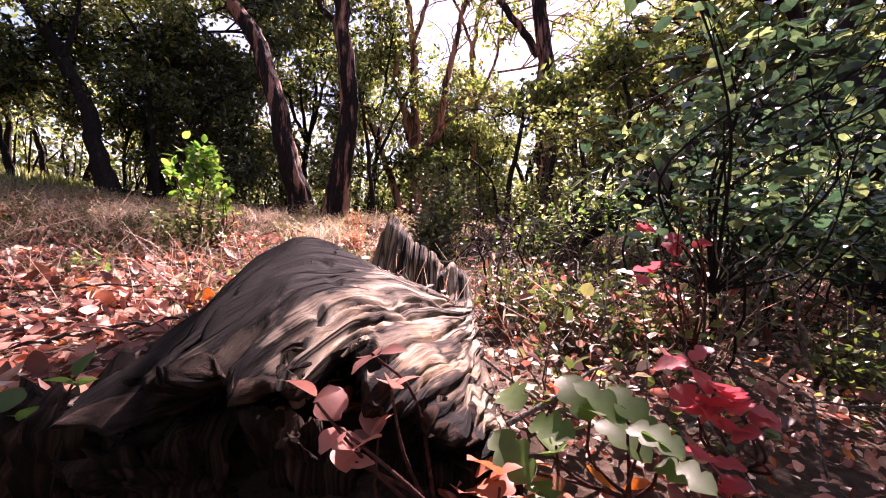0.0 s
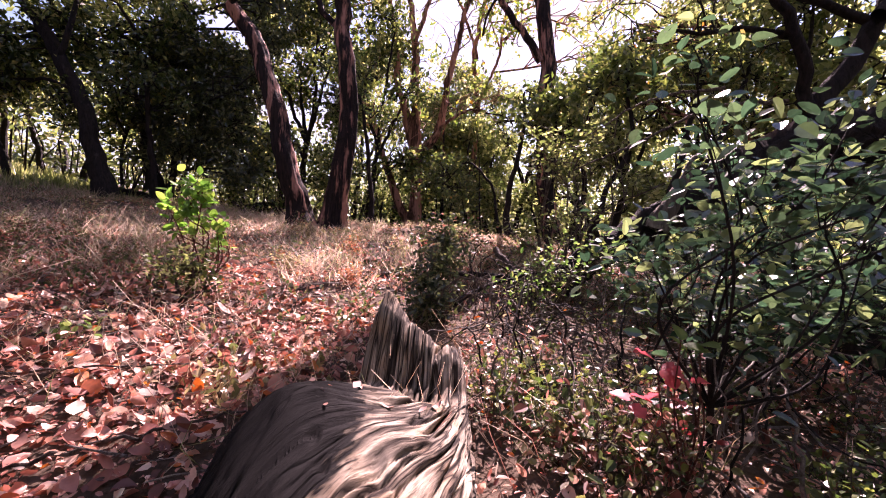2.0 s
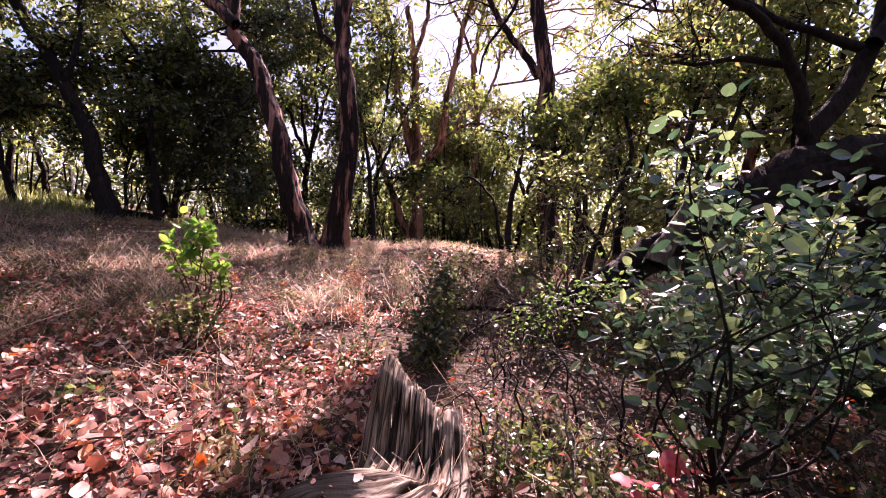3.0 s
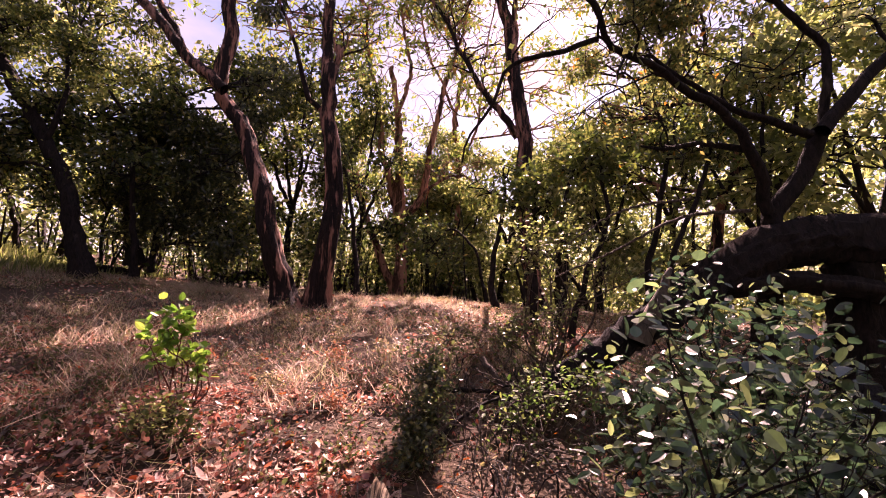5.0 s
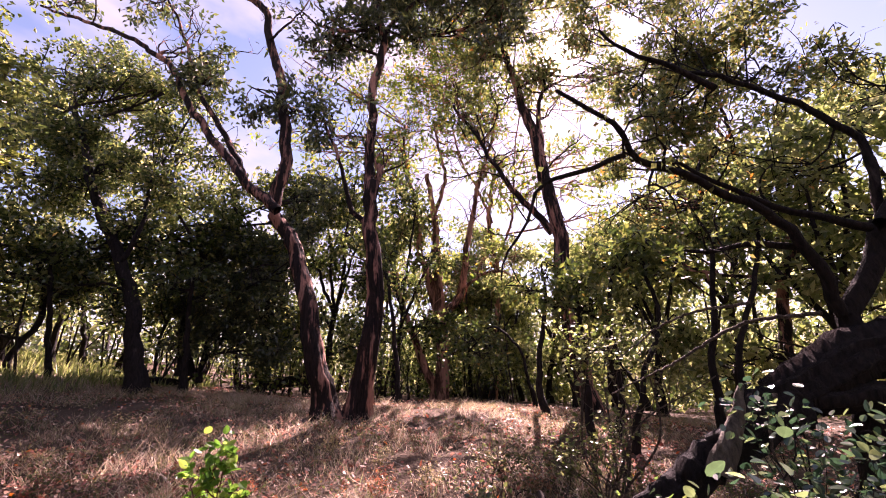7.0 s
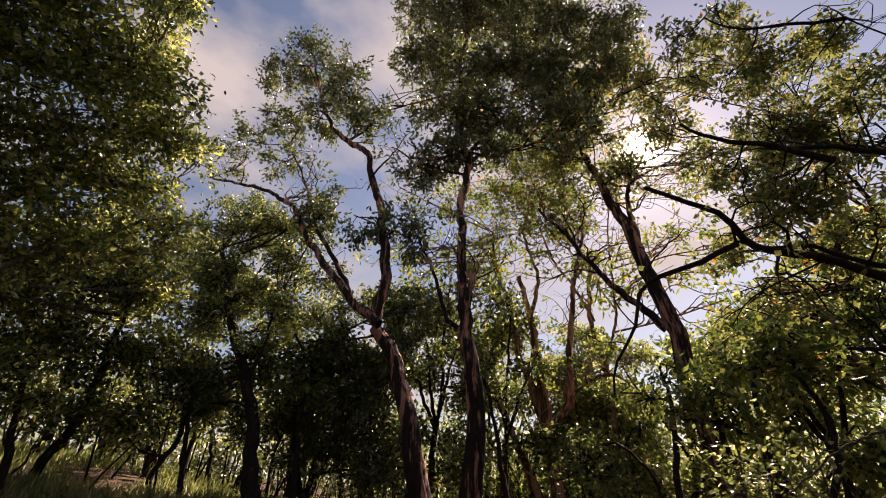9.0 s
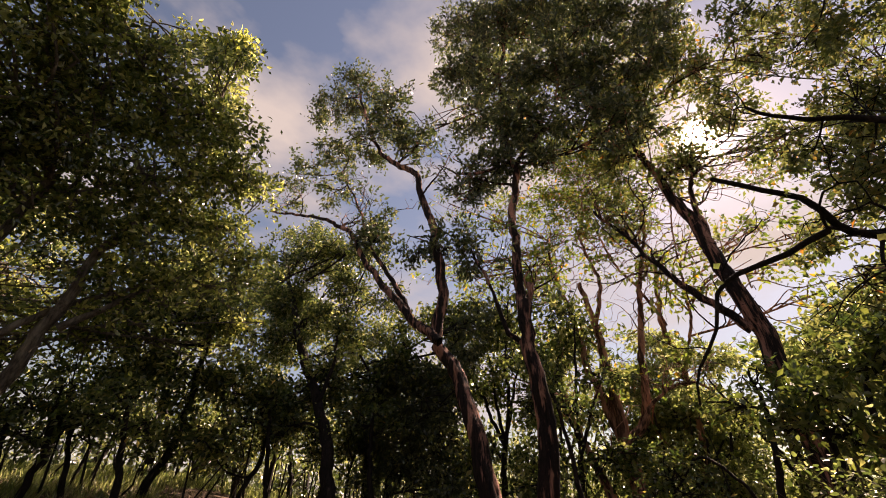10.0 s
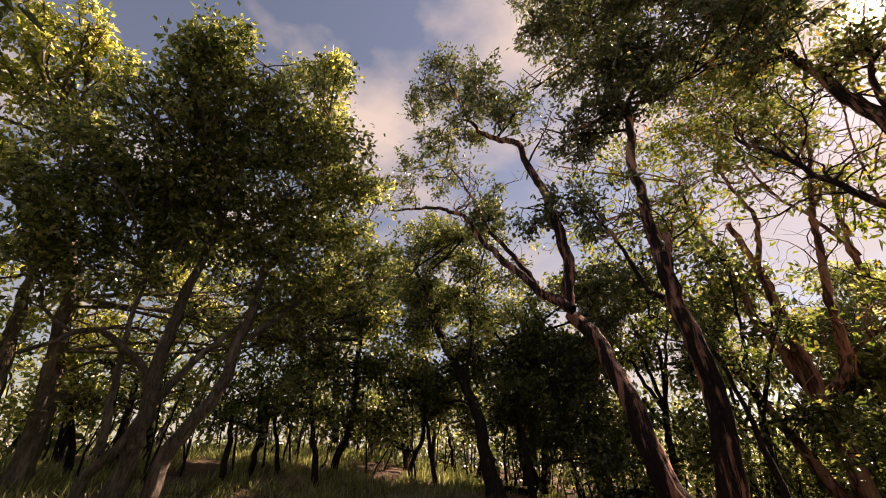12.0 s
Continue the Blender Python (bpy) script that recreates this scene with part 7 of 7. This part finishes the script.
def dry_grass():
    """Straw in uneven tufts over the clearing."""
    n = 13500
    x, y = RNG.uniform(-11, 4.5, n), RNG.uniform(1.9, 10.5, n)
    keep = (value_noise(x * 1.3 + 3, y * 1.3 + 9) + 0.5 * value_noise(x * 4.3 + 3, y * 4.3 + 9) > 0.68) & ((y > 2.7) | (x < -1.2))
    x, y = x[keep], y[keep]
    k = 6
    px, py = np.repeat(x, k) + RNG.normal(0, 0.05, len(x) * k), np.repeat(y, k) + RNG.normal(0, 0.05, len(x) * k)
    m = len(px)
    f = np.stack([px, py, ground_height(px, py) - 0.005], -1)
    tall = np.repeat(RNG.uniform(0.03, 0.13, len(x)) * (0.3 + 1.7 * value_noise(x * 0.9, y * 0.9 + 5)) * (1 + 0.3 * (x < -2.2)), k)[:, None] * RNG.uniform(0.5, 1.3, (m, 1))
    lean = RNG.normal(0, 0.55, (m, 3)) * (1, 1, 0) + (0, 0, 1)
    side = unit(np.cross(lean, RNG.normal(0, 1, (m, 3)))) * 0.0022
    mid = f + lean * tall * 0.55
    tip = f + lean * tall + RNG.normal(0, 0.35, (m, 3)) * tall * (1, 1, 0.2)
    v = np.stack([f - side, f + side, mid + side, mid - side, tip + side * 0.3, tip - side * 0.3], 1)
    b = np.arange(m)[:, None] * 6
    q = np.stack([b + [0, 1, 2, 3], b + [3, 2, 4, 5]], 1).reshape(-1, 4)
    ob = new("dry_grass", mesh_from("dry_grass", v.reshape(-1, 3), q, GRASS_DRY, False))
    tagged(ob, "bleached dry grass in low tufts on the clearing", "grass", kind="stuff")
    # taller green and straw-yellow grass up on the bank
    n = 5200
    x, y = RNG.uniform(-19, -7.5, n), RNG.uniform(-2, 12.5, n)
    keep = value_noise(x * 0.8 + 3, y * 0.8 + 21) > 0.38
    f = np.repeat(np.stack([x, y, ground_height(x, y)], -1)[keep], 7, 0)
    f = f + RNG.normal(0, 0.09, f.shape) * (1, 1, 0)
    v, q = leaves(f, RNG.normal(0, 0.35, f.shape) + (0, 0, 1), 0.24, 0.022, 0.1, 0.5)
    tagged(new("bank_grass", mesh_from("bank_grass", v, q, LEAF_YELLOW, False)), "yellow-green grass on the wooded bank", "grass", kind="stuff")
    # single bleached stalks over the dead leaves
    n = 3400
    px, py = RNG.uniform(-3.4, 0.9, n), RNG.uniform(0.9, 4.0, n)
    thick = value_noise(px * 2.1 + 9, py * 2.1 + 4) > 0.48
    px, py = px[thick], py[thick]
    stalks = []
    for sx, sy in zip(px, py):
        f = np.array([sx, sy, float(ground_height(sx, sy))])
        e = f + RNG.normal(0, 0.09, 3) * (1, 1, 0) + (0, 0, RNG.uniform(0.03, 0.2))
        stalks.append(tube(np.array([f, 0.5 * (f + e) + RNG.normal(0, 0.02, 3), e]), [0.0013, 0.001, 0.0006], 3))
    v, q = join(stalks)
    tagged(new("dry_stalk_cover", mesh_from("dry_stalk_cover", v, q, GRASS_DRY)), "thin bleached stalks among dead leaves", "grass", kind="stuff")
    # short green and brown herbs between the straw
    n = 11000
    x, y = RNG.uniform(-7, 4.5, n), RNG.uniform(2.0, 8.5, n)
    keep = value_noise(x * 1.4 + 13, y * 1.4 + 2) > 0.45
    x, y = x[keep], y[keep]
    p = np.stack([x, y, ground_height(x, y) + RNG.uniform(0.01, 0.13, len(x)) * value_noise(x * 2 + 3, y * 2)], -1)
    p = np.repeat(p, 5, 0) + RNG.normal(0, 0.028, (5 * len(p), 3))
    x, y = RNG.uniform(-3.2, -0.35, 900), RNG.uniform(0.9, 2.6, 900)
    keep = value_noise(x * 3 + 5, y * 3 + 8) > 0.62
    s = np.stack([x, y, ground_height(x, y) + 0.03], -1)[keep]
    p = np.vstack([p, np.repeat(s, 9, 0) + RNG.normal(0, 0.03, (9 * len(s), 3))])
    split = value_noise(p[:, 0] * 1.1 + 7, p[:, 1] * 1.1) > 0.5
    for label, m, pick in (("low brown and green herbs among the straw", LEAF_MIXED, split), ("low straw-coloured herbs on the clearing", LEAF_STRAW, ~split)):
        v, q = round_leaves(p[pick], RNG.normal(0, 1, (int(pick.sum()), 3)) + (0, 0, 0.4), 0.026, 0.015, 0.15, 0.5)
        ob = new("low_herb_cover", mesh_from("low_herb_cover", v, q, m, False))
        tagged(ob, label, "herbs", kind="stuff")


litter()
dry_grass()

# ---- dead wood ----


def stick(ob, name, r0, r1, points, material, label="", sides=8, rough=0.12, wobble=0.004):
    base = np.array(ob.location)
    line = smooth_line(points, 0.03 if r0 < 0.05 else 0.06)
    line = line + RNG.normal(0, wobble, line.shape)
    v, q = tube(line, np.linspace(r0, r1, len(line)), sides, rough)
    return part_mesh(name, mesh_from(name, v - base, q, material), ob, label)


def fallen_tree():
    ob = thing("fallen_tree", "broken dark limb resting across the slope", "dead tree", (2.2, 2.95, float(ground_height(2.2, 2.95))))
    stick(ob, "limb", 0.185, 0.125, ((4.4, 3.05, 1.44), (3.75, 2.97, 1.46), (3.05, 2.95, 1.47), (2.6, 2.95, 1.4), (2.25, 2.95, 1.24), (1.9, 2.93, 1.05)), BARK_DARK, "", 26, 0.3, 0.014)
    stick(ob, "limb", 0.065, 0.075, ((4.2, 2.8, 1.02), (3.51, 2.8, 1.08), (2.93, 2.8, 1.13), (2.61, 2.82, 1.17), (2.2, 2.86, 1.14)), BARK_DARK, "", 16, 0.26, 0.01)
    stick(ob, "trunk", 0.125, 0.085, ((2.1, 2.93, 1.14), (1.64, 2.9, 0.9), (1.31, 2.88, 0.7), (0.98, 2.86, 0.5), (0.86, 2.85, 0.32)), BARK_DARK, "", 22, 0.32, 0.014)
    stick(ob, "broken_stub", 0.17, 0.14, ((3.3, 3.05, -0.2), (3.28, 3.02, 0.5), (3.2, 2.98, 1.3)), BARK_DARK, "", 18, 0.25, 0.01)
    stick(ob, "broken_stub", 0.07, 0.015, ((1.42, 2.72, 0.78), (1.5, 2.7, 0.92), (1.58, 2.7, 1.08), (1.66, 2.72, 1.26)), BARK_GREY, "splintered grey wood", 12, 0.35)
    stick(ob, "twig", 0.014, 0.006, ((1.9, 2.8, 1.2), (1.75, 2.7, 1.0), (1.72, 2.66, 0.85)), TWIG)
    stick(ob, "twig", 0.016, 0.005, ((2.4, 2.9, 1.7), (1.9, 2.95, 1.65), (1.4, 3.0, 1.4), (1.0, 3.1, 1.22)), TWIG)
    stick(ob, "twig", 0.012, 0.004, ((2.0, 2.95, 1.8), (1.5, 3.0, 1.72), (1.05, 3.05, 1.45)), TWIG)


fallen_tree()
# low stump in near-black bark at the right-hand edge
stump = thing("dark_stump", "low near-black stump at the edge of the slope", "stump", (2.35, 2.12, float(ground_height(2.35, 2.12))))
stick(stump, "trunk", 0.2, 0.13, ((2.38, 2.15, -0.25), (2.36, 2.12, 0.15), (2.33, 2.1, 0.55)), bark_material("near_black_bark", (0.008, 0.007, 0.007), (0.03, 0.026, 0.025), (0.05, 0.04, 0.04), 0.7), "", 16, 0.3)


def brush_pile():
    ob = thing("brush_pile", "heap of broken grey-brown branches", "branches", (0.6, 2.8, float(ground_height(0.6, 2.8))))
    g = float(ground_height(0.6, 2.8))
    stick(ob, "branch", 0.022, 0.012, ((0.42, 3.1, g + 0.32), (0.55, 2.85, g + 0.16), (0.66, 2.55, g + 0.02)), TWIG)
    stick(ob, "branch", 0.018, 0.008, ((0.1, 2.9, g + 0.15), (0.45, 2.85, g + 0.14), (0.75, 2.8, g + 0.1), (1.0, 2.85, g + 0.12)), BARK_DARK)
    stick(ob, "branch", 0.016, 0.006, ((0.05, 2.35, g + 0.0), (0.3, 2.6, g + 0.1), (0.62, 2.78, g + 0.16)), BARK_DARK)
    for k in range(16):
        a = RNG.uniform(0, 2 * math.pi)
        d = np.array([math.cos(a), math.sin(a), 0]) * RNG.uniform(0.15, 0.38)
        c = np.array([0.6, 2.8, g + RNG.uniform(0.05, 0.18)]) + RNG.normal(0, 0.06, 3) * (1, 1, 0.2)
        stick(ob, "branch", 0.009, 0.003, (c - d, c + RNG.normal(0, 0.03, 3), c + d + (0, 0, RNG.uniform(-0.03, 0.12))), TWIG if k % 2 else BARK_DARK)


brush_pile()


def dead_branch(label, points, r, material=TWIG):
    p = points[0]
    ob = thing("dead_branch", label, "branch", p, "dead sticks on the ground")
    stick(ob, "branch", r, r * 0.4, points, material)
    return ob


def on_ground(x, y, h=0.02):
    return (x, y, float(ground_height(x, y)) + h)


dead_branch("pale arched twig rising from the leaves", (on_ground(0.0, 1.98, 0.12), (0.03, 1.99, 0.44), (0.11, 2.0, 0.5), (0.2, 2.0, 0.47), (0.3, 2.03, 0.36)), 0.006)
dead_branch("long thin dry stick on dead leaves", (on_ground(-0.95, 0.9), on_ground(-0.6, 1.05, 0.04), on_ground(-0.4, 1.2)), 0.006)
dead_branch("long thin dry stick on dead leaves", (on_ground(-1.5, 1.2), on_ground(-1.1, 1.3, 0.05), on_ground(-0.75, 1.42)), 0.005)
dead_branch("dry forked stick on dead leaves", (on_ground(-1.4, 3.1, 0.02), on_ground(-1.1, 3.0, 0.1), on_ground(-0.9, 2.95, 0.02)), 0.006)
dead_branch("dry grey stick lying under the shrub", (on_ground(0.45, 1.1, 0.05), on_ground(0.75, 1.3, 0.09), on_ground(1.15, 1.4, 0.05)), 0.007)
dead_branch("dry grey stick lying under the shrub", (on_ground(0.8, 1.5, 0.03), on_ground(1.2, 1.55, 0.14), on_ground(1.7, 1.7, 0.1)), 0.009)
dead_branch("bare grey branch lying on the slope", (on_ground(1.3, 1.9, 0.02), on_ground(1.7, 2.2, 0.3), on_ground(2.3, 2.5, 0.55)), 0.02, BARK_GREY)


def bramble(label, x0, x1, y0, y1, count):
    """Bare arching twigs, each a part, rooted in one patch of ground."""
    cx, cy = 0.5 * (x0 + x1), 0.5 * (y0 + y1)
    ob = thing("bramble", label, "twigs", on_ground(cx, cy, 0.0))
    for k in range(count):
        x, y = RNG.uniform(x0, x1), RNG.uniform(y0, y1)
        f = np.array(on_ground(x, y, -0.01))
        a, ln = RNG.uniform(0, 2 * math.pi), RNG.uniform(0.15, 0.45)
        d = np.array([math.cos(a), math.sin(a), 0]) * ln
        h = RNG.uniform(0.06, 0.32)
        stick(ob, "twig", RNG.uniform(0.0025, 0.006), 0.0012, (f, f + d * 0.3 + (0, 0, h), f + d * 0.75 + (0, 0, h * RNG.uniform(0.8, 1.3)), f + d * 1.2 + (0, 0, h * RNG.uniform(0.2, 1.0))), (TWIG_PALE, TWIG, BARK_DARK)[k % 3], "", 5, 0.1, 0.006)
    return ob


def twig_litter():
    """Short broken twigs strewn over the leaves and the slope."""
    bits = []
    for k in range(520):
        x, y = (RNG.uniform(0.15, 2.6), RNG.uniform(0.5, 3.6)) if k < 330 else (RNG.uniform(-2.6, 0.0), RNG.uniform(0.9, 4.5))
        if -0.45 < x < 0.15 and y < 1.6:
            continue
        a, ln = RNG.uniform(0, 2 * math.pi), RNG.uniform(0.04, 0.2)
        m = np.array(on_ground(x, y, RNG.uniform(0.015, 0.06)))
        w = np.array([math.cos(a), math.sin(a), RNG.normal(0.1, 0.25)]) * ln
        bits.append(tube(np.array([m - w, m - w * 0.3 + RNG.normal(0, 0.1, 3) * ln, m + w * 0.4 + RNG.normal(0, 0.1, 3) * ln, m + w]), np.linspace(0.0035, 0.0015, 4) * RNG.uniform(0.6, 1.6), 5))
    v, q = join(bits)
    tagged(new("twig_litter", mesh_from("twig_litter", v, q, TWIG_PALE)), "broken pale twigs strewn on the slope", "twigs", kind="stuff")


TWIG_PALE = bark_material("pale_twig_bark", (0.12, 0.1, 0.085), (0.4, 0.35, 0.31), (0.5, 0.45, 0.4), 0.6, (20, 20, 20))
twig_litter()
bramble("tangle of bare grey twigs under the shrub", 0.55, 1.75, 0.85, 1.7, 60)
bramble("bare brown twigs rising round the brush pile", 0.2, 1.2, 2.0, 3.4, 48)
bramble("thin bare twigs behind the log", 0.15, 0.6, 1.2, 2.0, 26)
for k, place in enumerate(LOG_LEAVES):
    v, q = curled_leaves(np.zeros((1, 3)), np.array([[0, 1, 0.05]]), np.array([[0.0, 0.1, 1]]), 0.02 if k % 3 else 0.028, 0.6)
    o = new("dead_leaf", mesh_from("dead_leaf", v, q, LEAF_LOOSE))
    o.location = place
    o.rotation_euler = (RNG.normal(0, 0.1), RNG.normal(0.2, 0.1), RNG.uniform(0, 6.28))
    tagged(o, "small dry pinkish leaf lying on the log", "leaf", "leaves on the log")
